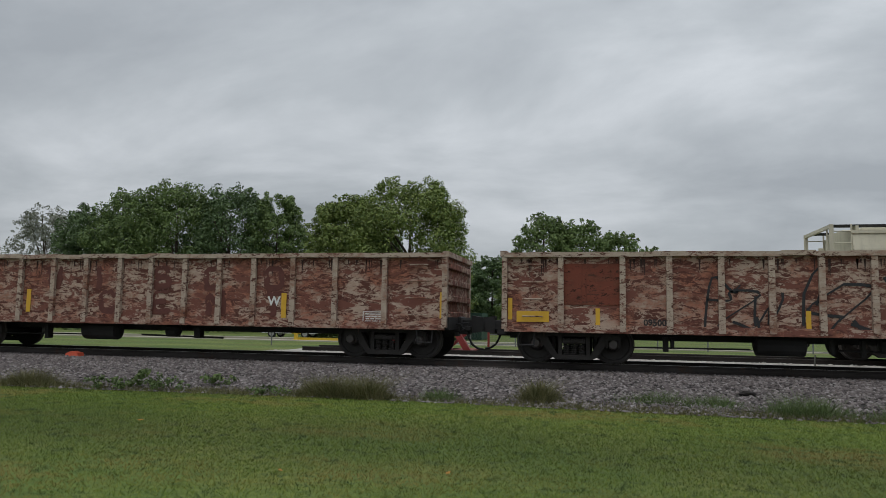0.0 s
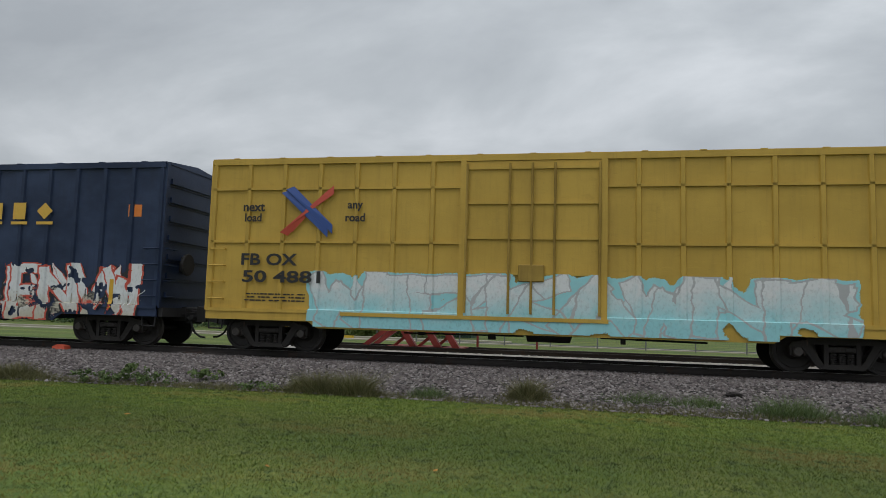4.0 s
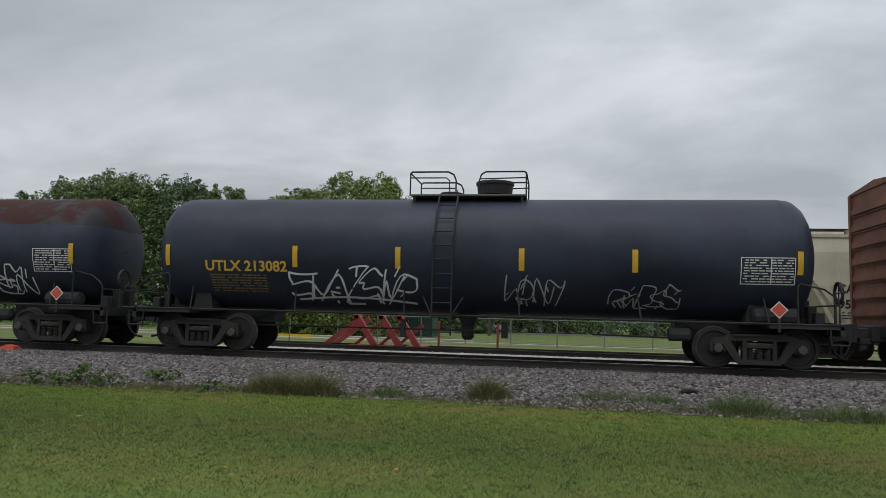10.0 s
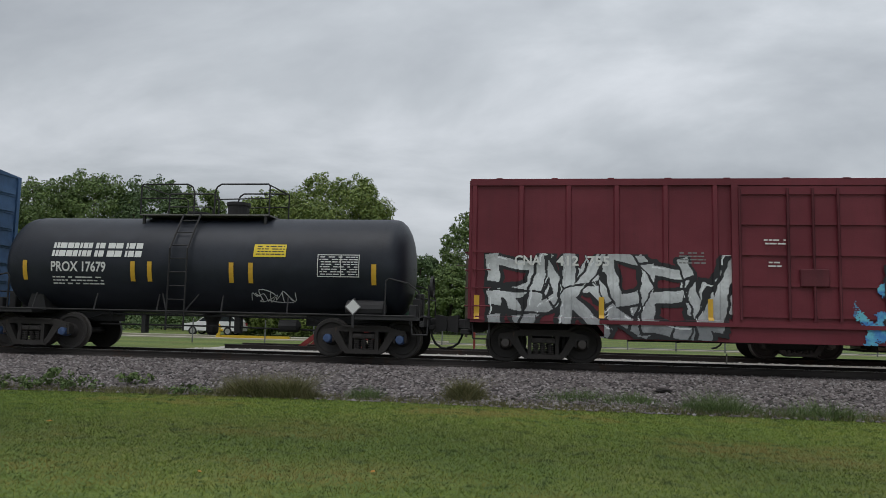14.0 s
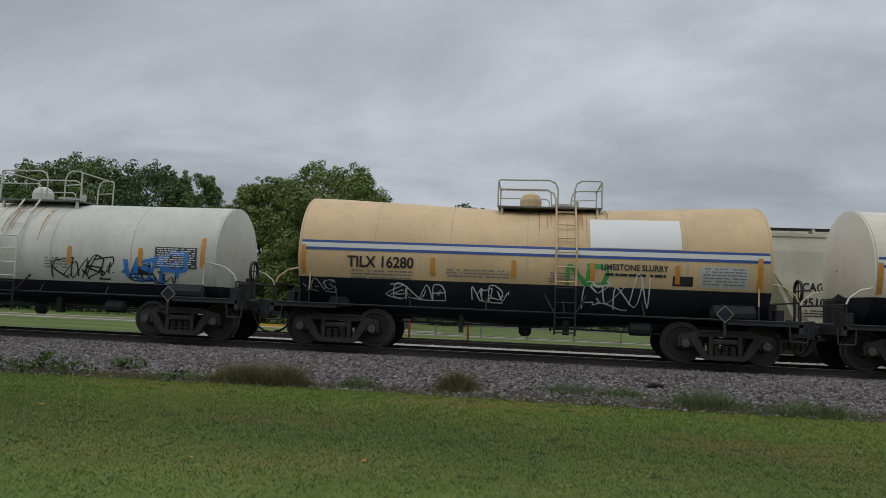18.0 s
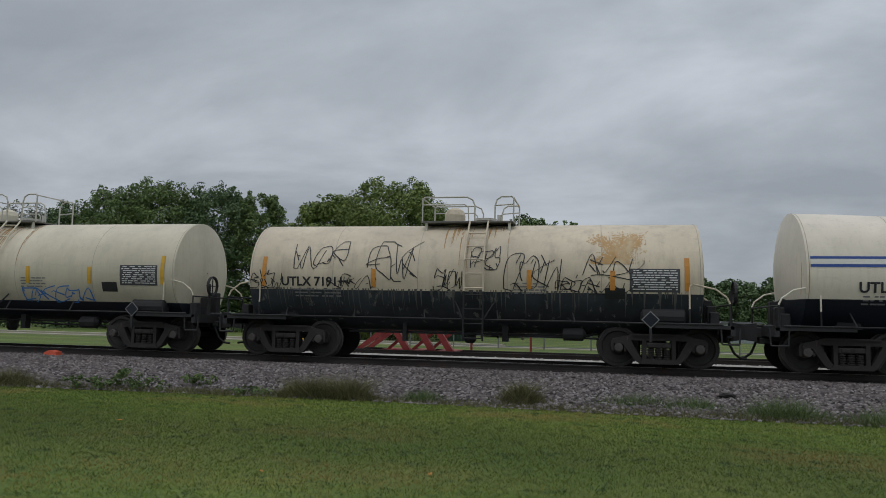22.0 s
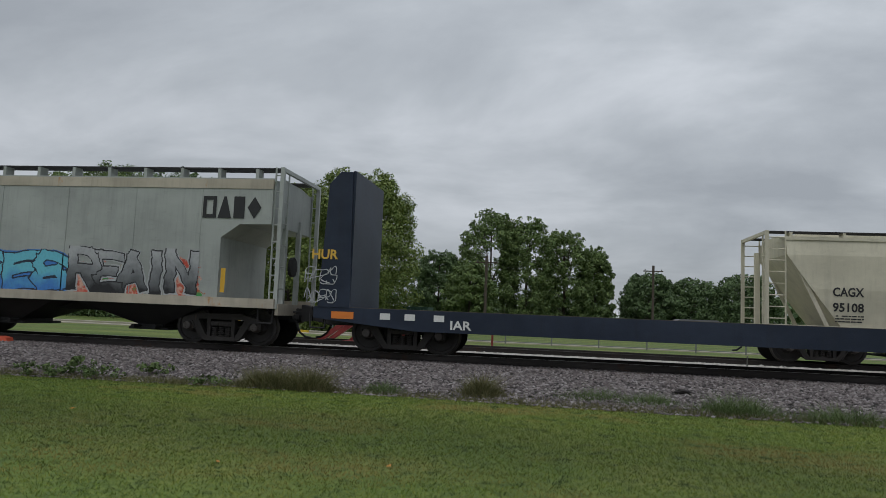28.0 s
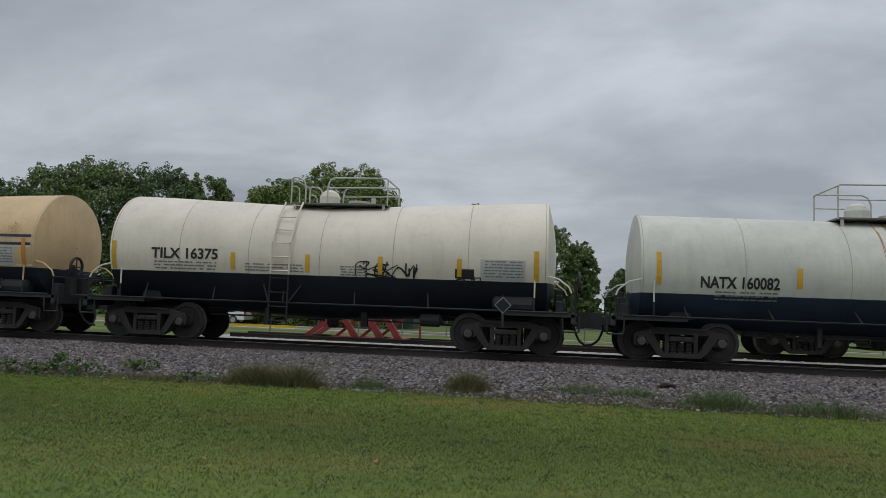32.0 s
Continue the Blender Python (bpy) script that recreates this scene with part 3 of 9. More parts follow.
def tag_scrawl(parent, surf, x0, x1, z0, z1, mat, seed=0, weight=0.028, word=5, worn=0.0):
    """Marker scrawl in slanting crossed strokes of a broad nib; word: letters, or how many unreadable ones."""
    rng = np.random.RandomState(seed % 10007)
    free = isinstance(word, int)
    chars = [list("AESKRNMWOBPDGVZY")[rng.randint(16)] for _ in range(word)] if free else list(word)
    n = len(chars)
    w, H = (x1 - x0) / (n + 0.3), z1 - z0
    paths = []
    for i, ch in enumerate(chars):
        sw, shh = w * (rng.uniform(1.0, 1.5) if free else 0.85), H * (rng.uniform(0.55, 0.85) if free else 0.85)
        ox, oz = x0 + w * (i + (rng.uniform(-0.1, 0.1) if free else 0.08)), z0 + H * rng.uniform(0.02, 0.15)
        sl = rng.uniform(0.15, 0.4) if free else 0.08
        for st in GLYPH[ch]:
            pts = curve_pts(st, 4, rng, 0.13 if free else 0.03)
            paths.append([(ox + p[0] * sw + sl * (p[1] - 0.3) * shh, oz + p[1] * shh) for p in pts])
    if free and n > 2:
        a, b = sorted(rng.uniform(0, 1, 2))
        paths.append([(x0 + (x1 - x0) * (a + (b - a) * t), z0 + H * (0.05 + 0.12 * math.sin(3 * t + a * 6))) for t in np.linspace(0, 1, 9)])
        for i in range(n):
            u, q = rng.uniform(x0, x1), rng.uniform(z0 + 0.2 * H, z1 - 0.2 * H)
            paths.append([(u, q), (u + rng.uniform(0.04, 0.2) * w * 2, q + rng.uniform(-0.35, 0.35) * H)])
    vs, fs = [], []
    for k, path in enumerate(paths):
        path = [(min(max(x, x0), x1), min(max(z, z0), z1)) for x, z in path]
        lift = 0.010 + 0.0006 * (k % 12)
        prev = None
        for i, (x, z) in enumerate(path):
            a, b = path[max(0, i - 1)], path[min(len(path) - 1, i + 1)]
            dx, dz = b[0] - a[0], b[1] - a[1]
            ln = math.hypot(dx, dz) or 1e-6
            h = 0.5 * weight * (0.55 + 0.75 * abs(math.sin(math.atan2(dz, dx) - 0.7)))
            ux, uz = -dz / ln * h, dx / ln * h
            vs += [(x - ux, surf(x - ux, z - uz) - lift, z - uz), (x + ux, surf(x + ux, z + uz) - lift, z + uz)]
            if prev is not None and not (worn and rng.uniform() < worn * 0.6):
                fs.append((prev, prev + 1, prev + 3, prev + 2))
            prev = len(vs) - 2
    return raw("scrawl", vs, fs, [mat], parent)

# ---- running gear, shared by all the cars ----
WR = 0.457


def wheelset_mesh():
    bm = bmesh.new()
    for s in (-1, 1):
        prof = [(s * 0.66, 0.49), (s * 0.69, 0.49), (s * 0.715, WR + 0.004), (s * 0.82, WR - 0.006), (s * 0.825, 0.38), (s * 0.79, 0.355), (s * 0.765, 0.19), (s * 0.83, 0.15), (s * 0.85, 0.10)]
        lathe(bm, prof, "y", 28)
    for f in bm.faces:
        r = math.hypot(f.calc_center_median().x, f.calc_center_median().z)
        f.material_index = 1 if r > 0.435 else 0
    rod(bm, (0, -1.08, 0), (0, 1.08, 0), 0.08, 10)
    me = bpy.data.meshes.new("wheelset")
    bm.to_mesh(me); bm.free()
    me.materials.append(WHEELM); me.materials.append(RIMM)
    return me


RIMM = paint("wheel_rim", (0.060, 0.053, 0.048), 0.2, 0.4, 0.5, 8, (0.05, 0.034, 0.027))
CAPM = plain("bearing_cap", (0.07, 0.06, 0.055), 0.6)
CAPBLUE = plain("bearing_cap_blue", (0.05, 0.09, 0.2), 0.5)


def frame_mesh():
    """Cast side frame: arched top, slanting legs to the spring plank, open windows between."""
    bm = bmesh.new()
    y0, y1 = -0.085, 0.085
    slab(bm, [(-1.05, 0.575), (-1.02, 0.655), (-0.80, 0.70), (-0.58, 0.765), (0.58, 0.765), (0.80, 0.70), (1.02, 0.655), (1.05, 0.575), (0.74, 0.575), (0.62, 0.625), (-0.62, 0.625), (-0.74, 0.575)], y0, y1)
    slab(bm, [(-0.43, 0.10), (0.43, 0.10), (0.37, 0.205), (-0.37, 0.205)], y0 - 0.03, y1 + 0.03)
    slab(bm, [(-0.56, 0.735), (0.56, 0.735), (0.58, 0.775), (-0.58, 0.775)], y0 - 0.035, y1 + 0.035)
    for s in (-1, 1):
        slab(bm, [(s * 0.80, 0.60), (s * 0.62, 0.63), (s * 0.435, 0.29), (s * 0.37, 0.205), (s * 0.43, 0.10), (s * 0.52, 0.17)], y0 - 0.006, y1 + 0.006)
        slab(bm, [(s * 0.52, 0.155), (s * 0.55, 0.185), (s * 0.83, 0.60), (s * 0.795, 0.615)], y0 - 0.035, y1 + 0.035)
        slab(bm, [(s * 0.275, 0.20), (s * 0.365, 0.20), (s * 0.365, 0.64), (s * 0.275, 0.64)], y0 - 0.012, y1 + 0.012)
        slab(bm, [(s * 0.715, 0.60), (s * 0.715, 0.40), (s * 0.765, 0.36), (s * 0.785, 0.60)], y0 - 0.01, y1 + 0.01)
        slab(bm, [(s * 0.995, 0.60), (s * 1.0, 0.38), (s * 1.05, 0.38), (s * 1.06, 0.60)], y0 - 0.01, y1 + 0.01)
        slab(bm, [(s * 0.78, 0.545), (s * 1.0, 0.545), (s * 0.98, 0.615), (s * 0.80, 0.615)], y0 - 0.035, y1 + 0.035)
    me = bpy.data.meshes.new("side_frame")
    bm.to_mesh(me); bm.free(); me.materials.append(TRUCKM)
    return me


def spring_mesh():
    """One coil spring, each turn apart from the next."""
    prof = []
    for i in range(5):
        z = 0.205 + i * 0.048
        prof += [(z, 0.050), (z + 0.008, 0.082), (z + 0.030, 0.082), (z + 0.038, 0.050)]
    bm = lathe(bmesh.new(), prof, "z", 8)
    me = bpy.data.meshes.new("spring")
    bm.to_mesh(me); bm.free(); me.materials.append(TRUCKM)
    return me


def cap_mesh(mat):
    bm = lathe(bmesh.new(), [(-0.17, 0.07), (-0.165, 0.095), (-0.1, 0.105), (-0.02, 0.125), (0.12, 0.125)], "y", 14)
    for i in range(3):
        a = 2.1 * i
        rod(bm, (0.055 * math.cos(a), -0.185, 0.055 * math.sin(a)), (0.055 * math.cos(a), -0.16, 0.055 * math.sin(a)), 0.018, 6)
    me = bpy.data.meshes.new("bearing_cap")
    bm.to_mesh(me); bm.free(); me.materials.append(mat)
    return me


def bolster_mesh():
    bm = bmesh.new()
    box(bm, -0.27, 0.27, -1.14, 1.14, 0.455, 0.58, 0.02)
    for y in (-1.15, 1.15):
        for x in (-0.13, 0.13):
            box(bm, x - 0.085, x + 0.085, y - 0.012, y + 0.012, 0.475, 0.56, 0.01)
    box(bm, -0.28, 0.28, -0.4, 0.4, 0.62, 0.80, 0.02)
    for s in (-1, 1):
        box(bm, s * 0.48 - 0.04, s * 0.48 + 0.04, -0.8, 0.8, 0.30, 0.42, 0.01)
    me = bpy.data.meshes.new("truck")
    bm.to_mesh(me); bm.free(); me.materials.append(TRUCKM)
    return me


WHEEL_ME, FRAME_ME, SPRING_ME, BOLSTER_ME = wheelset_mesh(), frame_mesh(), spring_mesh(), bolster_mesh()
CAP_ME, CAPB_ME = cap_mesh(CAPM), cap_mesh(CAPBLUE)
WHEELS, CARS = [], []


def coupler_mesh():
    bm = bmesh.new()
    box(bm, -0.62, 0.10, -0.12, 0.12, 0.74, 0.98, 0.02)
    box(bm, -0.62, -0.22, -0.34, 0.34, 0.66, 1.05, 0.03)
    box(bm, -0.30, -0.02, -0.20, 0.20, 0.60, 0.74, 0.02)
    slab(bm, [(0.04, 0.64), (0.32, 0.68), (0.36, 0.84), (0.32, 1.04), (0.04, 1.08)], -0.22, 0.16)
    box(bm, -0.1, 0.05, -0.42, -0.2, 0.70, 0.82, 0.015)
    me = bpy.data.meshes.new("coupler")
    bm.to_mesh(me); bm.free(); me.materials.append(IRON)
    return me


def pipe_mesh(name, pts, r, mat):
    bm = pipe(bmesh.new(), pts, r)
    me = bpy.data.meshes.new(name)
    bm.to_mesh(me); bm.free(); me.materials.append(mat)
    return me


COUPLER_ME = coupler_mesh()
HOSE_ME = pipe_mesh("air_hose", [(-0.22, -0.34, 0.80), (-0.06, -0.36, 0.70), (0.0, -0.36, 0.52), (0.08, -0.33, 0.36), (0.22, -0.3, 0.26), (0.36, -0.27, 0.24)], 0.03, HOSE)
LEVER_ME = pipe_mesh("uncoupling_lever", [(-0.42, -1.35, 1.0), (-0.42, -1.3, 0.82), (-0.3, -0.6, 0.86), (-0.05, -0.15, 0.9)], 0.018, IRON)


def car_base(name, k0, k1, tx, label, category, blue=False, seed=0):
    """An empty car on its two trucks, between the couplings k0 and k1 metres behind the train's mark."""
    L = k1 - k0
    root = tagged(new(name), label, category, "freight train")
    for s in (1, -1):
        tr = share("truck", BOLSTER_ME, root, pose(s * (L / 2 - tx), 0, 0))
        for y in (-1.03, 1.03):
            share("side_frame", FRAME_ME, tr, pose(0, y, 0))
            for x in (-0.175, 0, 0.175):
                share("spring", SPRING_ME, tr, pose(x, y * 1.03, 0))
        for x in (-0.89, 0.89):
            w = share("wheelset", WHEEL_ME, tr, pose(x, 0, WR))
            WHEELS.append((w, x, s * (L / 2 - tx), k0 + L / 2))
            for y, r in ((-1.03, 0), (1.03, 180)):
                share("bearing_cap", CAPB_ME if blue else CAP_ME, tr, pose(x, y, WR, 0, 0, r))
        m_ = pose(s * (L / 2 - 0.33), 0, 0, 0, 0, 0 if s > 0 else 180)
        share("coupler", COUPLER_ME, root, m_)
        share("air_hose", HOSE_ME, root, m_)
        share("uncoupling_lever", LEVER_ME, root, m_)
    CARS.append((root, k0 + L / 2))
    return root, L


def underframe(root, L, mat, z0=0.72, z1=1.02, seed=0):
    rng = random.Random(seed)
    part("center_sill", B(-L / 2 + 0.7, L / 2 - 0.7, -0.35, 0.35, z0, z1 - 0.03), mat, root)
    bm = bmesh.new()
    x = rng.uniform(-2, 1)
    lathe(bm, [(-0.55, 0.1), (-0.5, 0.24), (0.5, 0.24), (0.55, 0.1)], "x", 12, (x, -0.85, z0 - 0.03))
    box(bm, x - 0.4, x - 0.3, -0.95, -0.75, z0, z1)
    box(bm, x + 0.3, x + 0.4, -0.95, -0.75, z0, z1)
    part("air_reservoir", bm, IRON, root, smooth=False)
    bm = bmesh.new()
    lathe(bm, [(-0.2, 0.05), (-0.18, 0.17), (0.1, 0.17), (0.2, 0.05)], "x", 10, (x + 2.2, -0.8, z0))
    part("brake_cylinder", bm, IRON, root)
    part("brake_rod", rod(bmesh.new(), (x + 1.2, -0.8, z0 - 0.12), (x + 3.6, -0.7, z0 - 0.16), 0.025), IRON, root)
    part("brake_rod", rod(bmesh.new(), (x - 3.6, -0.7, z0 - 0.16), (x - 0.6, -0.8, z0 - 0.14), 0.02), IRON, root)
    for i in range(4):
        a = x + rng.uniform(-3.2, 3.2)
        part("hanger", B(a, a + rng.uniform(0.06, 0.2), -0.9, -0.7, z0 - rng.uniform(0.1, 0.3), z0 + 0.1), IRON, root)


def grabs(root, x0, x1, y, zs, mat):
    for z in zs:
        bm = pipe(bmesh.new(), [(x0, y + 0.06, z - 0.0), (x0, y - 0.03, z), (x1, y - 0.03, z), (x1, y + 0.06, z)], 0.016)
        part("grab_iron", bm, mat, root)


def stirrup(root, x, y, z, mat):
    bm = pipe(bmesh.new(), [(x - 0.2, y, z), (x - 0.18, y, z - 0.36), (x + 0.18, y, z - 0.36), (x + 0.2, y, z)], 0.02)
    part("stirrup", bm, mat, root)


# ---- box cars ----


def boxcar(k0, k1, label, mat, doormat, z1, z0=1.0, sill=0.68, ribs=14, door=(0.4, 0.6), style="corrugated", door2=None, tx=2.4, ends=0.72, seed=0, ribh=0.05, roofmat=None, endmat=None, blue=False, sillw=None, eave=0.10, hrail=None, over=0.78):
    """door: from the rear end to the front as a share of the body's length."""
    root, L = car_base("box_car", k0, k1, tx, label, "box car", blue, seed)
    hb, hw = L / 2 - ends, 1.46
    yn = -hw
    # body shell
    bm = bmesh.new()
    box(bm, -hb, hb, -hw, hw, z0, z1 - eave)
    part("body", bm, mat, root)
    d0, d1 = -hb + 2 * hb * door[0], -hb + 2 * hb * door[1]
    rx = [x for x in np.linspace(-hb + 0.07, hb - 0.07, ribs) if not (d0 - 0.1 < x < d1 + 0.1)]

    for s, y in ((1, -hw), (-1, hw)):
        bm = bmesh.new()
        pts = [(-0.075, y + s * 0.005), (-0.045, y - s * ribh), (0.045, y - s * ribh), (0.075, y + s * 0.005)]
        a = [bm.verts.new((p, q, z0 + 0.02)) for p, q in pts]
        b = [bm.verts.new((p, q, z1 - eave - 0.02)) for p, q in pts]
        for i in range(4):
            j = (i + 1) % 4
            bm.faces.new((a[i], a[j], b[j], b[i]))
        bm.faces.new(a); bm.faces.new(b[::-1])
        bmesh.ops.recalc_face_normals(bm, faces=bm.faces)
        me = bpy.data.meshes.new("rib")
        bm.to_mesh(me); bm.free(); me.materials.append(mat)
        for x in rx:
            share("rib", me, root, pose(x, 0, 0))
        if hrail:
            for z in hrail:
                part("side_rail", B(-hb, d0 - 0.05, min(y, y - s * 0.05), max(y, y - s * 0.05), z - 0.03, z + 0.03), mat, root)
                part("side_rail", B(d1 + 0.05, hb, min(y, y - s * 0.05), max(y, y - s * 0.05), z - 0.03, z + 0.03), mat, root)
        # eave and sill rails
        part("top_rail", B(-hb - 0.02, hb + 0.02, min(y, y - s * 0.055), max(y, y - s * 0.055), z1 - eave - 0.12, z1 - eave + 0.02), mat, root)
        sw = sillw or (-hb, hb)
        xt = hb - (tx - ends) - 1.45
        slabpts = [(sw[0], z0 + 0.05), (sw[0], over), (-xt - 0.25, over), (-xt, sill), (xt, sill), (xt + 0.25, over), (sw[1], over), (sw[1], z0 + 0.05)]
        part("side_sill", slab(bmesh.new(), slabpts, y - s * 0.045, y + s * 0.02), mat, root)
        part("sill_rail", B(-hb, hb, min(y, y - s * 0.07), max(y, y - s * 0.07), z0 - 0.02, z0 + 0.07), mat, root)
    # roof with raised panels
    rm = roofmat or mat
    bm = extr_x(bmesh.new(), [(-hw - 0.04, z1 - eave), (-hw - 0.04, z1 - eave + 0.04), (0, z1 + 0.08), (hw + 0.04, z1 - eave + 0.04), (hw + 0.04, z1 - eave)], -hb - 0.03, hb + 0.03)
    part("roof", bm, rm, root)
    nr = int(2 * hb / 1.22)
    for i in range(nr):
        x = -hb + 2 * hb * (i + 0.5) / nr
        bm = extr_x(bmesh.new(), [(-hw - 0.05, z1 - eave + 0.03), (-hw - 0.05, z1 - eave + 0.055), (0, z1 + 0.10), (hw + 0.05, z1 - eave + 0.055), (hw + 0.05, z1 - eave + 0.03)], x - 0.07, x + 0.07)
        part("roof_rib", bm, rm, root)
    # corrugated ends
    em = endmat or mat
    for s in (1, -1):
        for i in range(7):
            z = z0 + 0.35 + (z1 - z0 - 0.9) * i / 6
            bm = extr_x(bmesh.new(), [(-1.3, z - 0.13), (-1.3, z + 0.13), (1.3, z + 0.13), (1.3, z - 0.13)], s * hb, s * (hb + 0.03))
            box(bm, min(s * hb, s * (hb + 0.08)), max(s * hb, s * (hb + 0.08)), -1.24, 1.24, z - 0.07, z + 0.07)
            part("end_corrugation", bm, em, root)
        for y in (-hw + 0.05, hw - 0.05):
            part("corner_post", B(min(s * hb, s * (hb + 0.06)), max(s * hb, s * (hb + 0.06)), y - 0.06, y + 0.06, z0, z1 - eave), em, root)
        part("end_sill", B(min(s * hb, s * (hb + 0.12)), max(s * hb, s * (hb + 0.12)), -1.4, 1.4, z0 - 0.22, z0 + 0.02), IRON, root)
        bm = bmesh.new()
        for i in range(4):
            z = z0 + 0.3 + 0.42 * i
            pipe(bm, [(s * hb, -1.3, z), (s * (hb + 0.14), -1.3, z), (s * (hb + 0.14), -0.9, z), (s * hb, -0.9, z)], 0.016)
        part("end_ladder", bm, em, root)
        grabs(root, s * (hb - 0.25) - 0.2, s * (hb - 0.25) + 0.2, -hw - 0.06, [z0 + 0.3 + 0.42 * i for i in range(4)], mat)
        stirrup(root, s * (hb - 0.25), -hw + 0.03, z0 - 0.1, IRON)
    # hand brake on the rear end
    bm = lathe(bmesh.new(), [(-0.05, 0.28), (-0.02, 0.30), (0.02, 0.30), (0.05, 0.28)], "x", 16, (hb + 0.2, -0.5, z0 + 1.2))
    box(bm, hb + 0.05, hb + 0.18, -0.65, -0.35, z0 + 1.0, z0 + 1.4)
    part("hand_brake", bm, IRON, root)
    # doors
    leaves = [(d0, d1)] if door2 is None else [(d0, -hb + 2 * hb * door2), (-hb + 2 * hb * door2, d1)]
    for a, b in leaves:
        dm = part("door", B(a + 0.03, b - 0.03, -hw - 0.035, -hw + 0.02, z0 + 0.06, z1 - eave - 0.13), doormat, root)
        if style == "corrugated":
            n = 16
            for i in range(n):
                z = z0 + 0.2 + (z1 - z0 - 0.5) * (i + 0.5) / n
                bm = extr_x(bmesh.new(), [(-hw - 0.03, z - 0.05), (-hw - 0.075, z - 0.02), (-hw - 0.075, z + 0.02), (-hw - 0.03, z + 0.05)], a + 0.1, b - 0.1)
                part("door_corrugation", bm, doormat, dm)
        elif style == "panel":
            for i in range(6):
                z = z0 + 0.15 + (z1 - z0 - 0.5) * i / 5
                part("door_rail", B(a + 0.05, b - 0.05, -hw - 0.07, -hw - 0.03, z - 0.03, z + 0.03), doormat, dm)
            for x in (a + 0.06, b - 0.06):
                part("door_stile", B(x - 0.05, x + 0.05, -hw - 0.075, -hw - 0.03, z0 + 0.08, z1 - eave - 0.15), doormat, dm)
        else:
            for i in range(5):
                z = z0 + 0.2 + (z1 - z0 - 0.6) * i / 4
                part("door_rail", B(a + 0.05, b - 0.05, -hw - 0.075, -hw - 0.03, z - 0.035, z + 0.035), doormat, dm)
            gear = paint(doormat.name + "_gear", tuple(v * 0.62 for v in TONE[doormat.name]), 0.2, 0.4, 0.65, seed + 200, (0.05, 0.03, 0.025), 0.5)
            for u in (0.03, 0.34, 0.5, 0.66, 0.97):
                x = a + (b - a) * u
                part("lock_bar", rod(bmesh.new(), (x, -hw - 0.10, z0 + 0.1), (x, -hw - 0.10, z1 - eave - 0.2), 0.032), gear, dm)
            part("door_crank", B((a + b) / 2 - 0.3, (a + b) / 2 + 0.3, -hw - 0.13, -hw - 0.03, z0 + 0.85, z0 + 1.25, 0.02), gear, dm)
    for x in (d0, d1):
        part("door_post", B(x - 0.07, x + 0.07, -hw - 0.09, -hw + 0.01, z0, z1 - eave - 0.1), mat, root)
    part("door_track", B(d0 - (d1 - d0) * 0.9, d1 + 0.1, -hw - 0.11, -hw - 0.02, z0 - 0.06, z0 + 0.03), mat, root)
    underframe(root, L, IRON, 0.72, z0, seed)
    cent = rx
    LOWS[root.name] = lambda x: sill if abs(x) < xt + 0.1 else over

    def surf(x, z):
        if d0 < x < d1:
            return -hw - 0.08
        y = -hw
        for c in cent:
            a = abs(x - c)
            if a < 0.075:
                y = -hw - ribh * min(1, (0.075 - a) / 0.03)
        if z < z0 + 0.07:
            y = -hw - 0.075
        return y
    return root, hb, surf


# ---- tank cars ----
GRATE = plain("grey_grating", (0.15, 0.145, 0.135), 0.7, 0.3, 9)


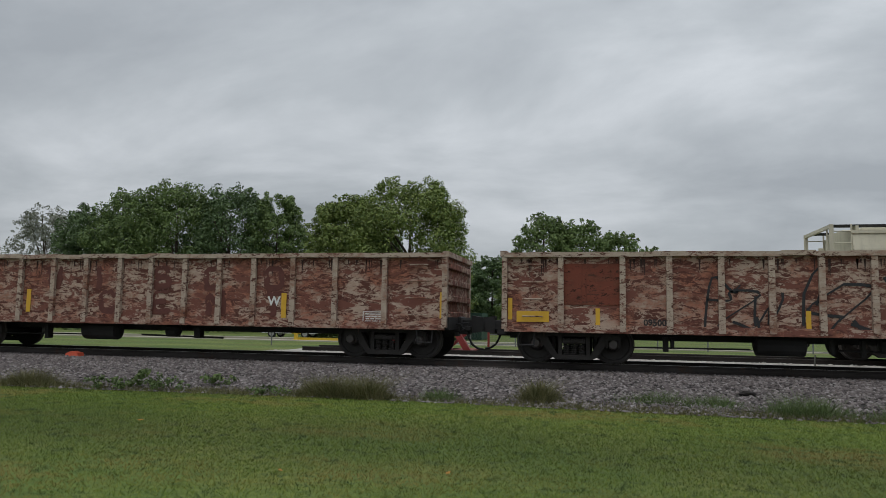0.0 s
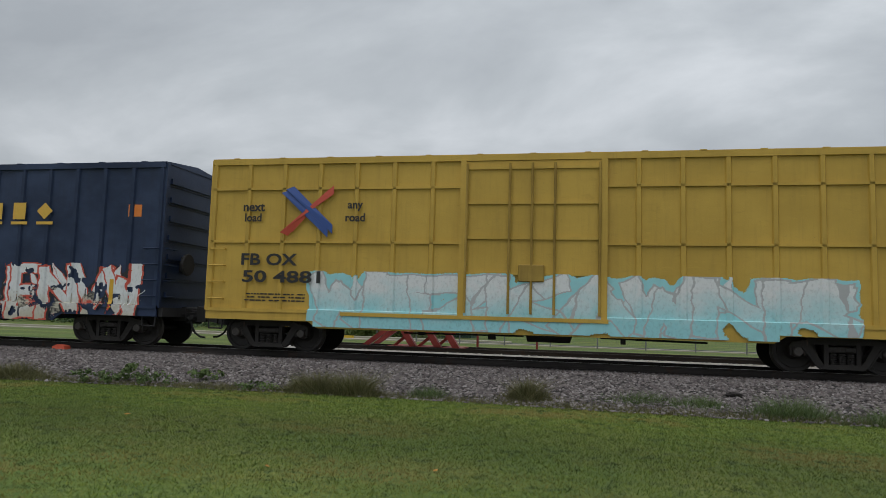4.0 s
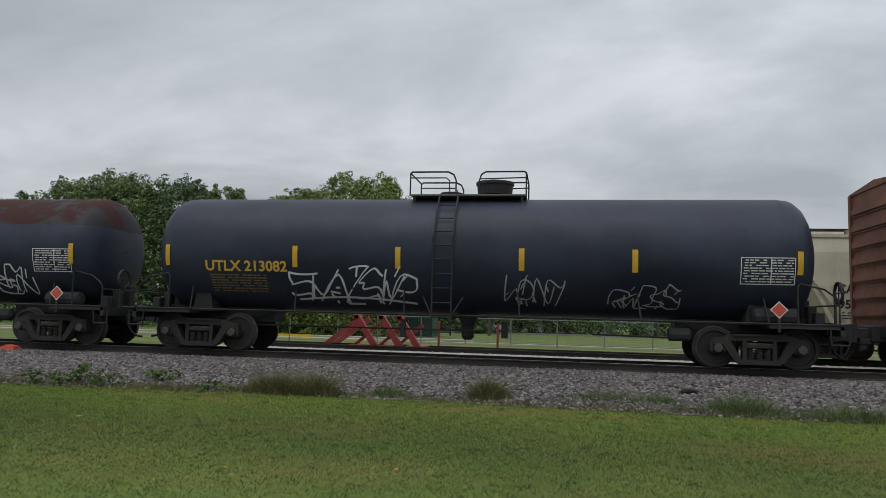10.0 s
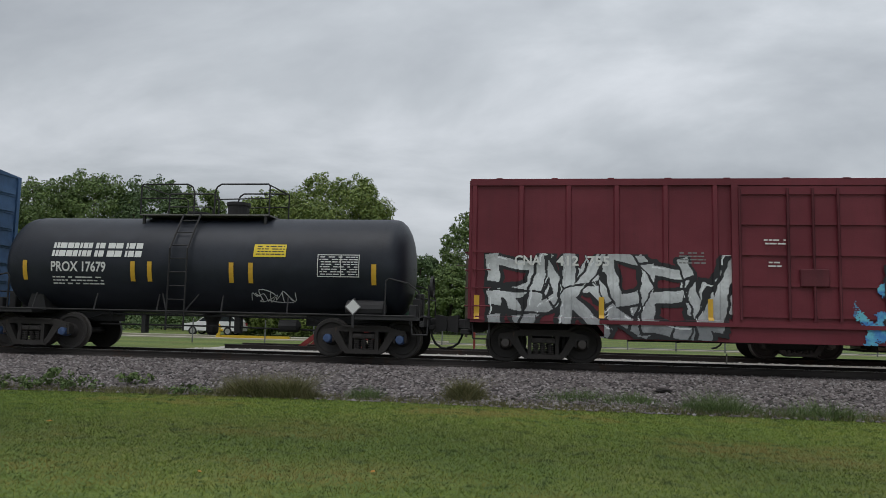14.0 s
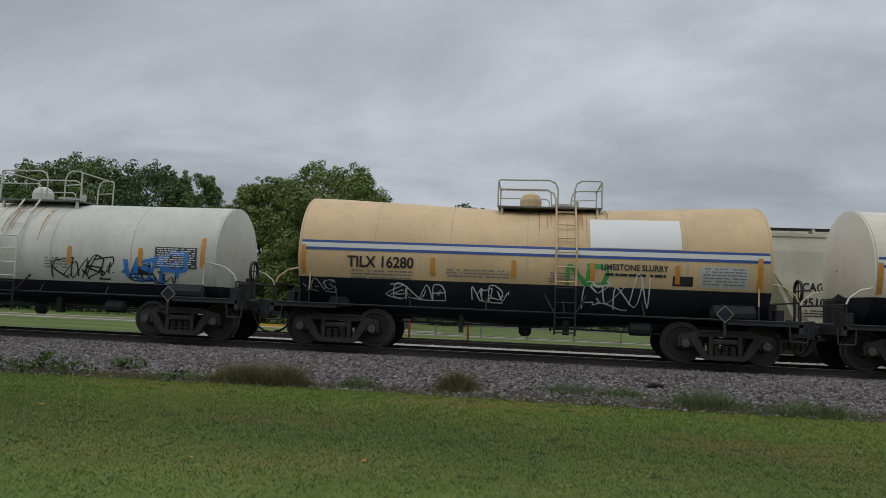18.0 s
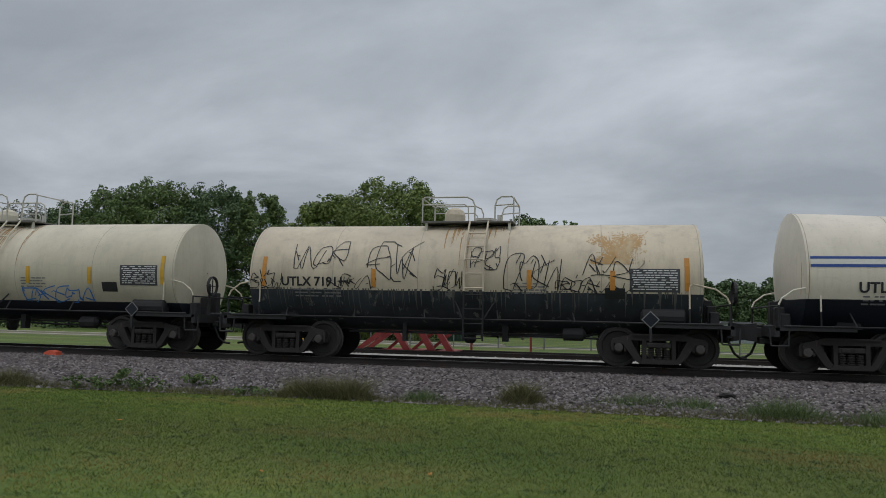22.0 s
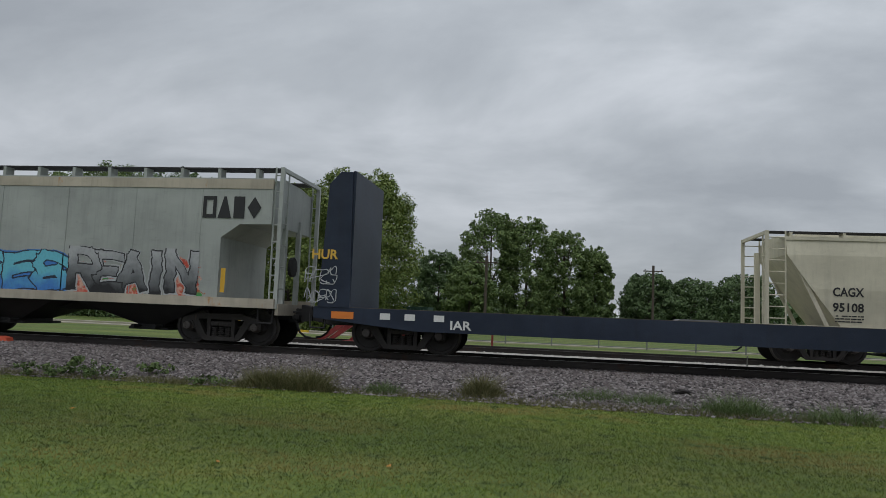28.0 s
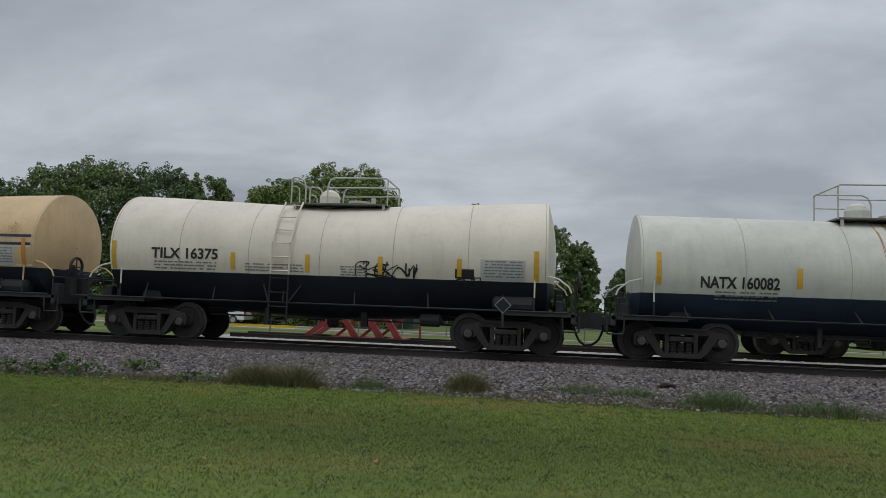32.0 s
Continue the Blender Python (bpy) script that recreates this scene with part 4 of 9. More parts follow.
def tankcar(k0, k1, label, top, bottom=None, r=1.42, zc=2.28, dip=0.0, split=None, tx=2.0, gap=0.45, seed=0, dome=0.0, ladders=(0.0,), rail=None, stripe=None, blue=False, seams=6, style=0, band=None, head=0.55, jacket=False, seammat=None, loops=(0.42, 0.42), plat=None, railh=None, dside=1):
    root, L = car_base("tank_car", k0, k1, tx, label, "tank car", blue, seed)
    rail = rail or IRON
    bottom = bottom or top
    hb = L / 2 - gap
    n = 13
    xs, rs = [], []
    for i in range(9):
        q = 1 - i / 8
        if jacket:
            xs.append(-hb + head * q * q)
        else:
            xs.append(-hb + head * (1 - (1 - q ** 2.6) ** (1 / 2.6)))
        rs.append(max(0.02, r * q))
    if not jacket:
        for q in (0.96, 0.985):
            xs.append(-hb + head * (1 - (1 - q ** 2.6) ** (1 / 2.6)))
            rs.append(r * q)
    prof = sorted(zip(xs, rs))
    inner = [(x, r) for x in np.linspace(-hb + head, hb - head, n)[1:-1]]
    full = prof + inner + [(-x, q) for x, q in prof[::-1]]
    zmid = lambda x: zc - dip * max(0.0, 1 - abs(x) / (hb * 0.9))

    def arc(name, mat, a_of, segs):
        vs, fs = [], []
        for x, q in full:
            a0, a1 = a_of(x, q)
            for i in range(segs + 1):
                a = a0 + (a1 - a0) * i / segs
                vs.append((x, q * math.cos(a), zmid(x) + q * math.sin(a)))
        for j in range(len(full) - 1):
            for i in range(segs):
                p = j * (segs + 1) + i
                fs.append((p, p + 1, p + segs + 2, p + segs + 1))
        ob = raw(name, vs, fs, [mat], root, smooth=True)
        bm = bmesh.new(); bm.from_mesh(ob.data)
        bmesh.ops.remove_doubles(bm, verts=bm.verts, dist=0.0005)
        bmesh.ops.recalc_face_normals(bm, faces=bm.faces)
        if jacket:
            for e in bm.edges:
                if len(e.link_faces) == 2 and e.calc_face_angle(0) > 0.35:
                    e.smooth = False
        bm.to_mesh(ob.data); bm.free()
        return ob
    if split is None:
        arc("tank", top, lambda x, q: (0, 2 * math.pi), 48)
    else:
        cut = lambda x, q: math.asin(max(-1, min(1, (split - zmid(x)) / max(q, 0.001))))
        arc("upper_shell", top, lambda x, q: (cut(x, q), math.pi - cut(x, q)), 34)
        arc("lower_shell", bottom, lambda x, q: (-math.pi - cut(x, q), cut(x, q)), 26)

    def surf(x, z):
        q = r
        e = abs(x) - (hb - head)
        if e > 0:
            q = r * (math.sqrt(max(0.0, 1 - e / head)) if jacket else max(0.0, 1 - (e / head) ** 2.6) ** (1 / 2.6))
        h = z - zmid(x)
        return -math.sqrt(max(0.0004, q * q - h * h)) if abs(h) < q else -0.02

    def hoop(name, x, w, mat, lift=0.008, a0=-0.2, a1=math.pi + 0.2):
        vs, fs = [], []
        for i in range(25):
            a = a0 + (a1 - a0) * i / 24
            for dx in (-w / 2, w / 2):
                vs.append((x + dx, (r + lift) * math.cos(a), zmid(x) + (r + lift) * math.sin(a)))
        for i in range(24):
            fs.append((2 * i, 2 * i + 1, 2 * i + 3, 2 * i + 2))
        raw(name, vs, fs, [mat], root, smooth=True)
    for x in np.linspace(-hb + head + 0.05, hb - head - 0.05, seams):
        a = 0.0 if split is None else math.asin(max(-1, min(1, (split - zmid(x)) / r)))
        hoop("weld_seam", x, 0.016, seammat or top, 0.006, a, math.pi - a)
    if band:
        hoop("tank_band", band[0], band[1], band[2], 0.012, -0.6, math.pi + 0.6)
    if stripe:
        for za, zb, mat, x0, x1 in stripe:
            vs, fs = [], []
            gx = np.linspace(x0 if x0 is not None else -hb + 0.12, x1 if x1 is not None else hb - 0.12, 40)
            for x in gx:
                for z in (za, zb):
                    vs.append((x, surf(x, z) - 0.006, z))
            for i in range(39):
                fs.append((2 * i, 2 * i + 2, 2 * i + 3, 2 * i + 1))
            raw("stripe", vs, fs, [mat], root)
    # platform, rails and fittings on top
    zt = zmid(dome) + r
    pl = plat or (2.3 if style == 0 else 2.9)
    part("platform", B(dome - pl / 2, dome + pl / 2, -0.75, 0.75, zt + 0.0, zt + 0.035), GRATE, root)
    for x in (dome - pl / 2 + 0.1, dome + pl / 2 - 0.1):
        part("platform_bracket", slab(bmesh.new(), [(x - 0.03, zt + 0.02), (x + 0.03, zt + 0.02), (x + 0.03, zt - 0.28), (x - 0.03, zt - 0.28)], -0.72, -0.66), rail, root)
    hz = zt + (railh or (0.80, 0.66, 0.60)[style])
    w = pl / 2
    lft, rgt = loops
    for y in (-0.73, 0.73):
        e = dome - w + pl * lft
        bm = pipe(bmesh.new(), [(dome - w, y, zt), (dome - w, y, hz - 0.05), (dome - w + 0.04, y, hz), (e - 0.2, y, hz), (e - 0.06, y, hz - 0.07), (e, y, hz - 0.22), (e, y, zt)], 0.021)
        rod(bm, (dome - w, y, zt + 0.45), (e - 0.25, y, zt + 0.45), 0.016)
        pipe(bm, [(e - 0.25, y, zt + 0.45), (e - 0.17, y, zt + 0.38), (e - 0.15, y, zt)], 0.016)
        part("hand_rail", bm, rail, root)
        e = dome + w - pl * rgt
        bm = pipe(bmesh.new(), [(e, y, zt), (e, y, hz - 0.22), (e + 0.05, y, hz - 0.07), (e + 0.16, y, hz), (dome + w - 0.04, y, hz), (dome + w, y, hz - 0.05), (dome + w, y, zt)], 0.021)
        rod(bm, (e, y, zt + 0.42), (dome + w, y, zt + 0.45), 0.016)
        part("hand_rail", bm, rail, root)
    for s in (-1, 1):
        part("hand_rail", pipe(bmesh.new(), [(dome + s * w, -0.73, hz - 0.03), (dome + s * w, 0.73, hz - 0.03)], 0.019), rail, root)
    dx = dome - 0.45 if style == 0 else dome + 0.62 * dside
    if style == 2:
        dp = [(-0.1, 0.30), (0.10, 0.30), (0.12, 0.44), (0.36, 0.46), (0.38, 0.49), (0.45, 0.49), (0.47, 0.40)]
    elif style == 1:
        dp = [(-0.1, 0.28), (0.34, 0.28), (0.36, 0.31), (0.44, 0.31), (0.46, 0.1)]
    else:
        dp = [(-0.1, 0.27), (0.28, 0.27), (0.40, 0.22), (0.47, 0.10), (0.48, 0.02)]
    part("dome", lathe(bmesh.new(), dp, "z", 20, (dx, 0, zt)), top if style == 0 else rail, root, smooth=False)
    bm = lathe(bmesh.new(), [(-0.1, 0.25), (0.1, 0.25), (0.12, 0.29), (0.18, 0.29), (0.2, 0.1)], "z", 16, (dome + (0.35 if style == 0 else -0.5 * dside), 0, zt))
    part("manway", bm, rail, root)
    part("vent_pipe", rod(bmesh.new(), (dome + 0.7, 0.1, zt), (dome + 0.7, 0.1, zt + 0.3), 0.06, 8), rail, root)
    # ladders down the near and the far side
    for lx in ladders:
        for s in (-1, 1):
            bm = bmesh.new()
            yb = s * (r + 0.10)
            zs_ = split if split is not None else 0.55
            for x in (lx - 0.23, lx + 0.23):
                pipe(bm, [(x, s * 0.74, zt + 0.03), (x, s * (r * 0.80), zmid(lx) + r * 0.72), (x, yb, zmid(lx) + 0.35), (x, yb, zs_)], 0.024)
            if split is not None:
                b2 = bmesh.new()
                for x in (lx - 0.23, lx + 0.23):
                    rod(b2, (x, yb, zs_), (x, yb, 0.52), 0.024)
                for zq in np.arange(0.58, zs_ - 0.05, 0.34):
                    rod(b2, (lx - 0.23, yb, zq), (lx + 0.23, yb, zq), 0.016)
                part("ladder_foot", b2, IRON, root)
            zz = zs_ + 0.08
            while zz < zt - 0.05:
                h = zz - zmid(lx)
                t = min(1, max(0, (h - 0.35) / (r * 0.72 - 0.35)))
                y = yb + (s * r * 0.80 - yb) * t if h < r * 0.72 else s * (r * 0.80) + (s * 0.74 - s * r * 0.80) * (h - r * 0.72) / (r * 0.28)
                rod(bm, (lx - 0.23, y, zz), (lx + 0.23, y, zz), 0.016)
                zz += 0.34
            part("ladder", bm, rail if split is None else top, root)
            for x in (lx - 0.23, lx + 0.23):
                part("ladder_brace", rod(bmesh.new(), (x, yb, 1.0), (x + (0.25 if x > lx else -0.25), s * (r - 0.15), 1.45), 0.02), IRON, root)
    # running rail along the foot of the tank, saddles and end decks
    bm = pipe(bmesh.new(), [(-hb - 0.25, -1.38, 1.02), (hb + 0.25, -1.38, 1.02)], 0.022)
    for x in np.linspace(-hb + 1.2, hb - 1.2, 6):
        rod(bm, (x, -1.38, 1.02), (x - 0.06, -1.15, zc - r * 0.62), 0.02)
    part("safety_rail", bm, IRON, root)
    part("safety_rail", pipe(bmesh.new(), [(-hb - 0.25, 1.38, 1.02), (hb + 0.25, 1.38, 1.02)], 0.022), IRON, root)
    for s in (-1, 1):
        a, b = sorted((s * (L / 2 - 0.75), s * (L / 2 - tx - 1.7)))
        part("stub_sill", B(a, b, -0.32, 0.32, 0.72, zc - r + 0.08), IRON, root)
    part("train_pipe", pipe(bmesh.new(), [(-L / 2 + 0.9, -0.42, 0.82), (-L / 2 + tx + 1.2, -0.42, 0.80), (-L / 2 + tx + 1.6, -0.5, zc - r - 0.02), (L / 2 - tx - 1.6, -0.5, zc - r - 0.02), (L / 2 - tx - 1.2, -0.42, 0.80), (L / 2 - 0.9, -0.42, 0.82)], 0.025), IRON, root)
    bm = bmesh.new()
    lathe(bm, [(-0.5, 0.1), (-0.45, 0.2), (0.45, 0.2), (0.5, 0.1)], "x", 12, (hb - 1.0, -1.05, 1.18))
    part("air_reservoir", bm, IRON, root)
    bm = bmesh.new()
    lathe(bm, [(-0.28, 0.05), (-0.25, 0.16), (0.2, 0.16), (0.28, 0.05)], "x", 10, (hb - 3.0, -0.75, 0.72))
    part("brake_cylinder", bm, IRON, root)
    part("brake_rod", rod(bmesh.new(), (hb - 5, -0.6, 0.66), (hb - 2.2, -0.7, 0.62), 0.022), IRON, root)
    part("brake_rod", rod(bmesh.new(), (-hb + 2.6, -0.6, 0.66), (0.4, -0.6, 0.66), 0.022), IRON, root)
    part("bottom_outlet", lathe(bmesh.new(), [(0.42, 0.1), (0.5, 0.16), (0.75, 0.16), (zc - r + 0.1, 0.3)], "z", 12), IRON, root)
    part("hanger", B(0.9, 1.05, -0.7, -0.5, 0.5, 0.9), IRON, root)
    part("hanger", B(-1.6, -1.5, -0.7, -0.5, 0.45, 0.9), IRON, root)
    for s in (-1, 1):
        xe = s * (L / 2 - tx)
        part("saddle", slab(bmesh.new(), [(xe - 0.28, 0.98), (xe + 0.28, 0.98), (xe + 0.16, zc - r * 0.62), (xe - 0.16, zc - r * 0.62)], -0.98, 0.98), IRON, root)
        x0, x1 = sorted((s * (hb - 1.2), s * (L / 2 - 0.42)))
        part("end_deck", B(x0, x1, -1.38, 1.38, 0.92, 1.0), IRON, root)
        xr = s * (L / 2 - 0.5)
        for y in (-1.34, 1.34):
            bm = pipe(bmesh.new(), [(xr - s * 0.85, y, 1.35), (xr - s * 0.85, y, 1.84), (xr - s * 0.78, y, 1.91), (xr - s * 0.30, y, 1.80), (xr - s * 0.06, y, 1.62), (xr, y, 1.48)], 0.02)
            part("end_rail", bm, rail if split is None else top, root)
            part("rail_post", pipe(bmesh.new(), [(xr - s * 0.85, y, 0.98), (xr - s * 0.85, y, 1.35)], 0.02), IRON, root)
            part("rail_post", pipe(bmesh.new(), [(xr, y, 0.98), (xr, y, 1.48)], 0.02), IRON, root)
        part("end_rail", pipe(bmesh.new(), [(xr, -1.34, 1.46), (xr, 1.34, 1.46)], 0.02), IRON, root)
        stirrup(root, xr, -1.36, 0.95, IRON)
        part("end_sill", B(min(xr, xr + s * 0.1), max(xr, xr + s * 0.1), -1.38, 1.38, 0.78, 0.99), IRON, root)
        for i in range(3):
            part("end_fitting", B(xr - s * 0.25 - 0.1, xr - s * 0.25 + 0.1, -0.9 + 0.5 * i, -0.65 + 0.5 * i, 0.95, 1.3 + 0.15 * i, 0.02), IRON, root)
    bm = lathe(bmesh.new(), [(-0.03, 0.26), (0.03, 0.26), (0.03, 0.22), (-0.03, 0.22)], "x", 16, (L / 2 - 0.3, -0.75, 1.75), caps=False)
    rod(bm, (L / 2 - 0.3, -1.0, 1.75), (L / 2 - 0.3, -0.5, 1.75), 0.015)
    rod(bm, (L / 2 - 0.3, -0.75, 1.5), (L / 2 - 0.3, -0.75, 2.0), 0.015)
    rod(bm, (L / 2 - 0.38, -0.75, 0.98), (L / 2 - 0.38, -0.75, 1.8), 0.03)
    part("hand_brake", bm, IRON, root)
    return root, hb, surf


# ---- covered hoppers ----


def hopper(k0, k1, label, mat, profile, ribs=0, bays=3, tx=2.3, ends=0.75, z_bot=1.2, slope=(3.0, 1.75), seed=0, baymat=None, framemat=None, ribmat=None, walkz=None, sillmat=None, name="covered_hopper", endmat=None, blue=False, inset=0.5, ribw=0.09, upper=None, notch=None, skirt=False, step=0.0):
    """profile: (half width, height) rows from the side sill to the roof. slope: the height below which the ends draw in, and by how much."""
    root, L = car_base(name, k0, k1, tx, label, "hopper car", blue, seed)
    baymat, framemat, ribmat, sillmat, endmat = baymat or IRON, framemat or mat, ribmat or mat, sillmat or mat, endmat or mat
    hb = L / 2 - ends
    ztop = profile[-1][1]

    def xe(z):
        if z >= slope[0]:
            return hb - inset
        if notch:
            return hb - inset - slope[1] * (step + (1 - step) * min(1, (slope[0] - z) / notch))
        return hb - inset - slope[1] * (slope[0] - z) / (slope[0] - z_bot)
    if notch:
        zs_ = sorted({z for w, z in profile} | {slope[0], slope[0] - 0.01, slope[0] - notch})
        pw, pz = [w for w, z in profile], [z for w, z in profile]
        profile = [(float(np.interp(z, pz, pw)), z) for z in zs_]
    ring = profile + [(-w, z) for w, z in profile[::-1]]
    vs, fs = [], []
    nx = 8
    for w, z in ring:
        for i in range(nx + 1):
            vs.append((xe(z) * (2 * i / nx - 1), -w, z))
    m = len(ring)
    for j in range(m):
        for i in range(nx):
            a, b = j * (nx + 1) + i, ((j + 1) % m) * (nx + 1) + i
            fs.append((a, a + 1, b + 1, b))
    h = len(profile)
    for e in (0, nx):
        for j in range(h - 1):
            a, b = j * (nx + 1) + e, (j + 1) * (nx + 1) + e
            c, d = (m - 1 - j) * (nx + 1) + e, (m - 2 - j) * (nx + 1) + e
            fs.append((a, b, d, c) if e else (a, c, d, b))
    mi = None
    if upper:
        mi = [1 if np.mean([vs[q][2] for q in f]) > upper[0] else 0 for f in fs]
    if notch:
        n_end = 2 * (h - 1)
        mi = [0] * (len(fs) - n_end) + [1 if np.mean([vs[q][2] for q in f]) > slope[0] - notch else 0 for f in fs[-n_end:]]
    body = raw("body", vs, fs, [mat] + ([upper[1]] if upper else [endmat] if notch else []), root, mi)

    def surf(x, z):
        p = profile
        if z <= p[0][1]:
            return -p[0][0]
        for (w0, z0), (w1, z1) in zip(p, p[1:]):
            if z <= z1:
                return -(w0 + (w1 - w0) * (z - z0) / max(1e-6, z1 - z0))
        return -p[-1][0]
    side = [q for q in profile if q[1] < ztop - 0.02 or q == profile[0]]
    rx = np.linspace(-hb + inset + slope[1] * (0.98 if notch else 0.55), hb - inset - slope[1] * (0.98 if notch else 0.55), ribs) if ribs else []
    for x in rx:
        for s in (-1, 1):
            vs, fs = [], []
            pts = profile[:-1]
            for w, z in pts:
                vs += [(x - ribw / 2, s * (w - 0.01), z), (x - ribw / 2, s * (w + 0.05), z), (x + ribw / 2, s * (w + 0.05), z), (x + ribw / 2, s * (w - 0.01), z)]
            for j in range(len(pts) - 1):
                a = 4 * j
                for c in range(3):
                    q = (a + c, a + c + 1, a + c + 5, a + c + 4)
                    fs.append(q if s > 0 else q[::-1])
            fs.append((0, 1, 2, 3)); q = 4 * (len(pts) - 1); fs.append((q, q + 1, q + 2, q + 3))
            raw("rib", vs, fs, [ribmat], root)
    # side sills, top rails, running boards
    wz = walkz or ztop + 0.16
    for s in (-1, 1):
        y = s * profile[0][0]
        part("side_sill", B(-hb, hb, min(y - s * 0.1, y + s * 0.05), max(y - s * 0.1, y + s * 0.05), z_bot - 0.2, z_bot + 0.03), sillmat, root)
        yr = s * profile[-2][0]
        part("top_rail", B(-xe(9) - 0.04, xe(9) + 0.04, min(yr, yr + s * 0.05), max(yr, yr + s * 0.05), profile[-2][1] - 0.05, profile[-2][1] + 0.05), framemat, root)
        yw = s * (profile[-2][0] - 0.32)
        bm = bmesh.new()
        for dy in (-0.22, -0.08, 0.06, 0.2):
            box(bm, -hb + 0.05, hb - 0.05, yw + dy - 0.05, yw + dy + 0.05, wz - 0.03, wz)
        part("running_board", bm, IRON, root)
        for x in np.linspace(-hb + 0.7, hb - 0.7, 11):
            part("board_bracket", B(x - 0.04, x + 0.04, min(yw, yw + s * 0.3), max(yw, yw + s * 0.3), profile[-2][1] - 0.02, wz - 0.03), framemat, root)
    part("roof_hatch", B(-hb + inset + 0.6, hb - inset - 0.6, -0.35, 0.35, ztop - 0.02, ztop + 0.12, 0.03), framemat, root)
    # bays
    xb = xe(z_bot) - 0.1
    for i in range(bays):
        c = -xb + 2 * xb * (i + 0.5) / bays
        w = xb / bays * 0.97
        vs = []
        for hx, hy, z in (((w, 1.39, z_bot), (w, 1.37, 0.95), (0.55, 1.2, 0.42), (0.5, 1.1, 0.34)) if skirt else ((w, 1.38, z_bot), (w * 0.9, 1.3, z_bot - 0.18), (0.38, 0.62, 0.42), (0.38, 0.62, 0.32))):
            vs += [(c - hx, -hy, z), (c + hx, -hy, z), (c + hx, hy, z), (c - hx, hy, z)]
        fs = [(0, 3, 2, 1), (12, 13, 14, 15)]
        for a in (0, 4, 8):
            fs += [(a + j, a + (j + 1) % 4, a + 4 + (j + 1) % 4, a + 4 + j) for j in range(4)]
        bay = raw("hopper_bay", vs, fs, [baymat], root)
        bm = bmesh.new()
        box(bm, c - 0.55, c + 0.55, -0.75, 0.75, 0.28, 0.34)
        rod(bm, (c + 0.3, -1.0, 0.36), (c + 0.3, -0.5, 0.36), 0.05, 8)
        rod(bm, (c - 0.3, -1.0, 0.36), (c - 0.3, -0.5, 0.36), 0.05, 8)
        part("outlet_gate", bm, IRON, bay)
    part("center_sill", B(-L / 2 + 0.7, L / 2 - 0.7, -0.3, 0.3, 0.72, 1.0), IRON, root)
    # ends: posts, ladders, deck
    for s in (-1, 1):
        x = s * hb
        part("end_deck", B(min(x, x - s * (slope[1] + inset)), max(x, x - s * (slope[1] + inset)), -1.42, 1.42, z_bot - 0.2, z_bot - 0.1), sillmat, root)
        for y in (-1.38, 1.38):
            part("corner_post", B(x - 0.05, x + 0.05, y - 0.05, y + 0.05, z_bot - 0.2, wz), framemat, root)
            if not notch:
                part("end_brace", slab(bmesh.new(), [(x - s * (inset + slope[1] * 0.75) - 0.06, z_bot), (x - s * (inset + slope[1] * 0.75) + 0.06, z_bot), (x - s * (inset + 0.15) + 0.06, slope[0] + 0.1), (x - s * (inset + 0.15) - 0.06, slope[0] + 0.1)], y - 0.04, y + 0.04), framemat, root)
            bm = bmesh.new()
            xa, xc = sorted((x, x - s * (inset - 0.02)))
            for i in range(8):
                z = z_bot + 0.2 + (wz - z_bot - 0.4) * i / 7
                rod(bm, (xa, y, z), (xc, y, z), 0.017)
            rod(bm, (x - s * (inset - 0.02), y, z_bot), (x - s * (inset - 0.02), y, wz), 0.025)
            part("ladder", bm, framemat, root)
        bm = bmesh.new()
        for i in range(6):
            z = z_bot + 0.3 + (wz - z_bot - 0.6) * i / 5
            rod(bm, (x, -1.38, z), (x, -0.95, z), 0.017)
        rod(bm, (x, -0.95, z_bot - 0.1), (x, -0.95, wz), 0.025)
        part("end_ladder", bm, framemat, root)
        part("end_beam", B(x - 0.04, x + 0.04, -1.38, 1.38, wz - 0.1, wz), framemat, root)
        for y in (-0.5, 0.5):
            part("end_post", B(x - s * 0.2 - 0.06, x - s * 0.2 + 0.06, y - 0.06, y + 0.06, z_bot - 0.1, slope[0] + 0.3), framemat, root)
        part("end_sill", B(min(x, x + s * 0.08), max(x, x + s * 0.08), -1.4, 1.4, z_bot - 0.36, z_bot - 0.08), sillmat, root)
        stirrup(root, x - s * 0.25, -1.38, z_bot - 0.2, IRON)
    bm = lathe(bmesh.new(), [(-0.05, 0.1), (-0.04, 0.26), (0.04, 0.26), (0.05, 0.1)], "x", 16, (hb - 0.1, -0.1, z_bot + 0.9))
    part("brake_wheel", bm, IRON, root)
    return root, hb, surf


# ---- gondolas and the bulkhead flat car ----


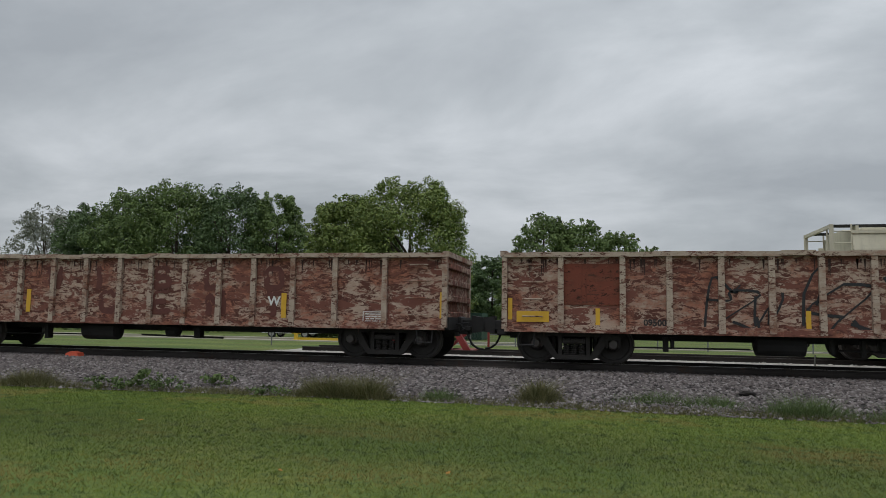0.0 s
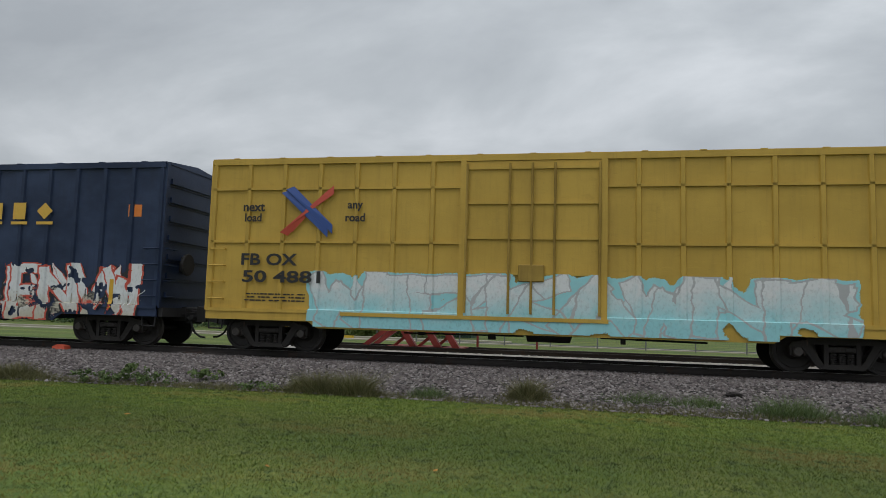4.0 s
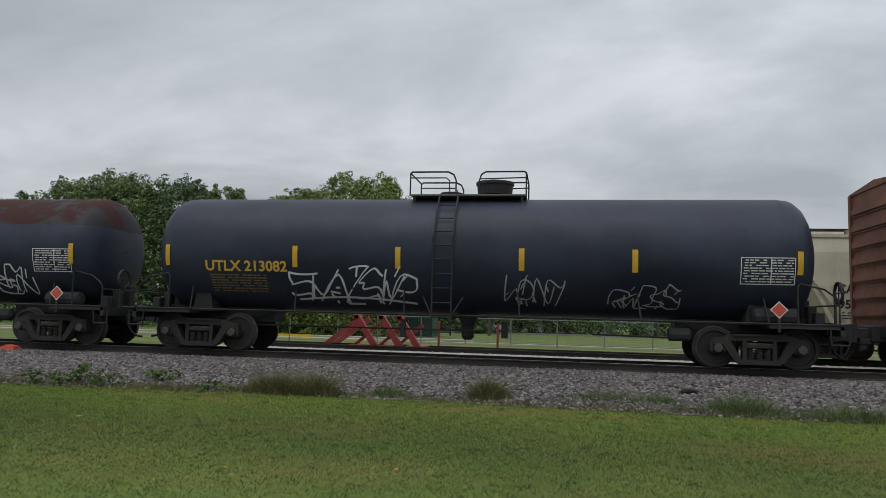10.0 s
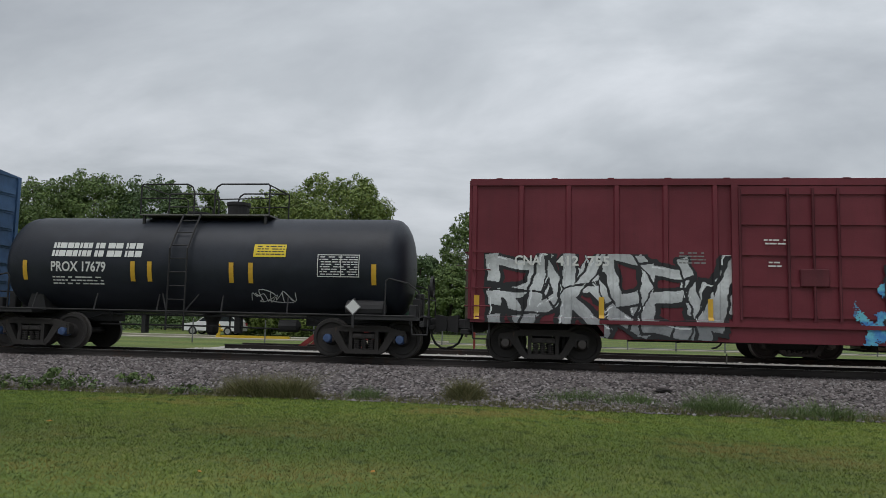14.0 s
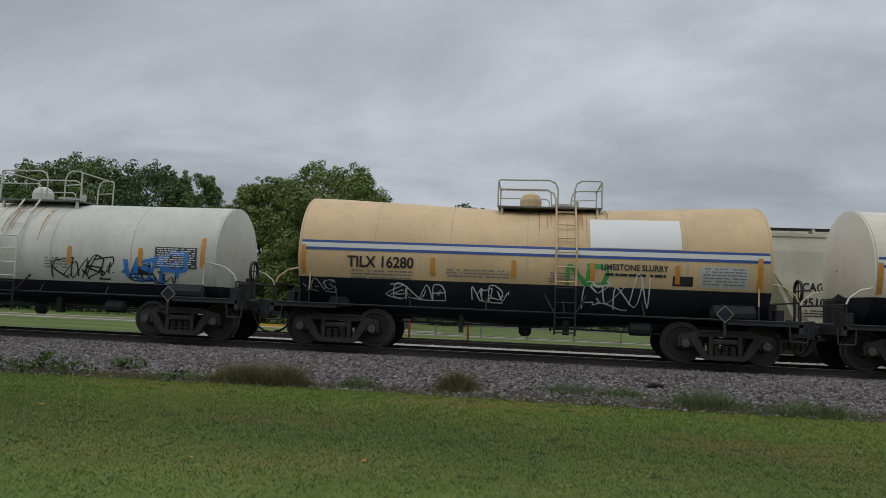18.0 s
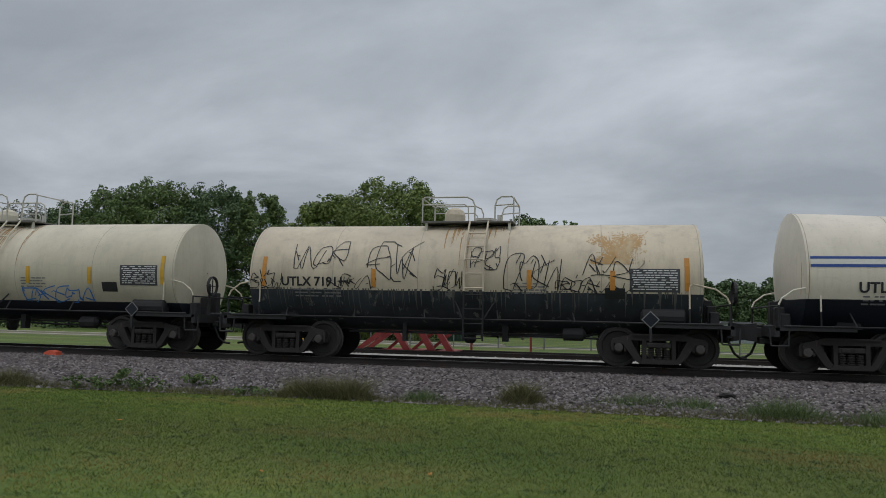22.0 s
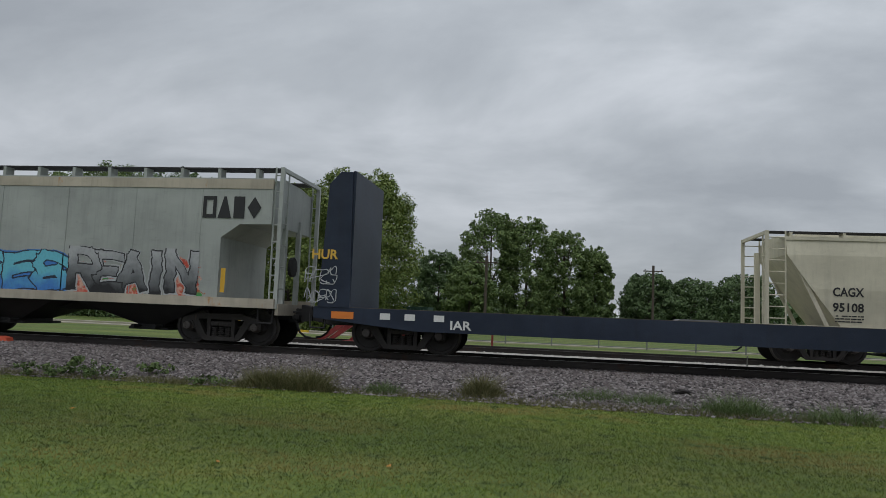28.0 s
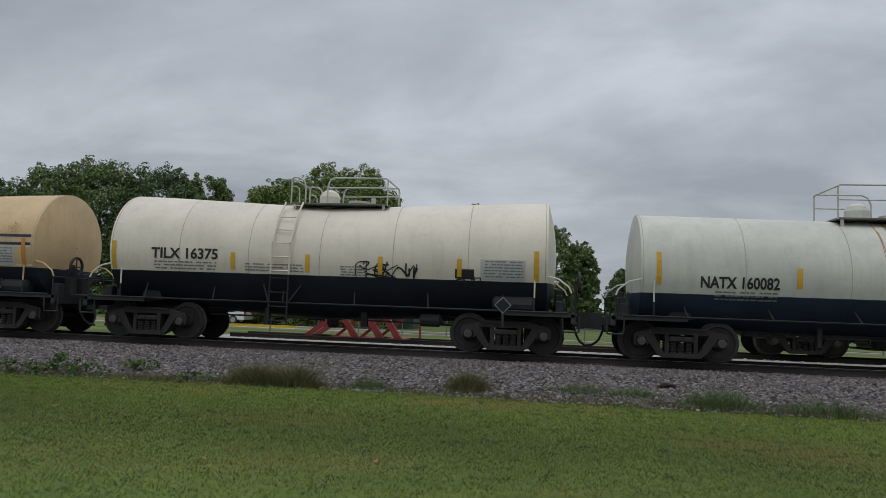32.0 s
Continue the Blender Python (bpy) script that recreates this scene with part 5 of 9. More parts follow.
def gondola(k0, k1, label, mat, postmat, posts, seed=0, z0=0.78, z1=2.52, chord=None):
    root, L = car_base("gondola_car", k0, k1, 2.3, label, "gondola car", seed=seed)
    hb, hw = L / 2 - 0.72, 1.44
    for s in (-1, 1):
        y = s * hw
        part("side_panel", B(-hb, hb, min(y, y - s * 0.04), max(y, y - s * 0.04), z0 - 0.02, z1 - 0.06), mat, root)
        rng = random.Random(seed)
        for u in posts:
            x = -hb + 2 * hb * u
            bm = bmesh.new()
            w = 0.07
            slab(bm, [(x - w, z0 - 0.02), (x + w, z0 - 0.02), (x + w * 0.9, z1 - 0.1), (x - w * 0.9, z1 - 0.1)], y - s * 0.01, y + s * 0.09)
            part("side_post", bm, postmat, root)
        bm = bmesh.new()
        for i in range(24):
            a, b = -hb + 2 * hb * i / 24, -hb + 2 * hb * (i + 1) / 24
            d0, d1 = rng.uniform(-0.012, 0.012), rng.uniform(-0.012, 0.012)
            box(bm, a, b, min(y - s * 0.06, y + s * 0.11), max(y - s * 0.06, y + s * 0.11), z1 - 0.11 + d0, z1 + d0)
        part("top_chord", bm, chord or postmat, root)
        part("side_sill", B(-hb, hb, min(y - s * 0.05, y + s * 0.07), max(y - s * 0.05, y + s * 0.07), z0 - 0.06, z0 + 0.12), mat, root)
    part("floor", B(-hb, hb, -hw + 0.05, hw - 0.05, z0 + 0.1, z0 + 0.2), mat, root)
    for s in (-1, 1):
        x = s * hb
        part("end_panel", B(min(x, x - s * 0.06), max(x, x - s * 0.06), -hw, hw, z0, z1 - 0.05), mat, root)
        for i in range(4):
            z = z0 + 0.3 + 0.4 * i
            part("end_rib", B(min(x, x + s * 0.09), max(x, x + s * 0.09), -1.3, 1.3, z - 0.08, z + 0.08, 0.02), mat, root)
        part("end_chord", B(min(x - s * 0.05, x + s * 0.1), max(x - s * 0.05, x + s * 0.1), -hw - 0.1, hw + 0.1, z1 - 0.1, z1 + 0.03), chord or postmat, root)
        for y in (-hw, hw):
            part("corner_post", B(x - 0.06, x + 0.06, y - 0.09, y + 0.09, z0, z1 - 0.05), postmat, root)
        grabs(root, x - s * 0.65 - 0.22, x - s * 0.65 + 0.22, -hw - 0.06, [z0 + 0.3 + 0.4 * i for i in range(4)], postmat)
        stirrup(root, x - s * 0.5, -hw + 0.02, z0, IRON)
        part("end_sill", B(min(x, x + s * 0.1), max(x, x + s * 0.1), -1.4, 1.4, z0 - 0.05, z0 + 0.25), IRON, root)
    underframe(root, L, IRON, 0.55, z0 + 0.1, seed)
    return root, hb, (lambda x, z: -hw - 0.004)


def bulkhead_flat(k0, k1, label, mat):
    root, L = car_base("bulkhead_flat_car", k0, k1, 2.6, label, "flat car")
    hb = L / 2 - 0.45
    for s in (-1, 1):
        y = s * 1.45
        part("side_sill", slab(bmesh.new(), [(-hb, 1.05), (-hb, 0.78), (-hb + 2.5, 0.55), (hb - 2.5, 0.55), (hb, 0.78), (hb, 1.05)], y - s * 0.1, y), mat, root)
        x = s * (hb - 0.1)
        for yy in (-1.4, -0.5, 0.5, 1.4):
            part("bulkhead_post", slab(bmesh.new(), [(x - s * 0.80, 1.05), (x, 1.05), (x - s * 0.15, 4.05), (x - s * 0.42, 4.35), (x - s * 0.72, 4.35)], yy - 0.07, yy + 0.07), mat, root)
        part("bulkhead_plate", B(min(x - s * 0.80, x - s * 0.72), max(x - s * 0.80, x - s * 0.72), -1.42, 1.42, 1.05, 4.38), mat, root)
        bm = bmesh.new()
        for i in range(8):
            rod(bm, (x - s * 0.05 - s * 0.025 * i, -1.35, 1.3 + 0.36 * i), (x - s * 0.05 - s * 0.025 * i, -0.9, 1.3 + 0.36 * i), 0.018)
        part("ladder", bm, mat, root)
        stirrup(root, x, -1.4, 0.9, IRON)
    for i in range(28):
        a = -hb + 2 * hb * i / 28
        part("deck_plank", B(a + 0.01, a + 2 * hb / 28 - 0.01, -1.42, 1.42, 1.0, 1.06), DECKM, root)
    part("center_sill", B(-hb, hb, -0.35, 0.35, 0.6, 1.0), IRON, root)
    return root, hb, (lambda x, z: -1.45)


DECKM = plain("worn_deck_wood", (0.10, 0.085, 0.07), 0.9, 0.35, 6)

# ---- the place ----


def ground_z(x, y):
    """Lawn in front, the ballast bed, a lower lawn behind."""
    if y < 13.3:
        z = -0.60 + 0.03 * math.sin(x * 0.35) * math.cos(y * 0.3)
        if y < 4:
            z -= 0.0
        return z
    if y < 16.7:
        return -0.62 + 0.42 * (y - 13.3) / 3.4
    if y < 26.2:
        return -0.20
    return -0.24 - 0.0175 * min(32, y - 26.2)


def mown(N, L, co, color):
    """Broad bands along the track: mowing stripes, with the far edge's brighter light put into the colour."""
    sp = N.new("ShaderNodeSeparateXYZ")
    L.new(co, sp.inputs[0])
    wob = N.new("ShaderNodeMath"); wob.operation = "MULTIPLY_ADD"; wob.inputs[1].default_value = 1.6
    L.new(noise_of(N, L, co, 0.3, 3, 0.5), wob.inputs[0]); L.new(sp.outputs[1], wob.inputs[2])
    # phase sets a bright band near the far edge, as grazing light would
    ph = N.new("ShaderNodeMath"); ph.operation = "MULTIPLY_ADD"; ph.inputs[1].default_value, ph.inputs[2].default_value = 0.93, 2.0
    L.new(wob.outputs[0], ph.inputs[0])
    sn = N.new("ShaderNodeMath"); sn.operation = "SINE"
    L.new(ph.outputs[0], sn.inputs[0])
    k = N.new("ShaderNodeMapRange")
    k.inputs["From Min"].default_value, k.inputs["To Min"].default_value, k.inputs["To Max"].default_value = -1, 0.86, 1.2
    L.new(sn.outputs[0], k.inputs[0])
    sc = N.new("ShaderNodeVectorMath"); sc.operation = "SCALE"
    L.new(color, sc.inputs[0]); L.new(k.outputs[0], sc.inputs["Scale"])
    return sc.outputs[0]


m, N, L_, P_ = nodes_of("lawn")
co_ = N.new("ShaderNodeTexCoord").outputs["Object"]
a_ = noise_of(N, L_, co_, 0.35, 5, 0.6)
b_ = noise_of(N, L_, co_, 14, 4, 0.7)
c_ = noise_of(N, L_, co_, 90, 2, 0.7)
g_ = mixc(N, L_, steps_of(N, L_, a_, 0.35, 0.68), (0.075, 0.13, 0.014), (0.165, 0.18, 0.036))
g_ = mixc(N, L_, steps_of(N, L_, b_, 0.3, 0.75), g_, (0.045, 0.075, 0.012))
g_ = mixc(N, L_, steps_of(N, L_, c_, 0.55, 0.75), g_, (0.17, 0.215, 0.04))
L_.new(mown(N, L_, co_, g_), P_.inputs["Base Color"])
P_.inputs["Roughness"].default_value = 0.95
bump_of(N, L_, P_, b_, 0.8, 0.03)
LAWN = m

m, N, L_, P_ = nodes_of("ballast_bed_gap_shade")
co_ = N.new("ShaderNodeTexCoord").outputs["Object"]
v_ = N.new("ShaderNodeTexVoronoi"); v_.inputs["Scale"].default_value = 22
L_.new(co_, v_.inputs["Vector"])
r_ = N.new("ShaderNodeValToRGB")
L_.new(v_.outputs["Color"], r_.inputs[0])
# bed colour kept near black: the shade in the gaps between stones is painted in
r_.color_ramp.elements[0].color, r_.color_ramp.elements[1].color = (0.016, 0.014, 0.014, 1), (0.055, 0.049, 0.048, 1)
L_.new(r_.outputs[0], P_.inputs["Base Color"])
P_.inputs["Roughness"].default_value = 0.95
bump_of(N, L_, P_, v_.outputs["Distance"], 0.9, 0.03)
BALLAST = m
STONE = island("ballast_stone", [(0.046, 0.040, 0.039), (0.112, 0.097, 0.095), (0.180, 0.160, 0.156), (0.066, 0.056, 0.055), (0.265, 0.245, 0.240), (0.132, 0.110, 0.106), (0.088, 0.076, 0.075)], 0.9)
m, N, L_, P_ = nodes_of("pale_gravel")
co_ = N.new("ShaderNodeTexCoord").outputs["Object"]
v_ = N.new("ShaderNodeTexVoronoi"); v_.inputs["Scale"].default_value = 16
L_.new(co_, v_.inputs["Vector"])
n_ = noise_of(N, L_, co_, 0.8, 4, 0.6)
r_ = mixc(N, L_, v_.outputs["Distance"], (0.30, 0.285, 0.265), (0.50, 0.48, 0.45))
r_ = mixc(N, L_, steps_of(N, L_, n_, 0.5, 0.75), r_, (0.22, 0.20, 0.17))
L_.new(r_, P_.inputs["Base Color"])
P_.inputs["Roughness"].default_value = 0.95
bump_of(N, L_, P_, v_.outputs["Distance"], 0.9, 0.03)
GRAVEL = m
CONCRETE = plain("road_concrete", (0.36, 0.33, 0.265), 0.9, 0.18, 1.2)
TIE = plain("tie_wood", (0.06, 0.045, 0.035), 0.9, 0.4, 5)
BARK = plain("bark", (0.075, 0.06, 0.045), 0.95, 0.4, 9, bump=0.02)
LEAF = [island("leaf_mid", [(0.060, 0.105, 0.028), (0.105, 0.160, 0.042), (0.145, 0.205, 0.055), (0.075, 0.125, 0.032)], 0.7, 0.5),
        island("leaf_dark", [(0.045, 0.085, 0.030), (0.075, 0.125, 0.042), (0.100, 0.155, 0.052), (0.060, 0.105, 0.034)], 0.7, 0.5),
        island("leaf_bright", [(0.080, 0.125, 0.026), (0.130, 0.185, 0.038), (0.19, 0.235, 0.052), (0.10, 0.150, 0.030)], 0.7, 0.5),
        island("leaf_pale", [(0.18, 0.19, 0.15), (0.25, 0.26, 0.21), (0.15, 0.17, 0.12)], 0.8, 0.5)]
REDM = paint("bumper_red", (0.22, 0.032, 0.03), 0.12, 0.35, 0.55, 2)
GALV = plain("galvanised", (0.15, 0.155, 0.155), 0.6, 0.2, 12, 0.1)

# one sheet of ground out to the horizon
xs_ = [-900, -400, -200, -120, -80] + list(np.linspace(-60, 60, 81)) + [80, 120, 200, 400, 900]
ys_ = [-400, -150, -60, -20] + list(np.linspace(-5, 13.2, 30)) + [13.3, 14.4, 15.6, 16.7, 18, 20, 22, 24, 26.2, 28, 32, 40, 60, 90, 150, 300, 700, 1500]
vs_ = [(x, y, ground_z(x, y)) for y in ys_ for x in xs_]
nx_ = len(xs_)
fs_, mi_ = [], []
for j in range(len(ys_) - 1):
    for i in range(nx_ - 1):
        fs_.append((j * nx_ + i, j * nx_ + i + 1, (j + 1) * nx_ + i + 1, (j + 1) * nx_ + i))
        yc = (ys_[j] + ys_[j + 1]) / 2
        # 1: ballast bed, with the gap shade in its colour
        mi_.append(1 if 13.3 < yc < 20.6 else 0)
tagged(raw("ground", vs_, fs_, [LAWN, BALLAST], None, mi_), "mown green lawn crossed by a ballast bed coloured with stone-gap shade", "ground", kind="structure")
tagged(part("gravel_strip", slab(bmesh.new(), [(-11.6, -0.24), (200, -0.24), (200, -0.17), (-10.9, -0.175)], 20.6, 26.0), GRAVEL), "pale crushed-stone strip between the two tracks", "gravel", kind="structure")


def stones(name, n, fx, fy, fz, s0, s1, mat, label, seed):
    """Loose stones joined into one sheet of stuff."""
    rng = np.random.RandomState(seed)
    base = np.array([(1, 0, 0), (-1, 0, 0), (0, 1, 0), (0, -1, 0), (0, 0, 1), (0, 0, -1), (0.6, 0.6, 0.5), (-0.6, 0.5, 0.55), (0.55, -0.6, 0.5), (-0.6, -0.55, 0.5)], float)
    tris = [(0, 6, 4), (0, 2, 6), (2, 4, 6), (2, 7, 4), (2, 1, 7), (1, 4, 7), (0, 4, 8), (0, 8, 3), (3, 8, 4), (1, 9, 4), (1, 3, 9), (3, 4, 9)]
    tr = np.array(tris)
    x, y = fx(rng, n), fy(rng, n)
    z = np.array([fz(a, b) for a, b in zip(x, y)])
    s = rng.uniform(s0, s1, n)
    V = base[None] * (rng.uniform(0.6, 1.25, (n, 10, 1))) * s[:, None, None] * rng.uniform(0.7, 1.2, (n, 1, 3))
    a = rng.uniform(0, 6.28, n)
    ca, sa = np.cos(a)[:, None], np.sin(a)[:, None]
    X = V[:, :, 0] * ca - V[:, :, 1] * sa + x[:, None]
    Y = V[:, :, 0] * sa + V[:, :, 1] * ca + y[:, None]
    Z = V[:, :, 2] * 0.75 + z[:, None] + s[:, None] * 0.25
    verts = np.stack([X, Y, Z], -1).reshape(-1, 3)
    faces = (tr[None] + (np.arange(n) * 10)[:, None, None]).reshape(-1, 3)
    me = bpy.data.meshes.new(name)
    me.vertices.add(len(verts)); me.vertices.foreach_set("co", verts.ravel())
    me.loops.add(len(faces) * 3); me.loops.foreach_set("vertex_index", faces.ravel().astype(np.int32))
    me.polygons.add(len(faces)); me.polygons.foreach_set("loop_start", np.arange(0, len(faces) * 3, 3, dtype=np.int32))
    me.update(calc_edges=True)
    me.materials.append(mat)
    return tagged(new(name, me), label, "stones", kind="stuff")


stones("ballast_stones", 52000, lambda r, n: r.uniform(-21, 13, n), lambda r, n: 13.22 + 4.33 * r.uniform(0, 1, n) ** 0.78, ground_z, 0.025, 0.053, STONE, "dark grey crushed ballast stones beside the rails", 1)
stones("gravel_stones", 7000, lambda r, n: r.uniform(-11, 14, n), lambda r, n: r.uniform(20.7, 22.6, n), lambda x, y: -0.18, 0.03, 0.06, plain("gravel_stone", (0.42, 0.40, 0.37), 0.9, 0.35, 9), "pale crushed stones of the gravel strip", 2)


def grass(name, n, fx, fy, h0, h1, w, mat, label, seed, lean=0.5, zf=ground_z, dome=None):
    rng = np.random.RandomState(seed)
    x, y = fx(rng, n), fy(rng, n)
    z = np.array([zf(a, b) for a, b in zip(x, y)])
    h = rng.uniform(h0, h1, n)
    if dome:
        h *= 0.25 + 1.05 * np.exp(-0.5 * ((x - dome[0]) / dome[1]) ** 2)
    a = rng.uniform(0, 6.28, n)
    lx, ly = rng.normal(0, lean, n) * h, rng.normal(0, lean, n) * h
    dx, dy = np.cos(a) * w, np.sin(a) * w
    v0 = np.stack([x - dx, y - dy, z - 0.01], -1)
    v1 = np.stack([x + dx, y + dy, z - 0.01], -1)
    v2 = np.stack([x + lx, y + ly, z + h], -1)
    verts = np.stack([v0, v1, v2], 1).reshape(-1, 3)
    me = bpy.data.meshes.new(name)
    me.vertices.add(3 * n); me.vertices.foreach_set("co", verts.ravel())
    me.loops.add(3 * n); me.loops.foreach_set("vertex_index", np.arange(3 * n, dtype=np.int32))
    me.polygons.add(n); me.polygons.foreach_set("loop_start", np.arange(0, 3 * n, 3, dtype=np.int32))
    me.update(calc_edges=True)
    me.materials.append(mat)
    return tagged(new(name, me), label, "grass", kind="stuff")


BLADE = island("grass_blade", [(0.046, 0.082, 0.007), (0.105, 0.168, 0.014), (0.155, 0.207, 0.022), (0.052, 0.090, 0.008), (0.205, 0.225, 0.045), (0.082, 0.134, 0.010)], 0.85, 0.3)
_n, _l = BLADE.node_tree.nodes, BLADE.node_tree.links
_p = _n["Principled BSDF"]
_src = _p.inputs["Base Color"].links[0].from_socket
_co = _n.new("ShaderNodeTexCoord").outputs["Object"]
_big = noise_of(_n, _l, _co, 0.55, 5, 0.65, (0.6, 1, 1))
_sm = noise_of(_n, _l, _co, 3.5, 4, 0.65)
_c1 = mixc(_n, _l, steps_of(_n, _l, _big, 0.47, 0.68), _src, (0.215, 0.165, 0.045))
_c2 = mixc(_n, _l, steps_of(_n, _l, _sm, 0.50, 0.66), _c1, (0.042, 0.072, 0.012))
_l.new(mown(_n, _l, _co, _c2), _p.inputs["Base Color"])
DRY = island("dry_grass", [(0.13, 0.115, 0.045), (0.07, 0.085, 0.024), (0.19, 0.165, 0.075), (0.05, 0.065, 0.018)], 0.9, 2)
WEED = island("weed_leaf", [(0.055, 0.095, 0.028), (0.095, 0.145, 0.042), (0.07, 0.115, 0.032), (0.125, 0.16, 0.05)], 0.85, 2)
grass("lawn_grass", 470000, lambda r, n: r.uniform(-15.5, 9.5, n), lambda r, n: 4.5 + 9.0 * r.uniform(0, 1, n) ** 0.8, 0.012, 0.034, 0.0064, BLADE, "short mown grass of the lawn", 5, 1.25)
grass("verge_grass", 30000, lambda r, n: r.uniform(-20, 12, n), lambda r, n: 13.30 + np.abs(r.normal(0, 0.26, n)), 0.03, 0.10, 0.006, DRY, "longer unmown grass along the ballast's foot", 6)


def tuft(x, y, r, h, n, mat, label, seed, name="grass_tuft"):
    rng_ = np.random.RandomState(seed)
    grass(name, n, lambda q, k: x + q.normal(0, r * 1.15, k), lambda q, k: y + q.normal(0, 0.15, k), h * 0.2, h, 0.0055, mat, label, seed, 0.75, ground_z, (x, r * 0.9))["kind"] = "stuff"


for i, (x, y, r, h, n, mt, nm) in enumerate([(-5.4, 13.55, 0.42, 0.40, 4200, DRY, "grass_tuft"), (-4.6, 13.5, 0.26, 0.46, 2800, DRY, "grass_tuft"), (-1.3, 14.0, 0.22, 0.38, 2400, DRY, "grass_tuft"), (-3.2, 13.75, 0.25, 0.2, 900, WEED, "grass_tuft"),
                                             (3.3, 13.7, 0.45, 0.36, 1500, WEED, "grass_tuft"), (0.9, 14.2, 0.5, 0.22, 900, WEED, "grass_tuft"), (5.0, 13.5, 0.6, 0.30, 1200, WEED, "grass_tuft"), (-12.4, 13.5, 0.5, 0.34, 2600, DRY, "grass_tuft"), (1.9, 14.1, 0.3, 0.2, 900, WEED, "grass_tuft"), (-7.6, 13.35, 0.9, 0.14, 1600, DRY, "grass_tuft")]):
    tuft(x, y, r, h, n, mt, "tuft of tall dry grass at the ballast's foot" if mt is DRY else "low green weeds growing out of the ballast", 40 + i, nm)


WEEDS = []
for i, (x, y, r, h, n) in enumerate([(-9.6, 13.7, 0.26, 0.34, 520), (-8.15, 14.15, 0.20, 0.26, 420), (-10.2, 13.3, 0.24, 0.24, 380), (-9.0, 13.35, 0.2, 0.22, 260), (-6.6, 13.4, 0.3, 0.12, 200)]):
    r_ = np.random.RandomState(70 + i)
    cl_ = np.stack([x + r_.normal(0, r, 26), y + r_.normal(0, 0.12, 26), -0.55 + r_.uniform(0.02, h, 26)], 1)
    WEEDS.append((cl_, np.full(26, 0.07), n, 70 + i))


def leaves_mesh(rng, centers, radii, n, size, squash=0.85):
    """Quads scattered over clumps, mostly turned outwards and up."""
    ids = rng.choice(len(centers), n, p=radii ** 2 / (radii ** 2).sum())
    d = rng.normal(0, 1, (n, 3))
    d /= np.linalg.norm(d, axis=1)[:, None]
    rr = radii[ids] * rng.uniform(0.35, 1.08, n) ** 0.45
    p = centers[ids] + d * rr[:, None] * np.array([1, 1, squash])
    nm = d + np.array([0, 0, 0.45]) + rng.normal(0, 0.55, (n, 3))
    u = np.cross(nm, rng.normal(0, 1, (n, 3)))
    u /= np.linalg.norm(u, axis=1)[:, None] + 1e-6
    w = np.cross(nm, u)
    w /= np.linalg.norm(w, axis=1)[:, None] + 1e-6
    s = rng.uniform(0.55, 1.35, n)[:, None] * size
    V = np.stack([p - u * s, p + w * s * 0.6, p + u * s, p - w * s * 0.6], 1).reshape(-1, 3)
    return V, np.arange(4 * n, dtype=np.int32)


def quads(name, V, I, mat, parent):
    me = bpy.data.meshes.new(name)
    n = len(I) // 4
    me.vertices.add(len(V)); me.vertices.foreach_set("co", V.ravel())
    me.loops.add(4 * n); me.loops.foreach_set("vertex_index", I)
    me.polygons.add(n); me.polygons.foreach_set("loop_start", np.arange(0, 4 * n, 4, dtype=np.int32))
    me.update(calc_edges=True)
    me.materials.append(mat)
    ob = new(name, me)
    ob.parent = parent
    return ob


for cl_, rad_, n_w, sd in WEEDS:
    V_, I_ = leaves_mesh(np.random.RandomState(sd), cl_, rad_, n_w, 0.035)
    tagged(quads("weed", V_, I_, WEED, None), "leafy green weed growing in the ballast", "weed", kind="stuff")


def tree(x, y, h, w, seed, mat, label, n=9000, leaf=0.30, trunk=0.28, low=0.03):
    rng = np.random.RandomState(seed)
    z0 = ground_z(x, y)
    h += 0.4
    root = tagged(new("tree"), label, "tree")
    root.location = (x, y, z0)
    nc = 230
    cs, rs = [], []

    def half(t):
        return w * 0.5 * (1 - max(0, (t - 0.42) / 0.58) ** 2.4) ** 0.5 * (0.75 + 0.25 * min(1, t / 0.35))
    lob = rng.uniform(0.86, 1.06, 9)
    for i in range(nc):
        t = rng.uniform(low, 0.96)
        a = rng.uniform(0, 6.28)
        q = half(t) * lob[int(a / 6.284 * 9)] * math.sqrt(rng.uniform(0.2, 0.98))
        cs.append((math.cos(a) * q, math.sin(a) * q, h * t * 0.95))
        rs.append(w * rng.uniform(0.055, 0.11))
    for i in range(260):
        a = rng.uniform(0, 6.28)
        t = rng.uniform(low, 0.975)
        q = half(min(t, 0.97)) * lob[int(a / 6.284 * 9)] * rng.uniform(0.82, 1.0)
        cs.append((math.cos(a) * q, math.sin(a) * q, h * t))
        rs.append(w * rng.uniform(0.022, 0.046))
    cs, rs = np.array(cs), np.array(rs)
    V, I = leaves_mesh(rng, cs, rs, n, leaf)
    tagged(quads("crown", V, I, mat, root))
    bm = bmesh.new()
    lathe(bm, [(0, w * 0.035), (h * 0.12, w * 0.024), (h * 0.4, w * 0.016), (h * 0.8, 0.05)], "z", 8)
    for i in range(10):
        k = rng.randint(0, nc)
        c = cs[k]
        zb = min(h * rng.uniform(0.18, 0.5), c[2] * 0.8)
        mid = (c[0] * 0.45, c[1] * 0.45, (zb + c[2]) / 2 - 0.2)
        rod(bm, (0, 0, zb), mid, w * 0.010, 5)
        rod(bm, mid, tuple(c), w * 0.006, 5)
    part("trunk", bm, BARK, root)
    return root


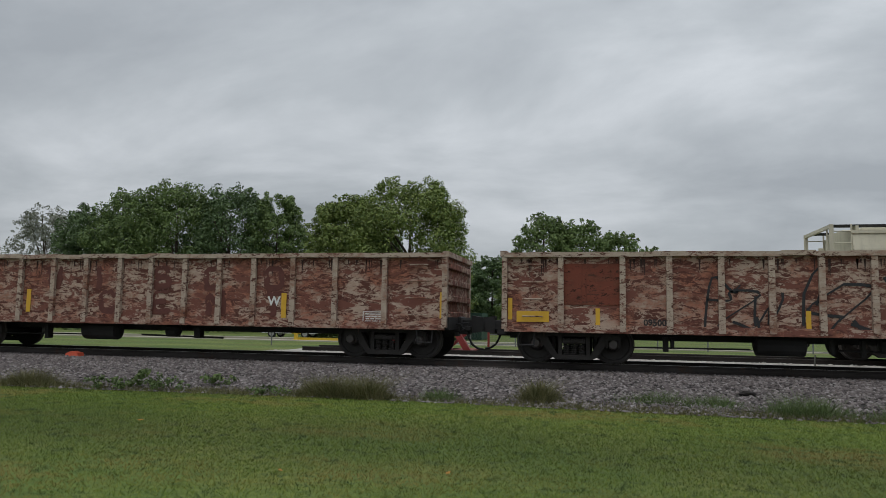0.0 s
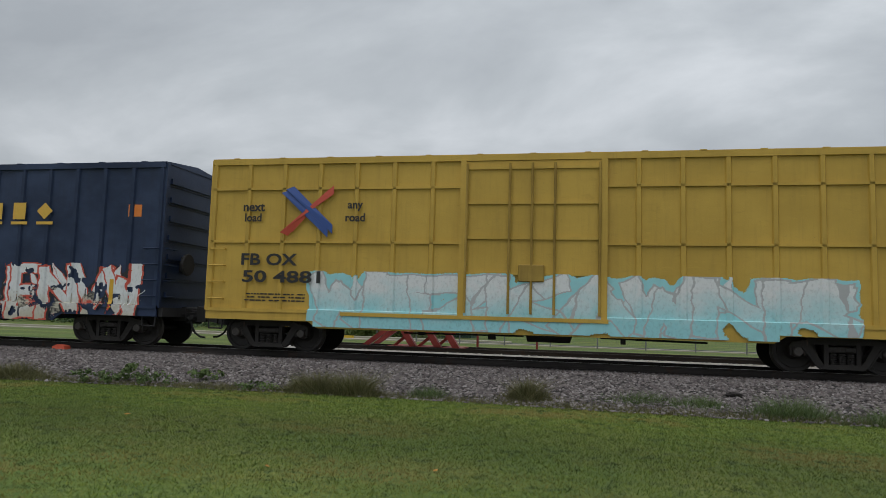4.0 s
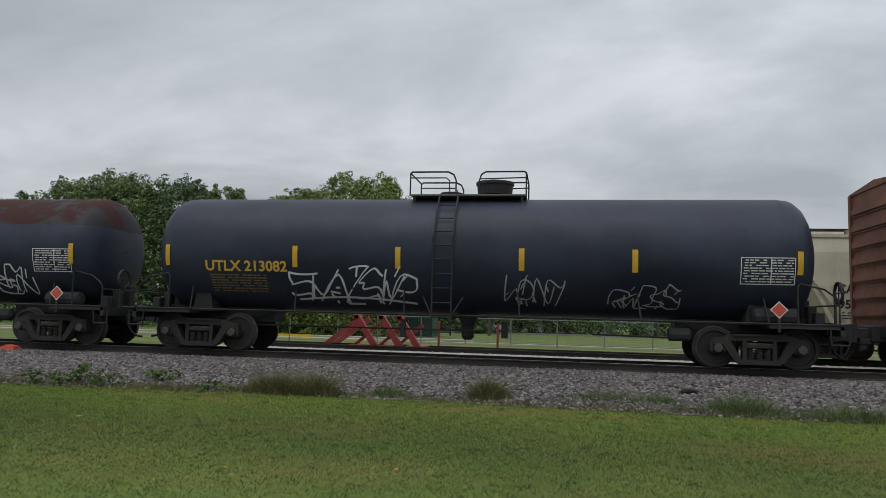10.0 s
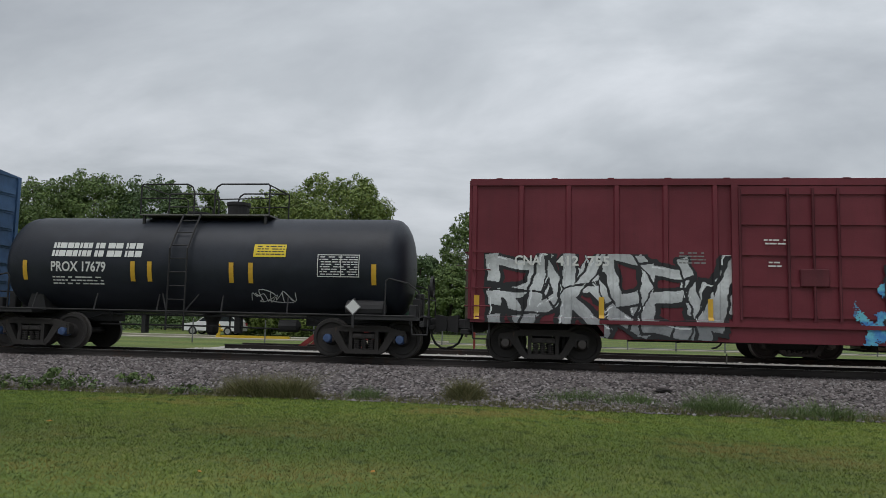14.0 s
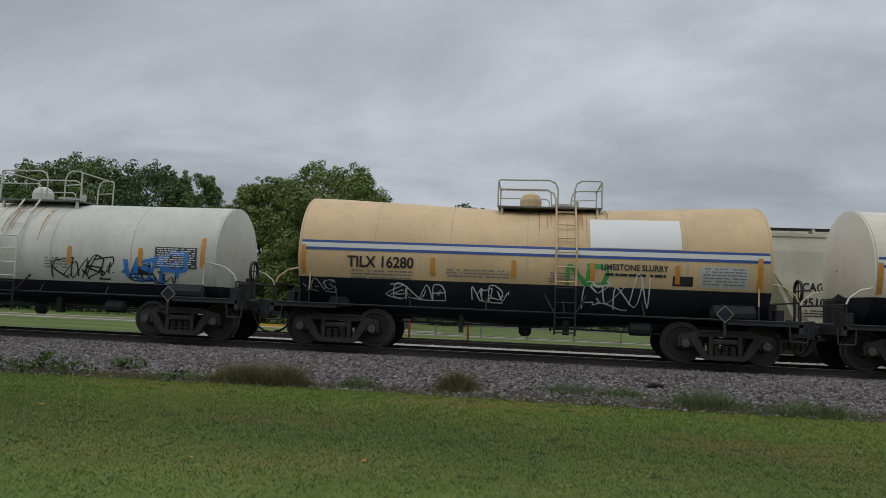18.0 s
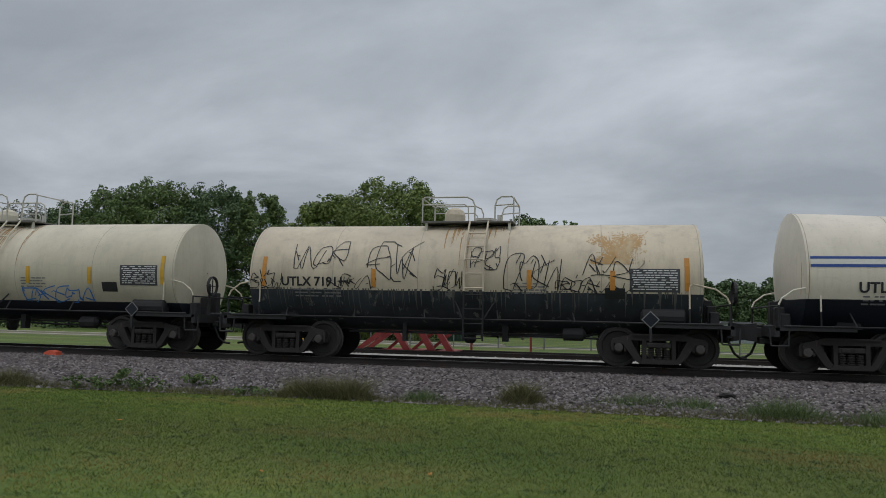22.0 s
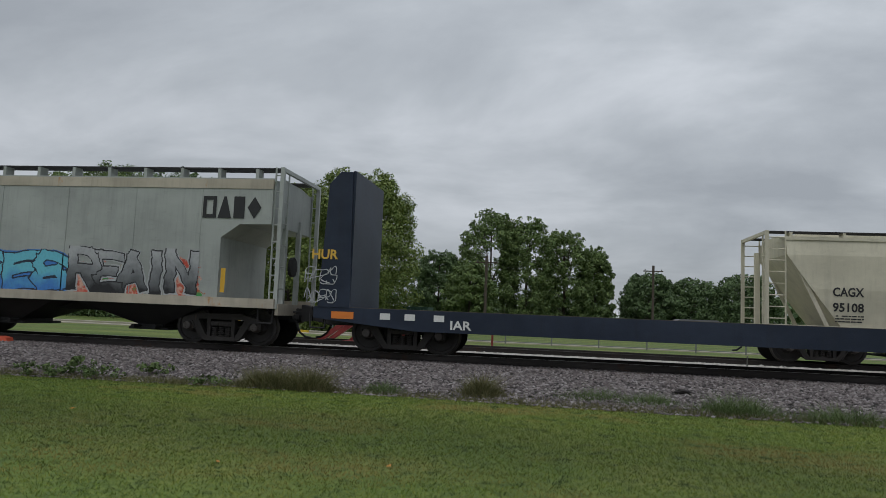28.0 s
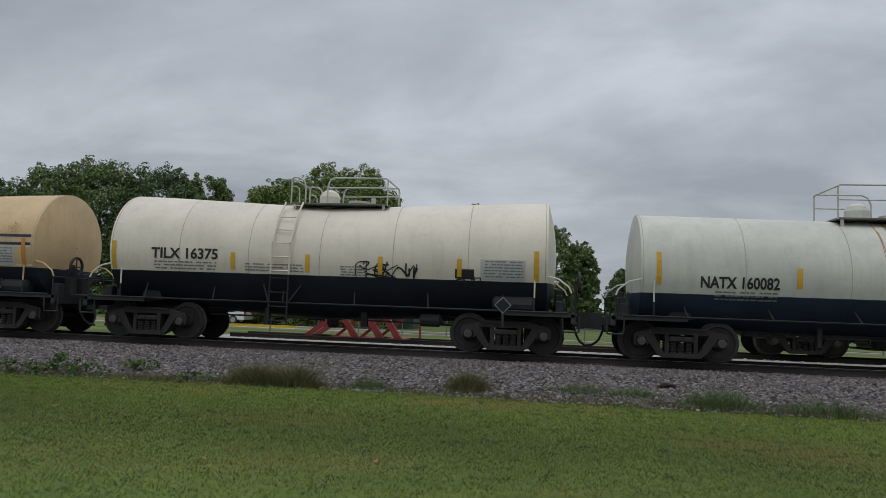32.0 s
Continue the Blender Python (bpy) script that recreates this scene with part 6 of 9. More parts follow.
TREES = [(-61.5, 76, 15.0, 11, 1, ""), (-55, 75, 16.6, 12, 0, ""), (-49, 74, 17.3, 12, 0, ""), (-43.3, 76, 17.0, 11, 1, ""), (-38.3, 78, 16.4, 8.5, 0, ""), (-22.0, 58, 12.1, 8.5, 2, ""), (-16.0, 57, 13.1, 11.0, 2, ""), (-68, 88, 13.5, 12, 1, ""),
         (-62.5, 84, 13.8, 7, 1, ""), (-27.5, 84, 13.0, 8, 1, ""), (-8.0, 92, 15.4, 8.5, 0, ""), (-3.4, 92, 14.6, 8, 0, ""), (1.4, 95, 13.2, 8, 0, ""), (5.4, 97, 11.4, 5, 0, ""), (-14.0, 88, 9.5, 7, 1, ""), (-9.2, 80, 7.6, 6, 0, ""),
         (-86, 95, 18.5, 11, 3, ""), (12.5, 98, 8.0, 8, 1, ""), (18.5, 99, 7.4, 8, 1, ""), (25, 100, 8.2, 9, 1, "")]
for i, (x, y, h, w, k, tag) in enumerate(TREES):
    tree(x, y, h, w, 100 + i, LEAF[k], ["full round green tree standing past the road", "dark green tree behind the road", "large light-green tree with a broad loose crown", "pale grey-green thinly leaved tree"][k], 68000 if k == 2 else 38000 if y < 80 else 24000, 0.108 if k == 2 else 0.145 if y < 80 else 0.16)

# low shrubs under the trees beyond the road
rng_ = np.random.RandomState(19)
cs_ = np.stack([rng_.uniform(-95, -13, 260), rng_.uniform(64, 72, 260), rng_.uniform(-0.6, 1.3, 260)], 1)
V_, I_ = leaves_mesh(rng_, cs_, rng_.uniform(0.5, 1.1, 260), 15000, 0.16)
tagged(quads("shrubs", V_, I_, LEAF[1], None), "dark green undergrowth below the trees past the road", "shrubs", kind="stuff")

rng_ = np.random.RandomState(29)
cs_ = np.stack([rng_.uniform(-13, 60, 200), rng_.uniform(89.5, 94, 200), rng_.uniform(-0.7, 1.0, 200)], 1)
V_, I_ = leaves_mesh(rng_, cs_, rng_.uniform(0.5, 1.0, 200), 13000, 0.16)
tagged(quads("hedge", V_, I_, LEAF[1], None), "dark green hedge along the far side of the parking lot", "hedge", kind="stuff")

# far woods that close the view
rng_ = np.random.RandomState(9)
cs_, rs_ = [], []
for i in range(420):
    x = rng_.uniform(-330, 330)
    y = 190 + abs(x) * 0.1 + rng_.uniform(-14, 14)
    cs_.append((x, y, rng_.uniform(0, 7))); rs_.append(rng_.uniform(2.0, 4.5))
V_, I_ = leaves_mesh(rng_, np.array(cs_), np.array(rs_), 26000, 0.9)
tagged(quads("far_woods", V_, I_, LEAF[1], None), "distant dark green woods along the horizon", "woods", kind="stuff")


# tracks
def rail_profile(y, z):
    return [(y - 0.07, z - 0.17), (y + 0.07, z - 0.17), (y + 0.07, z - 0.155), (y + 0.012, z - 0.13), (y + 0.012, z - 0.04), (y + 0.036, z - 0.03), (y + 0.036, z - 0.004), (y + 0.028, z), (y - 0.028, z), (y - 0.036, z - 0.004), (y - 0.036, z - 0.03), (y - 0.012, z - 0.04), (y - 0.012, z - 0.13), (y - 0.07, z - 0.155)]


def track(yc, z, x0, x1, label, name, step, shine):
    root = tagged(new(name), label, "track", kind="structure")
    for y in (yc - 0.7525, yc + 0.7525):
        r = part("rail", extr_x(bmesh.new(), rail_profile(y, z), x0, x1), RAILM, root, "brown rusted steel rail")
        if shine:
            part("rail_head", B(x0, x1, y - 0.026, y + 0.026, z - 0.001, z + 0.002), TREADM, r, "polished running surface")
    bm = B(-0.115, 0.115, -1.3, 1.3, -0.18, 0, 0.012)
    me = bpy.data.meshes.new("tie")
    bm.to_mesh(me); bm.free(); me.materials.append(TIE)
    k = 0
    for x in np.arange(max(x0, -42), min(x1, 42), step):
        share("tie", me, root, pose(x + random.uniform(-0.03, 0.03), yc, z - 0.165 - (0.015 if k % 2 else 0.0), 0, 0, random.uniform(-0.8, 0.8)))
        k += 1
    return root


track(TRACK_Y, 0.0, -760, 720, "main railway track with rusty rails on wooden ties", "railway_track", 0.55, True)
track(24.0, -0.03, -10.3, 260, "brown rusted siding track ending at red bumpers", "siding_track", 0.55, False)


def bumping_post(x, y, z, first=False):
    root = tagged(new("bumping_post"), "red painted steel bumping post at the siding's end", "bumper", "bumping posts")
    root.location = (x, y, z)
    if first:
        part("brace", slab(bmesh.new(), [(-1.85, 0.0), (-1.62, 0.0), (-0.55, 0.78), (-0.62, 0.95)], -0.68, -0.5), REDM, root)
        part("brace", slab(bmesh.new(), [(-1.85, 0.0), (-1.62, 0.0), (-0.55, 0.78), (-0.62, 0.95)], 0.5, 0.68), REDM, root)
    part("strut", slab(bmesh.new(), [(-0.20, 0.0), (0.04, 0.0), (-0.62, 0.98), (-0.82, 0.98)], -0.72, -0.5), REDM, root)
    part("tie_brace", slab(bmesh.new(), [(-0.85, 0.0), (-0.72, 0.0), (0.08, 0.66), (0.0, 0.74)], -0.44, -0.36), REDM, root)
    part("head_beam", B(-0.80, -0.62, -0.72, -0.2, 0.84, 1.0, 0.02), REDM, root)
    part("foot_plate", B(-0.95, 0.1, -0.74, 0.7, -0.04, 0.0), REDM, root)


for i_, x in enumerate((-5.92, -5.07, -4.46)):
    bumping_post(x, 24.0, -0.02, i_ == 0)

# marker lying by the rail
root = tagged(new("track_marker"), "small orange plastic marker lying on the ballast", "marker")
part("block", slab(bmesh.new(), [(-0.2, 0), (0.2, 0), (0.16, 0.12), (-0.05, 0.16), (-0.2, 0.1)], -0.12, 0.12), ORANGE, root)
root.location = (-14.1, 16.9, -0.2)

# road, kerbs, yellow post and parked cars
tagged(part("road", extr_x(bmesh.new(), [(43.0, -0.62), (52.5, -0.79), (52.5, -0.685), (43.0, -0.515)], -400, -6.2), plain("asphalt", (0.10, 0.10, 0.10), 0.9, 0.25, 3)), "grey asphalt road behind the tracks", "road", kind="structure")
tagged(part("kerb", B(-400, -5.0, 42.2, 43.0, -0.62, -0.37), CONCRETE), "pale concrete kerb of the road", "kerb", kind="structure")
tagged(part("footpath", B(-400, 60, 39.4, 40.4, -0.58, -0.42), CONCRETE), "pale concrete footpath beyond the lawn", "path", kind="structure")
tagged(part("parking_lot", B(-14, 120, 81, 88, -0.90, -0.775), plain("asphalt_lot", (0.08, 0.08, 0.08), 0.9, 0.25, 3)), "grey asphalt parking lot", "parking lot", kind="structure")


def post(name, x, y, h, r, mat, label, cat):
    root = tagged(new(name), label, cat)
    root.location = (x, y, ground_z(x, y))
    part("shaft", rod(bmesh.new(), (0, 0, 0), (0, 0, h), r, 8), mat, root)
    part("cap", lathe(bmesh.new(), [(h, r * 1.25), (h + r, r * 1.1), (h + r * 1.5, 0.01)], "z", 8), mat, root)
    return root


YELL = plain("hydrant_yellow", (0.62, 0.40, 0.03), 0.5, 0.15)
root = tagged(new("hydrant"), "yellow fire hydrant on a yellow kerb", "hydrant")
part("barrel", lathe(bmesh.new(), [(0, 0.2), (0.08, 0.2), (0.1, 0.13), (0.62, 0.13), (0.64, 0.19), (0.7, 0.19), (0.8, 0.11), (0.86, 0.04)], "z", 12), YELL, root)
part("outlet", rod(bmesh.new(), (-0.28, 0, 0.5), (0.28, 0, 0.5), 0.08, 8), YELL, root)
root.location = (-18.8, 41.4, -0.51)
tagged(part("yellow_kerb", B(-19.2, -14.6, 42.05, 42.18, -0.6, -0.33), YELL), "stretch of kerb painted yellow", "kerb", kind="structure")

GLASS = plain("dark_glass", (0.02, 0.025, 0.03), 0.12, 0.1)
TYRE = plain("tyre_rubber", (0.02, 0.02, 0.02), 0.8, 0.2)
ALLOY = plain("alloy", (0.45, 0.45, 0.46), 0.35, 0.15, 8, 0.8)
LAMP = plain("lamp_lens", (0.6, 0.6, 0.6), 0.2, 0.1)
LAMPR = plain("tail_lens", (0.35, 0.02, 0.02), 0.3, 0.1)


def motor_car(x, y, rz, mat, label, suv=True):
    root = tagged(new("car"), label, "car", "parked cars")
    hh = 1.0 if suv else 0.86
    body = [(-2.3, 0.35), (2.25, 0.35), (2.32, 0.62), (2.2, 0.86), (1.15, hh + 0.02), (-2.15, hh + 0.08), (-2.32, 0.7)]
    top = [(1.2, hh), (0.45, hh + 0.58), (-1.7 if suv else -1.1, hh + 0.62 if suv else hh + 0.52), (-2.2 if suv else -1.9, hh + 0.04)]
    part("body", slab(bmesh.new(), body, -0.9, 0.9), mat, root)
    part("cabin", slab(bmesh.new(), top, -0.78, 0.78), mat, root)
    for s in (-1, 1):
        part("side_window", slab(bmesh.new(), [(p[0] * 0.9 - 0.02, hh + 0.07 + (p[1] - hh) * 0.78) for p in top], s * 0.775, s * 0.79), GLASS, root)
        for wx in (-1.42, 1.42):
            w = part("wheel", lathe(bmesh.new(), [(-0.11, 0.2), (-0.11, 0.33), (0.11, 0.33), (0.11, 0.2)], "y", 16, (wx, s * 0.82, 0.33)), TYRE, root)
            part("rim", lathe(bmesh.new(), [(-0.115, 0.02), (-0.12, 0.21), (0.12, 0.21), (0.115, 0.02)], "y", 12, (wx, s * 0.82, 0.33)), ALLOY, w)
        part("headlight", B(2.12, 2.3, s * 0.7 - 0.15, s * 0.7 + 0.15, 0.66, 0.8), LAMP, root)
        part("taillight", B(-2.33, -2.2, s * 0.74 - 0.12, s * 0.74 + 0.12, 0.74, 0.98), LAMPR, root)
    root.matrix_basis = pose(x, y, -0.775 if y > 57 else ground_z(x, y) + 0.0, 0, 0, rz)


motor_car(-24.9, 54.2, 181, plain("white_car_paint", (0.75, 0.75, 0.75), 0.25, 0.03), "white parked sport utility car on the road")

motor_car(-8.3, 84, 3, plain("silver_car_paint", (0.55, 0.56, 0.57), 0.25, 0.05), "silver parked car in the lot", False)


def fence(x0, x1, y, h, label, gap=2.4):
    root = tagged(new("fence"), label, "fence")
    root.location = (0, y, ground_z(0, y))
    for x in np.arange(x0, x1 + 0.01, gap):
        part("post", rod(bmesh.new(), (x, 0, 0), (x, 0, h), 0.035, 6), GALV, root)
    for z in (0.12, h - 0.03):
        part("rail", rod(bmesh.new(), (x0, 0, z), (x1, 0, z), 0.022, 6), GALV, root)
    vs, fs = [], []
    for d in (1, -1):
        for x in np.arange(x0, x1, 0.16):
            i = len(vs)
            vs += [(x, 0.002 * d, 0.1), (x + 0.005, 0.002 * d, 0.1), (x + 0.005 + d * h * 0.5, 0.002 * d, h), (x + d * h * 0.5, 0.002 * d, h)]
            fs.append((i, i + 1, i + 2, i + 3))
    ob = raw("mesh_wire", vs, fs, [GALV], root)
    ob["kind"] = "stuff"


fence(-9.6, 24, 38.0, 1.4, "low grey chain-link fence across the lawn")
for x, y in ((-5.0, 30.5), (-2.6, 32.0)):
    post("marker_post", x, y, 1.0, 0.05, REDM, "thin red marker post on the lawn", "post")
for x, y, h in ((-14.8, 30, 1.0), (-11.5, 30, 1.0), (-9.4, 30.2, 1.0)):
    post("wire_post", x, y, h, 0.03, GALV, "thin grey steel post on the lawn", "post")


def utility_pole(x, y, h):
    root = tagged(new("utility_pole"), "tall wooden utility pole with a crossarm", "utility pole")
    root.location = (x, y, ground_z(x, y))
    part("shaft", rod(bmesh.new(), (0, 0, 0), (0, 0, h), 0.14, 8), BARK, root)
    part("crossarm", B(-1.1, 1.1, -0.06, 0.06, h - 0.7, h - 0.58), BARK, root)
    for s in (-0.9, 0.9):
        part("insulator", rod(bmesh.new(), (s, 0, h - 0.58), (s, 0, h - 0.42), 0.05, 6), GALV, root)


utility_pole(11.2, 84, 8.2)
utility_pole(-6.5, 70, 7.6)


def building(x0, x1, y, d, h, mat, roofmat, label, nw):
    root = tagged(new("building"), label, "building")
    root.location = (0, y, -0.8)
    part("wall", B(x0, x1, 0, d, 0, h), mat, root)
    part("roof", slab(bmesh.new(), [(x0 - 0.3, h), (x1 + 0.3, h), (x1 - 1.0, h + 0.9), (x0 + 1.0, h + 0.9)], -0.3, d + 0.3), roofmat, root)
    for i in range(nw):
        x = x0 + (x1 - x0) * (i + 0.5) / nw
        w = part("window", B(x - 0.6, x + 0.6, -0.05, 0.02, 1.0, 2.1), GLASS, root)
        part("frame", B(x - 0.68, x + 0.68, -0.03, 0.01, 0.92, 2.18), GALV, w)


root = tagged(new("storage_shed"), "low grey metal shed past the fence", "shed")
SHED = plain("grey_siding", (0.30, 0.33, 0.35), 0.7, 0.12, 4)
part("wall", B(13.4, 17.4, 80, 83, -0.85, 1.25), SHED, root)
part("roof", slab(bmesh.new(), [(13.2, 1.25), (17.6, 1.25), (17.3, 1.45), (13.5, 1.45)], 79.8, 83.2), plain("grey_roof", (0.14, 0.14, 0.15), 0.8, 0.2, 4), root)
for i in range(12):
    part("corrugation", B(13.5 + i * 0.32, 13.62 + i * 0.32, 79.94, 80.0, -0.75, 1.2), SHED, root)
building(-8, 3, 105, 10, 2.0, plain("tan_siding", (0.34, 0.33, 0.30), 0.7, 0.12, 4), plain("dark_roof", (0.09, 0.09, 0.09), 0.8, 0.2, 4), "low pale house among the trees", 4)
root = tagged(new("storage_container"), "dark green steel container beyond the fence", "container")
CONT = paint("container_green", (0.03, 0.07, 0.05), 0.1, 0.2, 0.6, 12)
part("body", B(-13.2, -10.6, 61, 64, -0.78, 1.5), CONT, root)
for i in range(9):
    part("corrugation", B(-13.1 + i * 0.29, -12.97 + i * 0.29, 60.94, 61.0, -0.6, 1.4), CONT, root)

# ---- the train ----
CARS_C = {0: -14.41, 1: 3.09, 2: 20.63, 3: 38.43, 4: 56.2, 5: 73.9, 6: 91.86, 7: 108.83, 8: 126.88, 9: 143.73, 10: 160.84, 11: 177.77, 12: 194.79, 13: 212.41, 14: 230.0, 15: 247.71, 16: 265.14, 17: 281.94, 18: 294.47, 19: 312.0, 20: 324.25, 20.5: 337.25,
          21: 350.3, 22: 363.39, 23: 376.45, 24: 389.52, 25: 403.08, 26: 416.04, 27: 428.85, 28: 441.91, 29: 456.05, 30: 468.94, 31: 483.37, 32: 495.71, 33: 514.93, 34: 528.5, 35: 549.11, 36: 561.75, 37: 574.59, 38: 587.18, 39: 600.25, 40: 613.63, 41: 626.67, 42: 639.75}
K = CARS_C


def col(name, rgb, rough=0.5):
    return plain("spray_" + name, rgb, rough, 0.14, 5)


S_BLK, S_WHT, S_SIL = col("black", (0.015, 0.015, 0.018)), col("white", (0.70, 0.72, 0.73)), col("silver", (0.42, 0.43, 0.44))
S_ORG, S_YEL, S_PNK, S_CYA = col("orange", (0.70, 0.20, 0.03)), col("yellow", (0.72, 0.48, 0.03)), col("pink", (0.62, 0.16, 0.30)), col("cyan", (0.14, 0.50, 0.62))
S_BLU, S_GRN, S_RED, S_TAN, S_PUR, S_NAV, S_PEA, S_LIM = col("blue", (0.05, 0.20, 0.55)), col("green", (0.06, 0.30, 0.08)), col("red", (0.55, 0.08, 0.05)), col("tan", (0.62, 0.46, 0.24)), col("purple", (0.20, 0.10, 0.32)), col("navy", (0.015, 0.022, 0.045)), col("peach", (0.66, 0.42, 0.32)), col("lime", (0.12, 0.52, 0.16))
S_LGN = col("leaf_green", (0.16, 0.30, 0.15))
S_AQU = col("aqua", (0.30, 0.62, 0.66))


def emblem_row(parent, surf, xs, z0, z1, w, mat, lift=0.015, kinds=(0, 1, 2, 3)):
    """Four plain shapes in a row: a ring, a triangle, a block and a diamond."""
    h = z1 - z0
    t = w * 0.26
    sets = [[((0, 0), (w, 0), (w, t), (0, t)), ((0, h - t), (w, h - t), (w, h), (0, h)), ((0, t), (t, t), (t, h - t), (0, h - t)), ((w - t, t), (w, t), (w, h - t), (w - t, h - t))],
            [((0, 0), (w, 0), (w * 0.58, h), (w * 0.42, h))],
            [((w * 0.1, 0), (w * 0.9, 0), (w * 0.9, h), (w * 0.1, h))],
            [((w * 0.5, 0), (w, h * 0.5), (w * 0.5, h), (0, h * 0.5))]]
    for k, x in enumerate(xs):
        vs, fs = [], []
        for m_i, q in enumerate(sets[kinds[k]]):
            i0 = len(vs)
            vs += [(x + p, surf(x + w / 2, z0 + h / 2) - lift - 0.001 * m_i, z0 + r) for p, r in q]
            fs.append(tuple(range(i0, i0 + 4)))
        raw("emblem", vs, fs, [mat], parent)


def band(parent, y, pts, w, mat, label):
    """A flat painted band of even width along a bent line."""
    vs, fs = [], []
    for i, (x, z) in enumerate(pts):
        a, b = pts[max(0, i - 1)], pts[min(len(pts) - 1, i + 1)]
        dx, dz = b[0] - a[0], b[1] - a[1]
        ln = math.hypot(dx, dz)
        vs += [(x + dz / ln * w / 2, y, z - dx / ln * w / 2), (x - dz / ln * w / 2, y, z + dx / ln * w / 2)]
        if i:
            fs.append((2 * i - 2, 2 * i - 1, 2 * i + 1, 2 * i))
    raw("emblem", vs, fs, [mat], parent, label=label)


def bend(cx, cz, r, a0, a1, n=8):
    return [(cx + r * math.cos(radians(a0 + (a1 - a0) * i / n)), cz + r * math.sin(radians(a0 + (a1 - a0) * i / n))) for i in range(n + 1)]


# two rusty gondolas
RG1 = rusty("gondola_rust", (0.45, 0.345, 0.275), (0.25, 0.105, 0.070), 21, 0.50, 1.1, (0.105, 0.043, 0.033), 0.35, flake=0.515)
RGP = rusty("gondola_post", (0.44, 0.36, 0.29), (0.19, 0.085, 0.055), 22, 0.3, 1.3, (0.09, 0.04, 0.03), 0.3, flake=0.56)
gb, hb, sf = gondola(K[0], K[1], "rust-streaked cream gondola car with black graffiti", RG1, RGP, (0.081, 0.167, 0.23, 0.298, 0.362, 0.424, 0.487, 0.55, 0.612, 0.675, 0.74, 0.805, 0.87, 0.93), 31, z1=2.57)
patch(gb, sf, -6.7, -5.4, 1.35, 2.3, rusty("gondola_patch", (0.20, 0.06, 0.04), (0.12, 0.045, 0.03), 25, 0.5), "repaint_panel", 0.008, "dark red repainted panel")
reflectors(gb, sf, [(-7.9, 1.0), (-5.9, 0.78), (-1.5, 0.78)], 0.1, 0.5)
patch(gb, sf, -7.75, -7.0, 0.95, 1.2, YELLOW, "reflective_strip")
tag_scrawl(gb, sf, -3.6, -2.0, 0.85, 2.0, S_BLK, 4, 0.05, 3)
tag_scrawl(gb, sf, -1.6, 1.0, 0.8, 2.2, S_BLK, 5, 0.06, 4)
sign("09500", -4.9, 0.90, 0.16, BLACK, gb, sf)
ga, hb, sf = gondola(K[1], K[2], "rust-streaked cream gondola car with faded lettering", RG1, RGP, (0.0985, 0.192, 0.2535, 0.319, 0.383, 0.448, 0.506, 0.5685, 0.63, 0.69, 0.757, 0.827, 0.907), 32, z1=2.57)
patch(ga, sf, -6.75, -5.35, 1.15, 2.3, rusty("gondola_grey_patch", (0.215, 0.185, 0.16), (0.17, 0.075, 0.05), 26, 0.35), "repaint_panel", 0.008, "faded grey repainted panel")
GFADE = plain("faded_black_letter", (0.075, 0.062, 0.055), 0.8, 0.4, 9)
sign("WC", -6.27, 1.81, 0.25, GFADE, ga, sf, 0.46)
sign("54263", -6.53, 1.45, 0.27, GFADE, ga, sf, 0.95)
RFAD = plain("faded_red_letter", (0.11, 0.036, 0.028), 0.8, 0.35, 6)
for ch, x, z in zip("WISCOCENT", (-3.2, -1.8, 0.1, 1.6, 3.3, -1.5, 0.1, 1.7, 3.3), (1.62,) * 5 + (0.98,) * 4):
    spray(ga, lambda x, z: -1.443, x, x + 0.6, z, z + 0.66, ch, RFAD, RFAD, None, 7, 0.13, 0.01, 0.0, wild=0.0, worn=0.36)
sign("W", 3.45, 1.25, 0.25, WHITE, ga, sf)
reflectors(ga, sf, [(-8.05, 1.0), (8.0, 1.0), (-3.7, 1.0), (3.9, 0.95)], 0.14, 0.62)
table_sign(ga, sf, 6.0, 1.14, 0.6, 0.3, WHITE, 3)


S_DKB = plain("scribble_brown", (0.045, 0.022, 0.018), 0.8, 0.4, 7)
for g_, sd_ in ((gb, 1), (ga, 2)):
    g_s = lambda x, z: -1.445
    drips(g_, g_s, -8.0, 8.0, 2.40, 2.0, 120, S_DKB, 330 + sd_)


# tank cars
def two_rows(root, sf, x, z, w, mat, seed=0):
    bars(root, sf, x, z, w, 0.24, 2, mat, seed)


def data_block(root, sf, x, z, w, h, mat, seed=0):
    table_sign(root, sf, x, z, w, h, mat, seed)


DGREY = paint("tank_slate", (0.062, 0.078, 0.102), 0.03, 0.25, 0.45, 41, grime=0.3)
TBLACK = paint("tank_black", (0.0105, 0.0135, 0.0215), 0.02, 0.35, 0.45, 42, grime=0.2)
TBLACK2 = paint("tank_black_warm", (0.0165, 0.0215, 0.040), 0.06, 0.35, 0.5, 43, (0.07, 0.025, 0.018), 0.25)
TRUSTY = paint("tank_black_rusty_top", (0.016, 0.014, 0.018), 0.72, 0.35, 0.6, 44, (0.034, 0.0135, 0.012), 0.3, 0.45, 1.5)
CREAM = paint("tank_cream", (0.56, 0.51, 0.395), 0.04, 0.16, 0.5, 45, (0.36, 0.2, 0.07), 0.16)
TCREAM2 = paint("tank_cream_pale", (0.69, 0.63, 0.525), 0.02, 0.12, 0.45, 46, (0.36, 0.2, 0.07), 0.12)
TANTOP = paint("tank_tan", (0.60, 0.43, 0.24), 0.05, 0.16, 0.5, 47, (0.40, 0.2, 0.07), 0.15)
